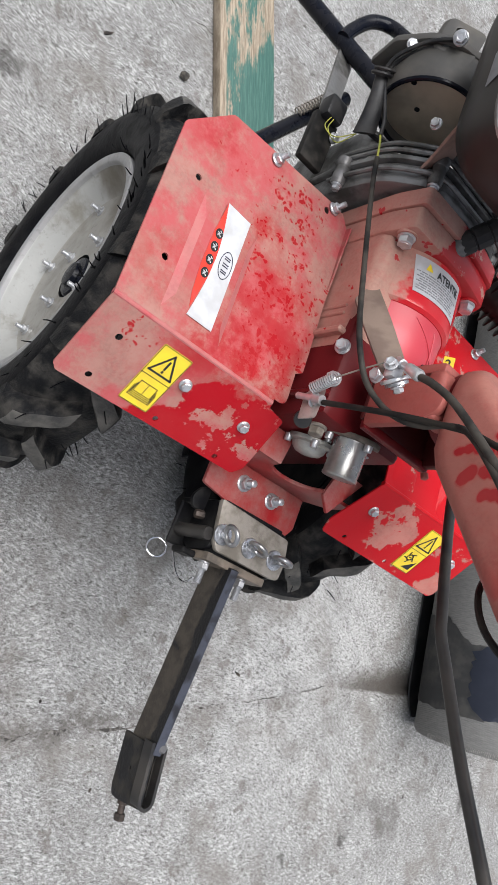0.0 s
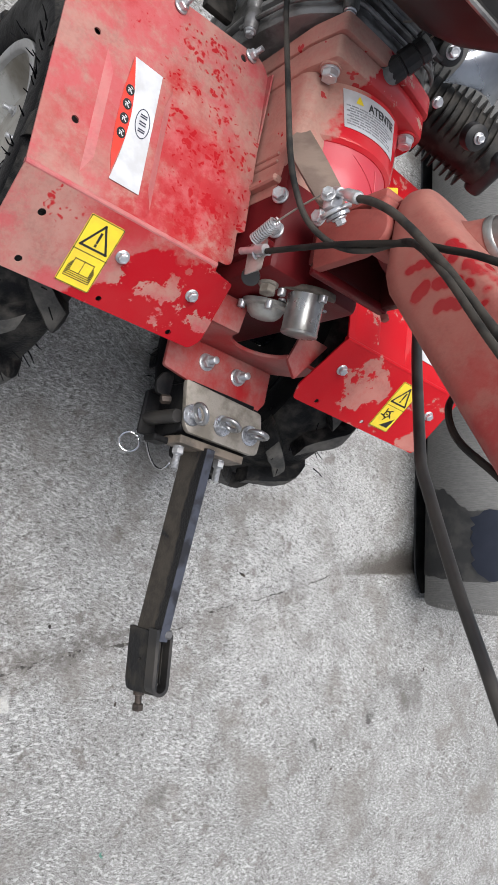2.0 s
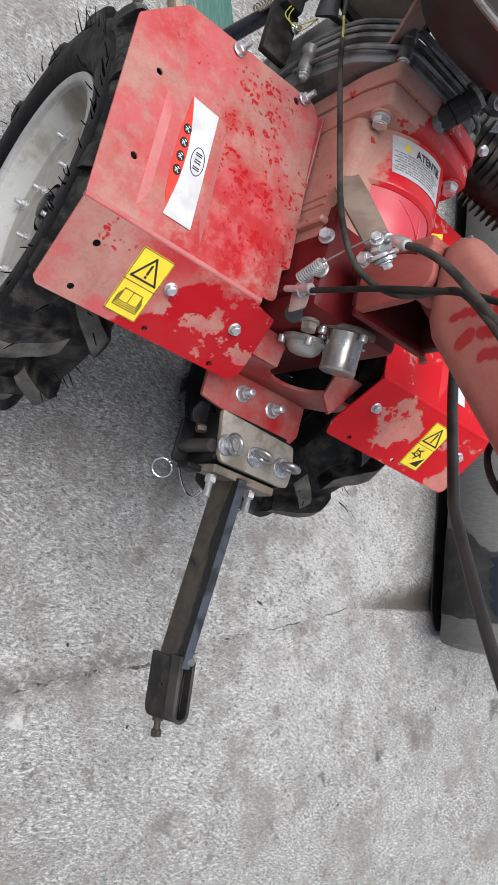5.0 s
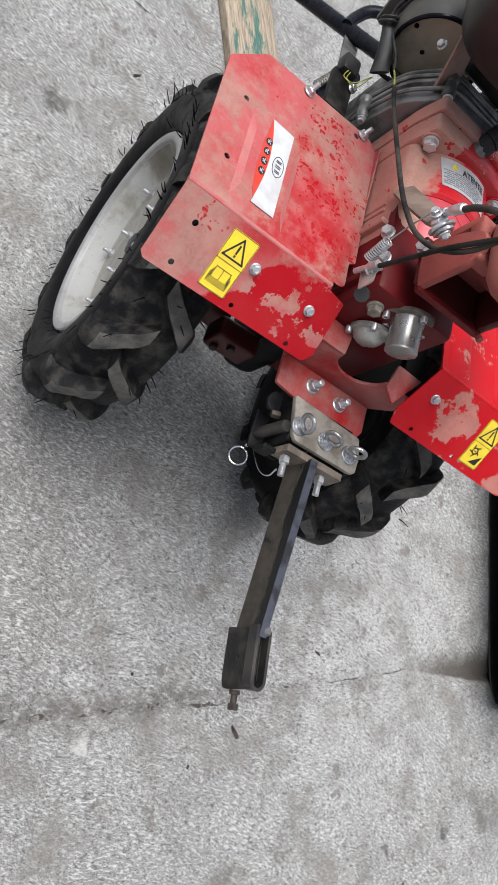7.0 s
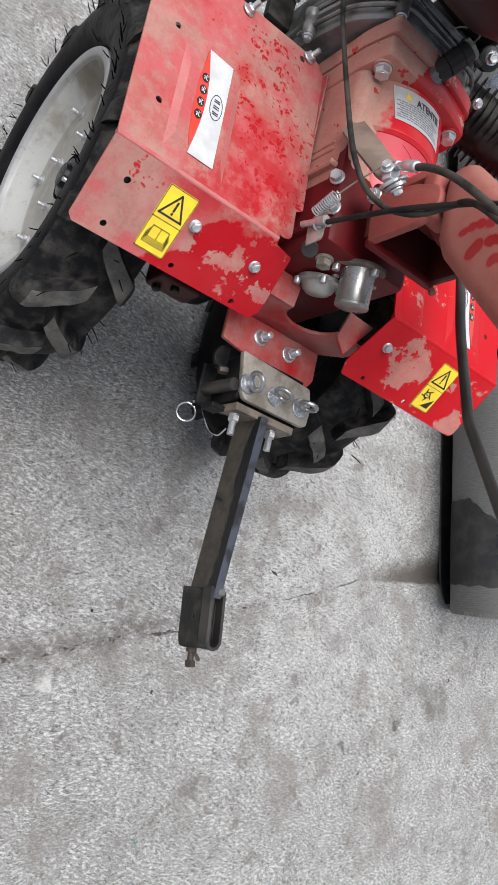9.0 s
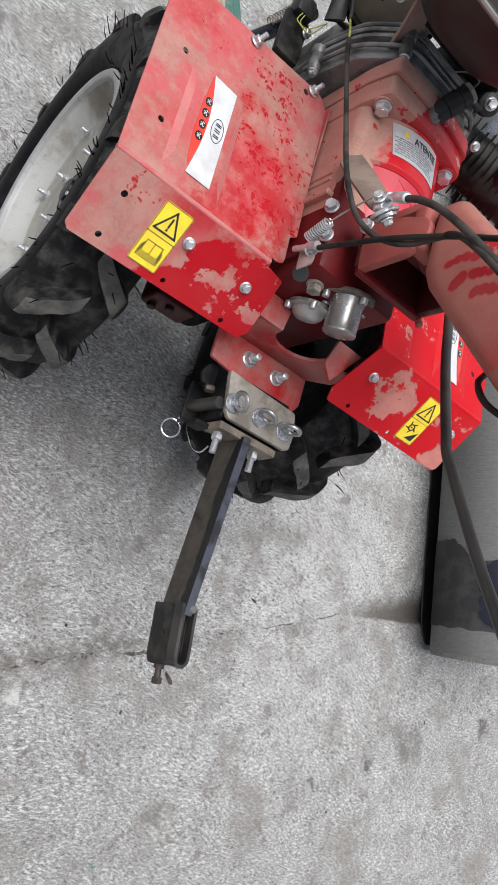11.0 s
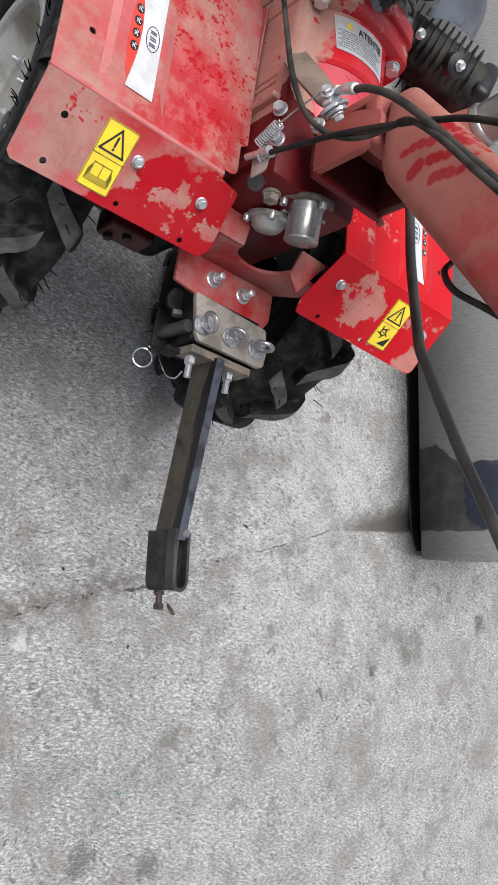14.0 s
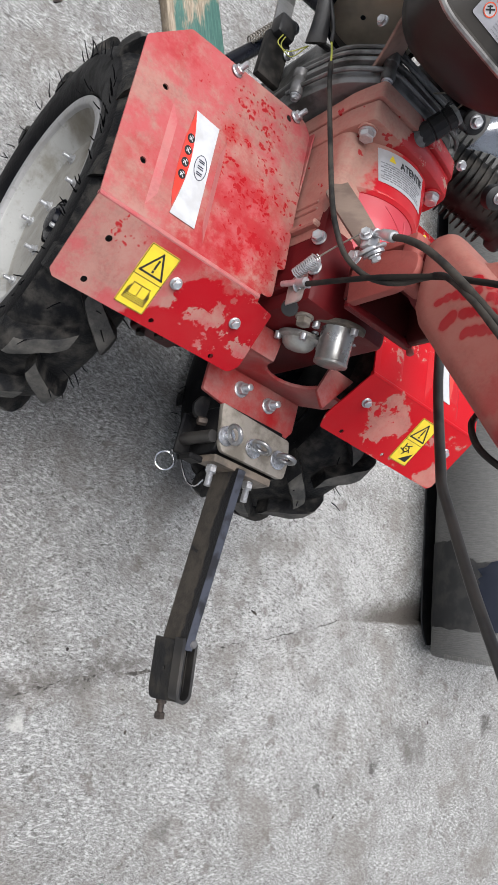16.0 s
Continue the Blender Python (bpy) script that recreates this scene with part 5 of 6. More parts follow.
    part("shift_cable", tube([(-0.106, 0.031, 0.728), (-0.101, 0.026, 0.768), (-0.096, 0.019, 0.815), (-0.088, 0.013, 0.855), (-0.080, 0.006, 0.893), (-0.084, -0.010, 0.927), (-0.084, -0.030, 0.970), (-0.07, -0.07, 1.04)], 0.0030, 16, 10), M_CABLE, TRACTOR, "black sheathed shift cable")
    part("lower_cable", tube([(0.020, -0.085, 0.880), (-0.016, -0.118, 0.900), (-0.032, -0.150, 0.925), (-0.034, -0.178, 0.962), (-0.03, -0.215, 1.01), (-0.02, -0.28, 1.09)], 0.0032, 8, 6), M_CABLE, TRACTOR)
    # spring and its holder
    a, b = Vector((-0.112, 0.045, 0.712)), Vector((-0.112, 0.056, 0.742))
    ax = (b - a).normalized()
    e1 = ax.cross(Vector((1, 0, 0))).normalized()
    e2 = ax.cross(e1)
    turns = 11
    pts = [a + (b - a) * (k / (turns * 8)) + (e1 * math.cos(2 * math.pi * k / 8) + e2 * math.sin(2 * math.pi * k / 8)) * 0.0058 for k in range(turns * 8 + 1)]
    part("tension_spring", tube(pts, 0.0011, 6, 0), M_ZINC, TRACTOR, "bright coil tension spring")
    part("spring_wire", tube([b, b + Vector((0.0, 0.006, 0.03)), c + Vector((-0.012, 0.004, 0.0))], 0.0010, 6, 4), M_STEEL, TRACTOR)
    hold = part("cable_holder", plate(rounded([(-0.014, -0.020), (0.016, -0.020), (0.018, 0.016), (0.0, 0.024), (-0.016, 0.014)], 0.004, 3), (), 0.003, lambda u, v, w: Vector((-0.102 - w * 0.6, 0.034 + v * 0.9, 0.706 + u * 0.9 + w)), 0.0005), M_CASTING, TRACTOR, "zinc plated cable holder plate")
    bolt(hold, ME_NUT_S, (-0.102, 0.037, 0.709), (0.05, -0.25, 1.0), 0, "holder_nut")
    part("barrel_end", lathe([(0.0036, 0.0), (0.0036, 0.026), (0.0052, 0.027), (0.0052, 0.040)], 14, place((-0.108, 0.041, 0.688), (0.02, -0.2, 1.0))), M_ZINC, hold)
    part("pivot_tab", lathe([(0.010, 0.0), (0.010, 0.004), (0.009, 0.005)], 20, place((-0.084, 0.026, 0.680), (-0.5, -0.6, 0.6))), M_ROD, hold)
    # gear position plate beyond the neck
    gn = Vector((-0.62, -0.50, 0.60)).normalized()
    gv = (Vector((0.1, -1, 0)) - gn * Vector((0.1, -1, 0)).dot(gn)).normalized()
    gu = gv.cross(gn) * -1.0
    go = Vector((0.006, 0.132, 0.774))
    gp = lambda u, v, w: go + gu * u + gv * v + gn * w
    pl = part("gear_plate", plate(rounded([(-0.006, -0.013), (0.006, -0.013), (0.006, 0.015), (-0.006, 0.015)], 0.001, 2), (), 0.001, gp, 0), M_YEL, TRACTOR, "yellow gear position plate")
    for k, ch in enumerate("20"):
        t = text_mesh(ch, 0.013, 0.0003)
        for v in t.verts:
            v.co = gp(v.co.x - 0.0038, -0.001 - v.co.y + 0.0135 * k, 0.0004)
        part("plate_digit", t, M_INK, pl)
    part("plate_post", lathe([(0.005, 0.0), (0.005, 0.05)], 12, place(go - gn * 0.051 + gv * 0.004, gn)), M_RED_DARK, pl)


linkage()

# ---- drawbar hitch ----
HITCH = root("drawbar_hitch", (0.01, -0.1, 0.44), "blackened steel drawbar with hitch box, eye bolts and pin", "drawbar hitch")


def hitch():
    # red stepped bracket of the tractor that carries the hitch: rear shelf, notched web, two front tabs
    shelf = rounded([(-0.076, -0.050), (0.064, -0.074), (0.084, -0.046), (0.084, -0.004), (-0.076, -0.004)], [0.004, 0.004, 0.004, 0, 0])
    br = part("hitch_bracket", plate(shelf, (), 0.006, lambda u, v, w: Vector((u, v, 0.535 + w)), 0.001), M_BRACKET, TRACTOR, "dusty red stepped hitch bracket with half-round notch")
    notch = [(0.050 - 0.040 + 0.040 * math.cos(a), 0.603 - 0.036 * math.sin(a)) for a in [math.pi * k / 10 for k in range(11)]]
    web = [(-0.076, 0.530), (0.084, 0.530), (0.108, 0.560), (0.108, 0.603)] + notch + [(-0.076, 0.603)]
    part("bracket_web", plate(web, (), 0.005, lambda u, v, w: Vector((u, -0.004 - w, v)), 0.0008), M_BRACKET, br)
    part("bracket_tab", plate(rounded([(-0.076, -0.004), (-0.030, -0.004), (-0.024, 0.034), (-0.072, 0.034)], 0.002, 2), (), 0.005, lambda u, v, w: Vector((u, v, 0.605 + w)), 0.0008), M_BRACKET, br)
    part("bracket_tab", plate(rounded([(0.050, -0.006), (0.066, -0.026), (0.112, 0.034), (0.066, 0.036)], 0.002, 2), (), 0.005, lambda u, v, w: Vector((u, v, 0.605 + w)), 0.0008), M_BRACKET, br)
    for x, y in ((-0.019, -0.026), (0.032, -0.028)):
        bolt(br, ME_NUT_M, (x, y, 0.535), (0, 0, 1), 15, "nut")
    top = rounded([(-0.050, -0.060), (0.070, -0.066), (0.077, -0.095), (0.075, -0.118), (0.068, -0.121), (-0.033, -0.121), (-0.040, -0.112)], 0.004, 3)
    part("top_plate", plate(top, (), 0.008, lambda u, v, w: Vector((u, v, 0.550 + w)), 0.001), M_STEEL, HITCH, "worn bare steel top plate")
    # box below it
    part("side_plate", plate(rounded([(-0.058, 0.541), (-0.120, 0.541), (-0.126, 0.500), (-0.112, 0.478), (-0.062, 0.482)], 0.008, 4), (), 0.007, lambda u, v, w: Vector((-0.040 - w, u, v)), 0.001), M_HITCHBLACK, HITCH, "black side plate of hitch box")
    part("side_plate", plate(rounded([(-0.058, 0.541), (-0.120, 0.541), (-0.128, 0.470), (-0.112, 0.436), (-0.062, 0.446)], 0.008, 4), (), 0.007, lambda u, v, w: Vector((0.066 - w, u, v)), 0.001), M_HITCHBLACK, HITCH)
    part("front_plate", box((0.10, 0.007, 0.095), (0.014, -0.060, 0.4935), 0.001, 1), M_HITCHBLACK, HITCH)
    part("lower_flange", box((0.050, 0.056, 0.007), (-0.036, -0.098, 0.482), 0.002, 1), M_HITCHBLACK, HITCH)
    part("upper_lug", plate(rounded([(-0.048, 0.0), (-0.078, 0.0), (-0.080, 0.018), (-0.066, 0.024), (-0.05, 0.014)], 0.006, 3), (), 0.006, lambda u, v, w: Vector((-0.047 - v, u, 0.516 + w)), 0.001), M_HITCHBLACK, HITCH)
    part("rear_lug", box((0.022, 0.008, 0.026), (-0.046, -0.131, 0.505), 0.002, 1), M_HITCHBLACK, HITCH)
    part("inner_bolt", hexprism(0.010, 0.012, 0.0), M_RUST, HITCH, "dull dark bolt head", m=place((-0.048, -0.083, 0.520), (-1, -0.2, -0.3), 0))
    for x, y, a in ((-0.033, -0.100, -62), (0.013, -0.099, -22), (0.057, -0.098, -8)):
        m = Matrix.Translation((x, y, 0.550)) @ Matrix.Rotation(radians(a), 4, "Z")
        eye = part("eye_bolt", ring_mesh(0.0112, 0.0032, Matrix.Translation((0, 0, 0.0180)) @ Matrix.Rotation(radians(90), 4, "X"), 26, 10), M_EYE, HITCH, "zinc plated eye bolt on washer", m=m)
        bm = lathe([(0.0130, 0), (0.0130, 0.002), (0.0120, 0.003), (0.0065, 0.003), (0.0055, 0.006), (0.0045, 0.008)], 24)
        part("washer", bm, M_WASHER, eye, m=m)
    part("hitch_pin", lathe([(0.0075, 0.0), (0.0085, 0.002), (0.0085, 0.060), (0.008, 0.064)], 20, place((-0.052, -0.105, 0.480), (0.06, 0.0, 1))), M_ROD, HITCH, "worn dark steel hitch pin")
    ring = part("pull_ring", ring_mesh(0.0125, 0.0013, place((-0.054, -0.134, 0.456), (-0.55, -0.45, 0.75))), M_CHROME, HITCH, "bright steel split ring")
    part("ring_coil", ring_mesh(0.0042, 0.0012, place((-0.052, -0.118, 0.470), (0.4, -0.5, 0.3)), 16, 6), M_CHROME, ring)
    part("clip_wire", tube([(-0.046, -0.118, 0.474), (-0.044, -0.142, 0.487), (-0.040, -0.160, 0.500), (-0.036, -0.166, 0.515), (-0.034, -0.158, 0.526)], 0.0013, 8, 6), M_CHROME, HITCH, "bright spring wire clip")
    rp = rounded([(-0.038, 0.505), (0.066, 0.505), (0.062, 0.5415), (-0.036, 0.5415)], 0.002)
    part("rear_plate", plate(rp, (), 0.010, lambda u, v, w: Vector((u, -0.134 - w, v)), 0.001), M_BROWN, HITCH, "bare steel mounting plate")
    for x in (-0.023, 0.040):
        bolt(HITCH, ME_STUD, (x, -0.134, 0.522), (0, -1, 0), 10, "hex_bolt")
    # bar with a sheared upper edge
    tilt = math.atan2(0.032, 0.21)
    yaw = Matrix.Rotation(radians(3.4), 4, "Z")
    m = Matrix.Translation((0.0125, -0.243, 0.5045)) @ yaw @ Matrix.Rotation(tilt, 4, "X")
    part("bar", box((0.011, 0.236, 0.053), (0, 0, 0), 0.0008, 1), M_BAR, HITCH, "blackened flat steel drawbar with rust", m=m)
    part("bar_edge", box((0.0116, 0.234, 0.001), (0, 0, 0.0267), 0, 1, m), M_BAREDGE, HITCH, "blue-grey sheared upper edge")
    # clevis: side plate, open loop of strap along the top, end bolt
    m2 = Matrix.Translation((0.0250, -0.387, 0.4800)) @ Matrix.Rotation(radians(9), 4, "Z") @ Matrix.Rotation(radians(1), 4, "X")
    side = rounded([(0.036, -0.033), (0.036, 0.031), (-0.036, 0.031), (-0.040, -0.014), (-0.040, -0.028), (-0.030, -0.033)], [0.001, 0, 0, 0.004, 0.012, 0.008], 4)
    cp = part("clevis_plate", plate(side, [(0.0, -0.004, 0.0022)], 0.006, lambda u, v, w: m2 @ Vector((-0.008 - w, u, v)), 0.0008), M_CLEVIS, HITCH, "blackened steel clevis side plate")
    part("clevis_plate", box((0.004, 0.058, 0.044), (0.0100, 0.002, -0.002), 0.001, 1, m2), M_CLEVIS, HITCH)
    outer = [(-0.011, 0.040), (-0.011, -0.026)] + [(0.00075 - 0.01175 * math.cos(a), -0.026 - 0.0125 * math.sin(a)) for a in [math.pi * k / 10 for k in range(1, 10)]] + [(0.0125, -0.026), (0.0125, 0.034)]
    inner = [(0.0085, 0.034), (0.0085, -0.026)] + [(0.001 + 0.0075 * math.cos(a), -0.026 - 0.008 * math.sin(a)) for a in [math.pi * k / 10 for k in range(1, 10)]] + [(-0.0065, -0.026), (-0.0065, 0.040)]
    bm = bmesh.new()
    pts = outer + inner
    n = len(outer)
    vt = [bm.verts.new(m2 @ Vector((u, v, 0.0335))) for u, v in pts]
    vb = [bm.verts.new(m2 @ Vector((u, v, 0.016))) for u, v in pts]
    for k in range(n - 1):
        a, b, c, d = k, k + 1, 2 * n - 2 - k, 2 * n - 1 - k
        bm.faces.new((vt[a], vt[b], vt[c], vt[d]))
        bm.faces.new((vb[d], vb[c], vb[b], vb[a]))
        bm.faces.new((vt[a], vb[a], vb[b], vt[b]))
        bm.faces.new((vt[d], vt[c], vb[c], vb[d]))
    bm.faces.new((vt[0], vt[2 * n - 1], vb[2 * n - 1], vb[0]))
    bm.faces.new((vt[n - 1], vb[n - 1], vb[n], vt[n]))
    part("clevis_loop", bm, M_ROD, HITCH, "worn dark bent strap loop", smooth=40)
    part("weld_bead", lathe([(0.002, 0), (0.006, 0.002), (0.0065, 0.005), (0.004, 0.008)], 12, m2 @ place((0.005, 0.034, 0.028))), M_LOOP, HITCH)
    eb = place((0.0330, -0.426, 0.4660), (0.16, -1, 0.0))
    part("end_bolt", lathe([(0.007, 0), (0.007, 0.005), (0.0042, 0.006), (0.0042, 0.016)], 14), M_RUST, HITCH, "rusty end bolt", m=eb)
    part("end_nut", hexprism(0.0125, 0.008, 0.016), M_RUST, HITCH, m=eb)


hitch()

# ---- engine ----


def engine():
    eng = part("crankcase", box((0.20, 0.085, 0.16), (-0.005, 0.405, 0.560), 0.018, 3), M_ALU, TRACTOR, "dusty grey cast aluminium engine crankcase")
    cover = rounded([(-0.108, 0.50), (0.085, 0.50), (0.100, 0.56), (0.095, 0.700), (0.070, 0.738), (-0.066, 0.741), (-0.104, 0.690), (-0.114, 0.620)], 0.02, 5)
    part("crankcase_cover", plate(cover, (), 0.030, lambda u, v, w: Vector((u, 0.334 - w, v)), 0.005), M_ALU, eng, "cast aluminium crankcase cover")
    lip = [(-0.01 + (u + 0.01) * 1.05, 0.62 + (v - 0.62) * 1.04) for u, v in cover]
    part("cover_gasket_lip", plate(lip, (), 0.007, lambda u, v, w: Vector((u, 0.3645 - w, v)), 0.002), M_ALU, eng)
    for x, z in ((-0.118, 0.626), (-0.068, 0.738), (0.080, 0.722)):
        part("cover_boss", lathe([(0.0105, 0.0), (0.0100, 0.010), (0.0085, 0.012), (0.0088, 0.020), (0.0095, 0.022), (0.0092, 0.033), (0.0080, 0.038)], 20, place((x, 0.374, z), (0, -1, 0))), M_LOOP if x < -0.1 else M_ALU, eng)
        bolt(eng, ME_BOLT_S, (x, 0.336, z), (0, -1, 0))
    for k in range(4):
        part("case_rib", box((0.012, 0.05, 0.010), (0.0 + 0.026 * k - 0.03, 0.386, 0.700), 0.003, 1), M_ALU, eng)
    top = [q for q in lip if q[1] > 0.600]
    for y, k in ((0.3485, 1.012), (0.3785, 0.985), (0.392, 0.950)):
        part("case_rib", tube([(-0.01 + (u + 0.01) * k, y, 0.62 + (v - 0.62) * k) for u, v in top], 0.0032, 8, 0), M_ALU, eng)
    # shroud round the flywheel: a ring wall with a recessed back
    m = place((-0.067, 0.476, 0.690), (0, -1, 0))
    sh = part("blower_shroud", lathe([(0.0625, 0.002), (0.0640, 0.016), (0.0680, 0.018), (0.0730, 0.008), (0.0755, -0.010), (0.0740, -0.030), (0.060, -0.036)], 64, m), M_SHROUD, eng, "dusty dark curved blower shroud")
    part("shroud_back", lathe([(0.0635, -0.002), (0.0625, 0.0040), (0.045, 0.0046), (0.02, 0.0050)], 48, m), M_DISH, sh, "tan dusty recessed shroud disc")
    for x, z in ((-0.116, 0.697), (-0.080, 0.676)):
        part("disc_hole", lathe([(0.0036, 0.0), (0.0036, 0.0022)], 12, place((x, 0.4725, z), (0, -1, 0))), M_BLACK, sh)
    part("shroud_step", ring_mesh(0.0655, 0.0034, m @ Matrix.Translation((0, 0, 0.018)), 56, 8), M_BLACK, sh)
    part("shroud_flange", plate(rounded([(-0.150, 0.640), (-0.160, 0.690), (-0.140, 0.733), (-0.112, 0.757), (-0.080, 0.766), (-0.085, 0.752), (-0.118, 0.728), (-0.138, 0.700), (-0.134, 0.650)], 0.006, 3), (), 0.010, lambda u, v, w: Vector((u, 0.500 - w, v)), 0.002), M_SHROUD, sh)
    bolt(eng, ME_BOLT_S, (-0.146, 0.498, 0.707), (-0.5, -0.5, 0.7))
    bolt(eng, ME_BOLT_M, (-0.122, 0.503, 0.758), (-0.6, -0.6, 0.5))
    # starter housing beyond
    part("starter_housing", lathe([(0.072, 0.0), (0.070, 0.02), (0.055, 0.03), (0.03, 0.033)], 40, place((-0.060, 0.512, 0.680), (0, 1, 0))), M_PLASTIC, eng, "black starter housing")
    tab = plate(rounded([(-0.028, -0.030), (0.020, -0.045), (0.030, 0.012), (-0.020, 0.022)], 0.010, 4), [(-0.004, 0.004, 0.0045)], 0.010, lambda u, v, w: Vector((-0.112 + u * 0.8, 0.525 + v, 0.748 + u * 0.6 + w)), 0.002)
    part("starter_tab", tab, M_SHROUD, eng, "dusty tab with hole on the starter housing")
    # wiring: sleeve up the shroud, tie, yellow-green leads, black lead
    rows = []
    for k in range(9):
        t = k / 8
        c = Vector((-0.149 + 0.022 * t, 0.466 - 0.066 * t, 0.674 - 0.022 * t)) + Vector((0, 0, 0.005 * math.sin(3 * t)))
        w = 0.0075 + 0.0065 * t
        rows.append([c + Vector((0.75, 0.25, 0.60)) * (w * math.cos(a)) + Vector((-0.6, -0.4, 0.65)) * (0.0045 * math.sin(a)) for a in [2 * math.pi * q / 12 for q in range(12)]])
    part("wire_sleeve", loft(rows), M_PLASTIC, eng, "flattened black wiring sleeve", smooth=60)
    for o in (0.0, 0.007):
        part("wire_lead", tube([(-0.150 + o, 0.464, 0.676), (-0.152 + o, 0.480, 0.694 - o), (-0.143 + o, 0.494, 0.722 - o), (-0.131 + o, 0.500, 0.744 - o), (-0.116 + o, 0.505, 0.758 - o)], 0.0026, 9, 6), M_PLASTIC, eng)
    part("wire_lead", tube([(-0.144, 0.463, 0.676), (-0.133, 0.440, 0.676), (-0.122, 0.415, 0.676), (-0.118, 0.396, 0.674)], 0.0026, 9, 6), M_PLASTIC, eng)
    part("cable_tie", ring_mesh(0.0115, 0.0026, place((-0.149, 0.465, 0.674), (-0.5, 0.8, 0.5)), 20, 6), M_PLASTIC, eng)
    part("tie_loop", ring_mesh(0.0115, 0.0022, place((-0.150, 0.469, 0.678), (-0.5, 0.8, 0.5)), 20, 6), M_PLASTIC, eng)
    part("earth_lead", tube([(-0.118, 0.396, 0.674), (-0.117, 0.380, 0.678), (-0.115, 0.361, 0.680)], 0.0014, 8, 5), M_WIRE, eng, "yellow-green earth lead")
    for k in range(2):
        part("earth_lead", tube([(-0.142 + 0.004 * k, 0.440, 0.596), (-0.150 + 0.006 * k, 0.415, 0.600), (-0.138 + 0.006 * k, 0.402 - 0.004 * k, 0.612), (-0.124, 0.410, 0.634)], 0.0008, 7, 6), M_WIRE, eng)
    part("black_lead", tube([(-0.128, 0.420, 0.640), (-0.098, 0.424, 0.640), (-0.060, 0.430, 0.652), (-0.034, 0.435, 0.680), (-0.025, 0.44, 0.71)], 0.0035, 8, 6), M_PLASTIC, eng)
    part("connector_block", box((0.030, 0.034, 0.024), (-0.140, 0.452, 0.588), 0.005, 2), M_PLASTIC, eng, "black connector block")
    part("coil_bracket", box((0.040, 0.075, 0.012), (-0.140, 0.405, 0.580), 0.003, 2), M_FIN, eng)
    bolt(eng, ME_BOLT_S, (-0.125, 0.420, 0.590), (0.2, -0.2, 1))
    # tilted cylinder with fins, heat guard, hidden black cowl
    base = Matrix.Translation((0.090, 0.352, 0.665)) @ Matrix.Rotation(radians(-22), 4, "Z") @ Matrix.Rotation(radians(68), 4, "Y")
    for k in range(12):
        fin = rounded([(-0.044, -0.044), (0.044, -0.044), (0.044, 0.044), (-0.044, 0.044)], 0.014, 4)
        part("cooling_fin", plate(fin, (), 0.0024, lambda u, v, w, k=k: base @ Vector((u, v * 0.86 + 0.036, 0.016 + 0.0105 * k + w)), 0.0005), M_FIN, eng)
    part("cylinder_barrel", lathe([(0.040, 0.0), (0.040, 0.15)], 28, base @ Matrix.Translation((0, 0.036, 0))), M_FIN, eng)
    part("head_cover", box((0.075, 0.070, 0.028), (0, 0.036, 0.156), 0.01, 3, base), M_PLASTIC, eng, "black cylinder head cover")
    bolt(eng, ME_BOLT_S, (0.250, 0.350, 0.705), (-0.2, -0.7, 0.6))
    # bent sheet guard over the fins, with a rolled lower lip
    bm = bmesh.new()
    ge, gd, gf, gt = Vector((0.106, 0.366, 0.738)), Vector((0.213, 0.399, 0.735)), Vector((0.192, 0.474, 0.760)), Vector((0.108, 0.407, 0.760))
    rows = []
    for i in range(15):
        t = i / 14
        row = []
        for k in range(11):
            u = k / 10
            p = ge.lerp(gd, t).lerp(gt.lerp(gf, t), u)
            row.append(bm.verts.new(p + Vector((0, 0, 0.016 * math.sin(math.pi * t) ** 0.8 + 0.010 * math.sin(math.pi * u) - 0.008 * (1 - u) ** 6))))
        rows.append(row)
    for p, q in zip(rows, rows[1:]):
        for k in range(10):
            bm.faces.new((p[k], p[k + 1], q[k + 1], q[k]))
    bmesh.ops.solidify(bm, geom=bm.faces, thickness=0.0018)
    part("heat_guard", bm, M_GUARD, eng, "bright polished heat guard", smooth=60)
    bolt(eng, ME_BOLT_S, (0.100, 0.333, 0.732), (-0.1, -0.7, 0.7))
    bolt(eng, ME_BOLT_M, (0.087, 0.385, 0.755), (-0.2, -0.6, 0.75))
    part("guard_ear", lathe([(0.016, -0.010), (0.016, 0.0), (0.013, 0.002)], 24, place((0.087, 0.385, 0.753), (-0.2, -0.6, 0.75))), M_PLASTIC, eng)
    part("head_lug", lathe([(0.017, -0.012), (0.016, 0.0), (0.011, 0.0025)], 24, place((0.147, 0.299, 0.762), (-0.1, -0.6, 0.8))), M_PLASTIC, eng, "black lug on the cylinder head")
    bolt(eng, ME_BOLT_S, (0.147, 0.297, 0.765), (-0.1, -0.6, 0.8))
    part("carburettor", box((0.075, 0.09, 0.09), (0.070, 0.445, 0.690), 0.014, 3), M_PLASTIC, eng, "black oily carburettor block")
    part("fuel_hose", tube([(0.030, 0.372, 0.752), (0.050, 0.366, 0.752), (0.075, 0.372, 0.745), (0.088, 0.392, 0.738)], 0.0045, 10, 6), M_PLASTIC, eng, "black rubber fuel hose")
    part("air_box", box((0.16, 0.14, 0.07), (0.02, 0.475, 0.765), 0.02, 3), M_PLASTIC, eng, "black air filter housing")
    part("governor_wire", tube([(0.0, 0.365, 0.752), (0.01, 0.36, 0.775), (0.03, 0.362, 0.778), (0.04, 0.368, 0.76)], 0.0012, 6, 6), M_STEEL, eng)
    # oil filler
    ax = Vector((0.33, 0.58, 0.72)).normalized()
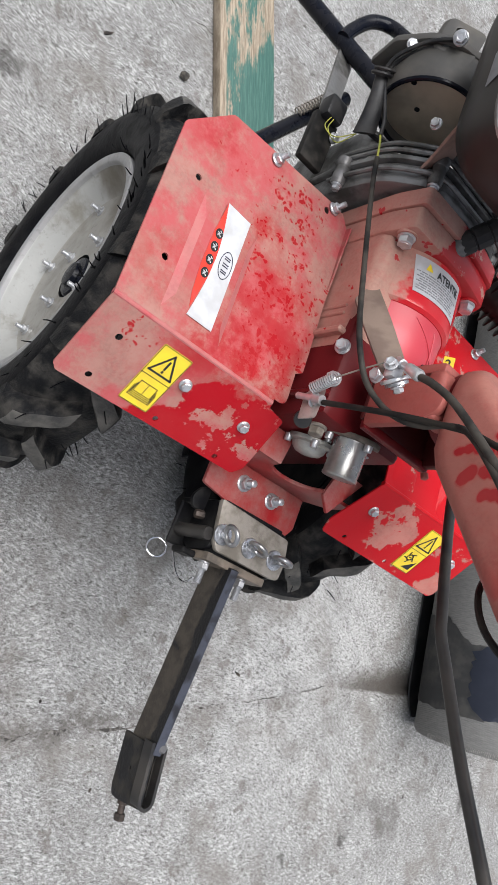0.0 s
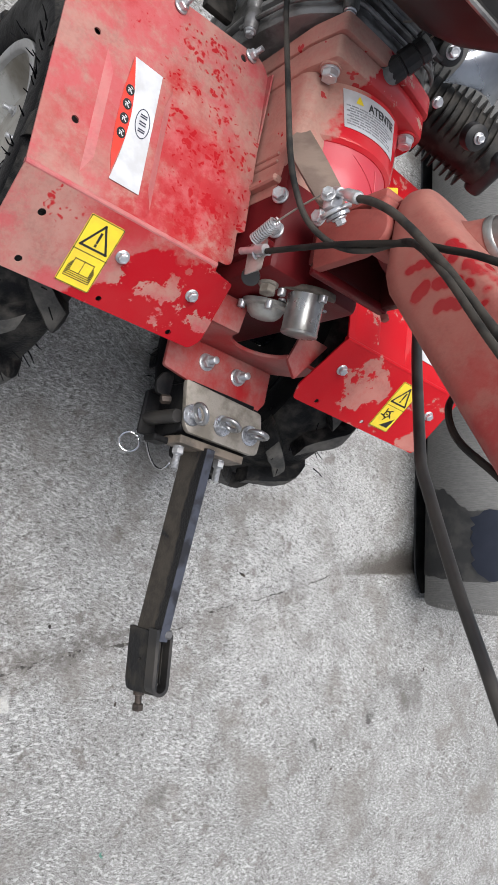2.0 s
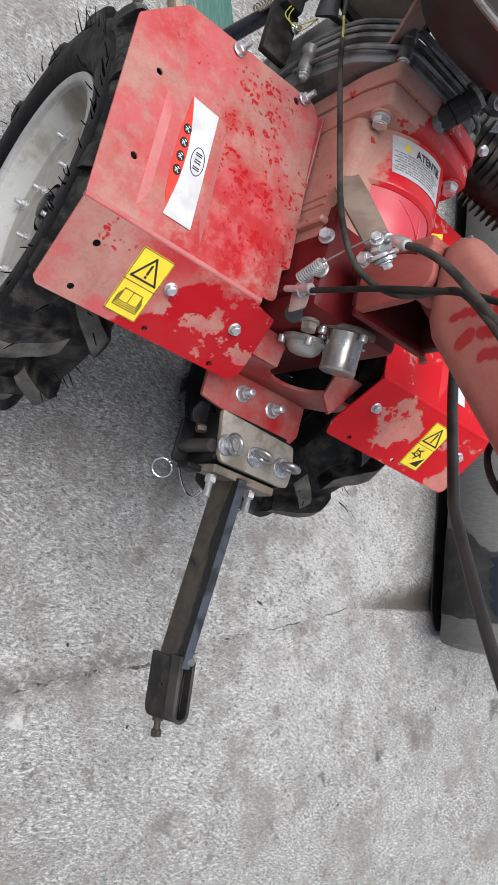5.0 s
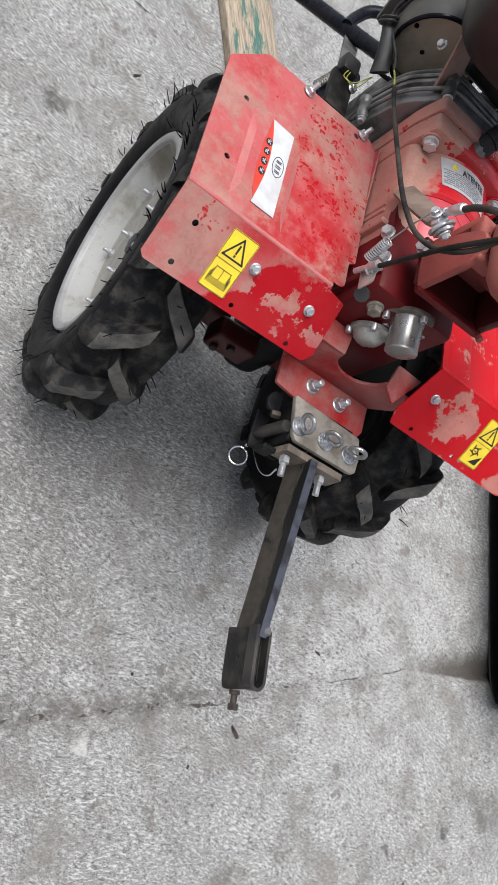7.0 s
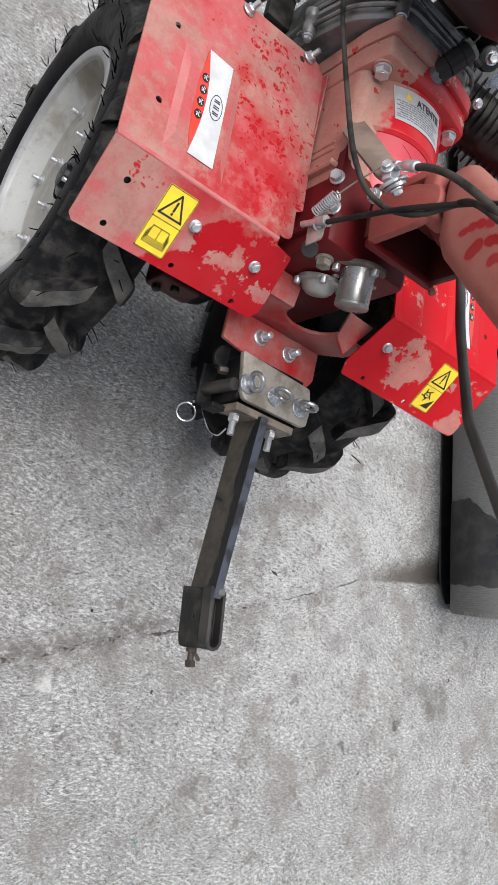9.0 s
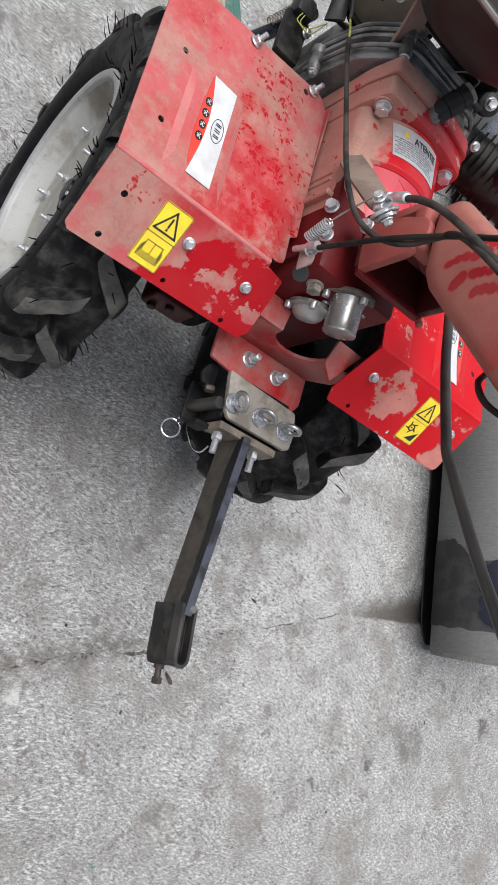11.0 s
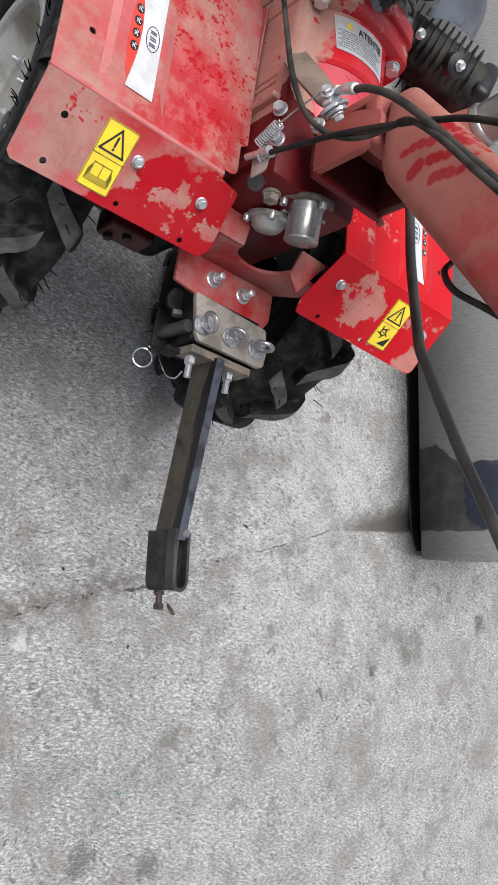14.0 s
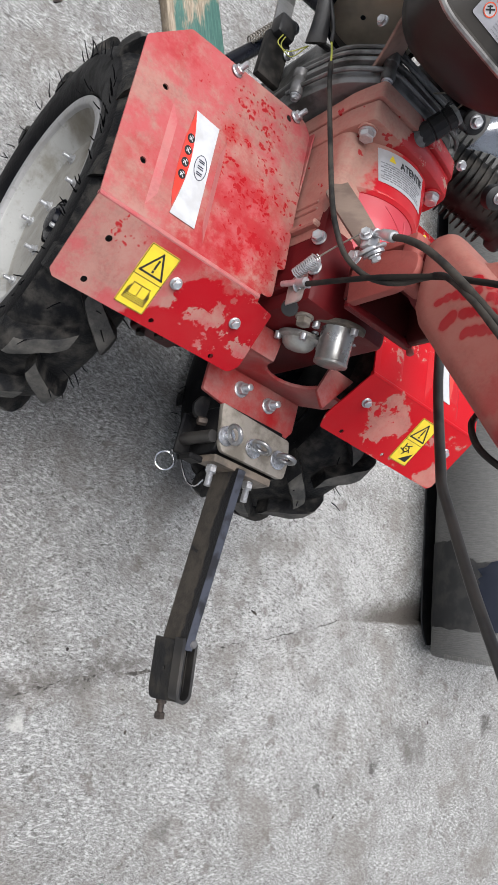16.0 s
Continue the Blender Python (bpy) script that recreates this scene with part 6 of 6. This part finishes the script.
    cap = part("oil_filler_cap", lathe([(0.0135, 0.0), (0.0145, 0.002), (0.0145, 0.016), (0.0130, 0.0165), (0.0130, 0.018), (0.0150, 0.019), (0.0150, 0.036), (0.0132, 0.0365), (0.0132, 0.038), (0.0145, 0.039), (0.0145, 0.048), (0.012, 0.050)], 10, place((0.004, 0.304, 0.738), ax)), M_PLASTIC, eng, "black ribbed oil filler cap")
    part("cap_end", hexprism(0.024, 0.006, 0.0), M_GREYKNOB, cap, "dusty grey hexagonal cap end", m=place(Vector((0.004, 0.304, 0.738)) + ax * 0.0495, ax, 12))
    part("filler_boss", lathe([(0.0145, -0.02), (0.0140, 0.003)], 20, place((0.004, 0.304, 0.738), ax)), M_ALU, HOUSING)
    # tank support strut
    sa, sb = Vector((-0.46, 0.02, 0.88)).normalized(), Vector((0.62, 0.72, 0.30)).normalized()
    sn = sa.cross(sb).normalized()
    so = Vector((-0.058, 0.372, 0.708))
    strut = part("tank_strut", plate(rounded([(0.0, -0.030), (0.0, 0.026), (0.05, 0.020), (0.125, 0.026), (0.125, -0.018), (0.05, -0.020)], [0.004, 0.004, 0.02, 0.004, 0.004, 0.02], 3), (), 0.004, lambda u, v, w: so + sa * u + sb * v + sn * w, 0.0006), M_STRUT, eng, "brown dusty tank strut")
    bolt(strut, ME_BOLT_S, (-0.108, 0.388, 0.752), (-0.9, -0.3, 0.3))
    return eng


ENGINE = engine()


def tank():
    secs = []
    x0, x1, y0, y1 = -0.184, 0.036, 0.245, 0.537
    for z, ins, r in ((0.815, 0.060, 0.05), (0.822, 0.040, 0.05), (0.845, 0.024, 0.05), (0.880, 0.010, 0.045), (0.906, 0.004, 0.04), (0.907, -0.004, 0.042), (0.9115, -0.005, 0.042), (0.9120, 0.002, 0.038), (0.9195, 0.008, 0.036), (0.9470, 0.030, 0.03), (0.9535, 0.042, 0.025), (0.9560, 0.065, 0.02)):
        secs.append([Vector((u, v, z)) for u, v in rounded([(x0 + ins, y0 + ins), (x1 - ins, y0 + ins), (x1 - ins, y1 - ins), (x0 + ins, y1 - ins)], r, 7)])
    tk = part("fuel_tank", loft(secs), M_TANK, TRACTOR, "dark grey steel fuel tank with pale rim and caution label", smooth=40)
    rim = rounded([(x0 - 0.004, y0 - 0.004), (x1 + 0.004, y0 - 0.004), (x1 + 0.004, y1 + 0.004), (x0 - 0.004, y1 + 0.004)], 0.042, 7)
    bm = tube([(u, v, 0.9095) for u, v in rim] + [(rim[0][0], rim[0][1], 0.9095)], 0.0034, 8, 0)
    part("tank_rim", bm, M_RIMEDGE, tk, "pale worn seam rim")
    # the label lies on the sloping rear shoulder
    fl = lambda u, v, w: Vector((-0.144 + (u + 0.166) * 0.68, 0.2539 + (v - 0.258) * 0.35 - w * 0.78, 0.9210 + (v - 0.258) * 0.437 + w * 0.62))
    lab = rounded([(-0.166, 0.258), (-0.006, 0.258), (-0.006, 0.312), (-0.166, 0.312)], 0.004, 3)
    label_plate("tank_label", lab, fl, M_LGREY, tk, 0.0006, "grey caution label with red heading")
    label_plate("label_band", [(-0.146, 0.296), (-0.006, 0.296), (-0.006, 0.3115), (-0.158, 0.3115)], fl, M_LRED2, tk, 0.0009)
    w = text_mesh("PERICOL", 0.0135)
    for v in w.verts:
        v.co = fl(-0.112 + v.co.x * 1.1, 0.2992 + v.co.y, 0.0013)
    part("label_words", w, M_WHITE, tk)
    rnd = random.Random(8)
    for k in range(6):
        yy = 0.2905 - 0.0055 * k
        part("label_line", strokes(fl, 0.0009, [(-0.124, yy, -0.040 + rnd.uniform(-0.02, 0.028), yy)], 0.0020), M_INK_SOFT, tk)
    disc = [(-0.146 + 0.0105 * math.cos(t), 0.280 + 0.0105 * math.sin(t)) for t in [2 * math.pi * i / 20 for i in range(20)]]
    label_plate("label_disc", disc, fl, M_WHITE, tk, 0.0009)
    segs = [(-0.146 + 0.0105 * math.cos(2 * math.pi * i / 16), 0.280 + 0.0105 * math.sin(2 * math.pi * i / 16), -0.146 + 0.0105 * math.cos(2 * math.pi * (i + 1) / 16), 0.280 + 0.0105 * math.sin(2 * math.pi * (i + 1) / 16)) for i in range(16)]
    part("label_print", strokes(fl, 0.0012, segs, 0.0016), M_LRED2, tk)
    part("label_print", strokes(fl, 0.0012, [(-0.151, 0.276, -0.141, 0.285), (-0.150, 0.284, -0.143, 0.277), (-0.152, 0.281, -0.147, 0.286)], 0.0024), M_INK, tk)
    # side mark on the left flank
    part("side_mark", plate(rounded([(0.0, 0.0), (0.045, 0.0), (0.052, 0.022), (0.007, 0.022)], 0.002, 2), (), 0.0005, lambda u, v, w: Vector((-0.1787 + (0.893 - (0.872 + v)) * 0.28, 0.322 + u, 0.872 + v)), 0), M_LGREY, tk)
    return tk


tank()


def guards():
    g = part("front_guard", tube([(-0.196, 0.758, 0.413), (-0.114, 0.662, 0.493), (-0.052, 0.592, 0.553)], 0.0135, 18, 4), M_BLACK, TRACTOR, "glossy black tubular front guard")
    part("guard_hoop", tube([(-0.118, 0.655, 0.503), (-0.108, 0.682, 0.506), (-0.088, 0.712, 0.515), (-0.058, 0.720, 0.530), (-0.036, 0.680, 0.568), (-0.030, 0.640, 0.600)], 0.0105, 14, 6), M_BLACK, g)
    st = plate(rounded([(-0.112, 0.648), (-0.080, 0.656), (-0.100, 0.500), (-0.104, 0.410), (-0.134, 0.410), (-0.128, 0.500)], 0.004, 3), (), 0.005, lambda u, v, w: Vector((u, v, 0.496 + (0.652 - v) * 0.27 + w)), 0.0008)
    part("guard_strap", st, M_ALU, g, "flat dusty grey steel strap")
    part("lower_rail", tube([(-0.20, 0.37, 0.49), (-0.14, 0.470, 0.485), (-0.060, 0.600, 0.48)], 0.011, 14, 5), M_BLACK, g)
    a, b = Vector((-0.135, 0.50, 0.492)), Vector((-0.108, 0.545, 0.515))
    ax = (b - a).normalized()
    e1 = ax.cross(Vector((0, 0, 1))).normalized()
    e2 = ax.cross(e1)
    pts = [a + (b - a) * (k / 96) + (e1 * math.cos(2 * math.pi * k / 8) + e2 * math.sin(2 * math.pi * k / 8)) * 0.006 for k in range(97)]
    part("rail_spring", tube(pts, 0.0012, 6, 0), M_STEEL, g)
    # floating red strips stand in for an unidentified red object further ahead
    for x0, x1 in ((0.0, 0.035), (0.075, 0.085)):
        part("red_strip", box((0.034, 0.20, 0.012), (0, 0, 0), 0.004, 2, Matrix.Translation((x0 + 0.088, 1.105 + 1.2 * x0, 0.49)) @ Matrix.Rotation(radians(-14 if x0 < 0.05 else 12), 4, "Z")), M_RED_CLEAN, g, "red strip standing in for an unidentified red object ahead")


guards()

# ---- plank and roll ----


def plank():
    bm = box((0.149, 0.64, 0.028), (0, 0, 0.014), 0.003, 2)
    m, nt, b = nodes_of("weathered_green_paint_on_wood", 0.7)
    co = coords(nt, True)
    n = noise_tex(nt, co, 9, 6, 0.7, stretch=(3.0, 0.6, 1.0))
    g = noise_tex(nt, co, 40, 5, 0.7, stretch=(6.0, 0.4, 1.0))
    green = mix(nt, ramp(nt, g, 0.4, 0.7), (0.028, 0.088, 0.072), (0.06, 0.14, 0.115))
    wood = mix(nt, ramp(nt, g, 0.35, 0.65), (0.33, 0.27, 0.20), (0.17, 0.13, 0.09))
    # bare along one edge and towards the far end
    sx = nt.nodes.new("ShaderNodeSeparateXYZ")
    nt.links.new(co, sx.inputs[0])
    edge = ramp(nt, arith(nt, "ADD", sx.outputs[0], arith(nt, "MULTIPLY", n, 0.02)), -0.052, -0.046)
    far = ramp(nt, arith(nt, "ADD", sx.outputs[1], arith(nt, "MULTIPLY", n, 0.5)), 0.12, 0.42, 0.07, -0.10)
    far = arith(nt, "ADD", far, ramp(nt, sx.outputs[1], -0.30, -0.18, 0.16, 0.0))
    paint = ramp(nt, arith(nt, "ADD", n, far), 0.425, 0.49)
    paint = arith(nt, "MULTIPLY", paint, edge)
    nt.links.new(mix(nt, paint, wood, green), b.inputs["Base Color"])
    bump(nt, b, g, 0.002, 0.7)
    ob = part("wooden_plank", bm, m, None, m=Matrix.Translation((-0.030, 0.9405, 0.0)) @ Matrix.Rotation(radians(26.1), 4, "Z"))
    tagged(ob, "weathered wooden plank with worn green paint lying on concrete", "plank")


plank()


BAND = (0.078, 0.245, 170.0)


def roll():
    rt = root("fabric_roll", (1.1, 0.7, 0), "thick grey fabric roll with navy band lying on concrete", "fabric roll")
    m, nt, b = nodes_of("grey_woven_backing", 0.85)
    co = coords(nt)
    wv = nt.nodes.new("ShaderNodeTexWave")
    wv.inputs["Scale"].default_value = 75.0
    wv.inputs["Distortion"].default_value = 1.5
    wv.bands_direction = "Y"
    nt.links.new(co, wv.inputs["Vector"])
    n = noise_tex(nt, co, 150, 6, 0.75, stretch=(0.35, 2.0, 0.35))
    c = mix(nt, ramp(nt, n, 0.3, 0.7), (0.115, 0.114, 0.110), (0.165, 0.162, 0.155))
    c = mix(nt, ramp(nt, wv.outputs["Fac"], 0.2, 0.8, 0.0, 0.06), c, (0.30, 0.29, 0.28))
    nt.links.new(c, b.inputs["Base Color"])
    bump(nt, b, arith(nt, "ADD", wv.outputs["Fac"], n), 0.0008, 0.4)
    R = 0.20
    ax = Vector((-0.20, 1.0, 0)).normalized()
    side = ax.cross(Vector((0, 0, 1)))
    o = Vector((1.25, -0.17, R))
    mat = place(o, ax)
    prof = [(0.02, 0.004), (0.05, 0.0), (0.055, 0.005), (0.09, 0.0), (0.095, 0.005), (0.13, 0.0), (0.135, 0.005), (0.165, 0.0), (0.17, 0.004), (R - 0.004, 0.0), (R, 0.006), (R, 1.9), (R - 0.01, 1.91)]
    part("roll_body", lathe(prof, 96, mat), m, rt, "grey woven roll with coiled end")

    def on_roll(s, deg, lift):
        a = radians(deg)
        return o + ax * s + (side * math.cos(a) + Vector((0, 0, 1)) * math.sin(a)) * (R + lift)

    # navy outer layer with torn edges over part of the length
    bm = bmesh.new()
    rows = []
    for i in range(41):
        deg = BAND[2] - (BAND[2] - 20.0) * i / 40
        tear = noise.noise((deg * 0.11, 2.0, 0.0)) * 0.012 + noise.noise((deg * 0.6, 5.0, 0.0)) * 0.004
        tear2 = noise.noise((deg * 0.13, 8.0, 0.0)) * 0.008
        s0, s1 = BAND[0] + tear2 + 0.03 * math.exp(-i / 1.5), BAND[1] + tear - 0.02 * math.exp(-i / 2.0)
        rows.append([bm.verts.new(on_roll(s0 + (s1 - s0) * k / 14, deg + (5.0 * noise.noise((k * 0.9, 3.3, 0.0)) if i == 0 else 0.0), 0.0035)) for k in range(15)])
    for p, q in zip(rows, rows[1:]):
        for k in range(14):
            bm.faces.new((p[k], p[k + 1], q[k + 1], q[k]))
    bmesh.ops.solidify(bm, geom=bm.faces, thickness=0.002)
    part("navy_band", bm, M_NAVY, rt, "smooth navy fabric layer with torn edge", smooth=60)
    # charcoal-coloured layer further down the side, with a torn corner
    bm = bmesh.new()
    rows = []
    for i in range(31):
        deg = 158.0 + 91.0 * i / 30
        tear = noise.noise((deg * 0.13, 4.0, 0.0)) * 0.010 + noise.noise((deg * 0.5, 7.0, 0.0)) * 0.004
        s0 = BAND[0] - 0.004 + noise.noise((deg * 0.1, 1.0, 0.0)) * 0.006
        s1 = BAND[1] - 0.006 + tear + 0.05 * min(1.0, max(0.0, (i - 5) / 7))
        rows.append([bm.verts.new(on_roll(s0 + (s1 - s0) * k / 6, deg, 0.0018)) for k in range(7)])
    for p, q in zip(rows, rows[1:]):
        for k in range(6):
            bm.faces.new((p[k], p[k + 1], q[k + 1], q[k]))
    bmesh.ops.solidify(bm, geom=bm.faces, thickness=0.0015)
    part("charcoal_layer", bm, M_CHARCOAL, rt, "charcoal-coloured layer on the roll's side", smooth=60)
    # black strip under the roll, added for its contact shade on the floor
    bm = bmesh.new()
    rows = []
    for i in range(61):
        s = 0.02 + 1.86 * i / 60
        w = 0.120 + noise.noise((s * 9.0, 3.0, 0.0)) * 0.004 - 0.03 * math.exp(-i / 1.2)
        base = Vector((o.x, o.y, 0.0)) + ax * s
        rows.append([bm.verts.new(base - side * d + Vector((0, 0, h))) for d, h in ((w, 0.001), (w - 0.002, 0.004), (0.06, 0.004), (0.0, 0.003), (0.0, 0.001))])
    for p, q in zip(rows, rows[1:]):
        for k in range(5):
            bm.faces.new((p[k], p[(k + 1) % 5], q[(k + 1) % 5], q[k]))
    bm.faces.new(rows[0][::-1])
    bm.faces.new(rows[-1])
    part("roll_shade_strip", bm, M_PLASTIC, rt, "black strip added as contact shade under the roll", smooth=40)
    # overlocked stitching round the near end
    rnd = random.Random(4)
    bm = bmesh.new()
    for i in range(150):
        deg = 20 + 1.2 * i + rnd.uniform(-0.2, 0.2)
        join(bm, tube([on_roll(0.012, deg, 0.0006), on_roll(0.006 + rnd.uniform(-0.002, 0.002), deg + 0.3, 0.0022), on_roll(-0.001, deg + 0.5, 0.0)], 0.0005, 4, 2))
    tagged(part("edge_stitching", bm, M_THREAD, rt, "pale overlock thread along the cut edge"), kind="stuff")


roll()


# ---- small litter ----


def chip(loc, size, seed, mat, label):
    rnd = random.Random(seed)
    bm = bmesh.new()
    bmesh.ops.create_icosphere(bm, subdivisions=2, radius=1.0)
    for v in bm.verts:
        v.co *= 1.0 + 0.6 * noise.noise(v.co * 2.1 + Vector((seed * 3.7, 0, 0)))
        v.co = Vector((v.co.x * size[0], v.co.y * size[1], v.co.z * size[2]))
    ob = part("debris_chip", bm, mat, None, smooth=30, m=Matrix.Translation((loc[0], loc[1], size[2] * 0.7)) @ Matrix.Rotation(rnd.uniform(0, 6.28), 4, "Z"))
    return tagged(ob, label, "debris", "litter on the floor")


for i, (x, y, a, c, h) in enumerate([(-0.304, 0.767, 0.012, 0.0035, 0.002), (0.545, -0.231, 0.010, 0.003, 0.0016), (0.13, -0.40, 0.004, 0.003, 0.002), (0.30, -0.52, 0.004, 0.0025, 0.0016), (0.92, -0.62, 0.004, 0.0025, 0.002), (1.22, -0.36, 0.005, 0.002, 0.0015)]):
    chip((x, y), (a, c, h), i + 1, M_RUST, "small dark brown chip of dirt on concrete")
for x, y, r, k in ((-0.136, 0.820, 0.011, 32), (-0.442, 0.248, 0.008, 33)):
    chip((x, y), (r, r * 0.85, r * 0.6), k, M_MUD, "dried dark mud clod on concrete")
chip((0.384, -0.438), (0.015, 0.0045, 0.002), 41, M_RUST, "dark brown flake of rust on concrete")
rnd = random.Random(21)
bm = bmesh.new()
for i in range(700):
    x, y = rnd.uniform(-0.6, 1.7), rnd.uniform(-1.0, 1.2)
    if i < 240:
        k = rnd.random()
        x, y = 0.03 + k * 1.1 + rnd.gauss(0, 0.02), -0.50 + k * 0.38 + rnd.gauss(0, 0.03)
    r = rnd.uniform(0.0006, 0.0016)
    g = bmesh.new()
    bmesh.ops.create_icosphere(g, subdivisions=1, radius=r)
    for v in g.verts:
        v.co.z *= 0.6
        v.co.x *= rnd.uniform(0.8, 1.4)
    join(bm, g, Matrix.Translation((x, y, r * 0.5)))
tagged(part("floor_grit", bm, M_GRIT), "scattered dark grit on the concrete floor", "grit", kind="stuff")
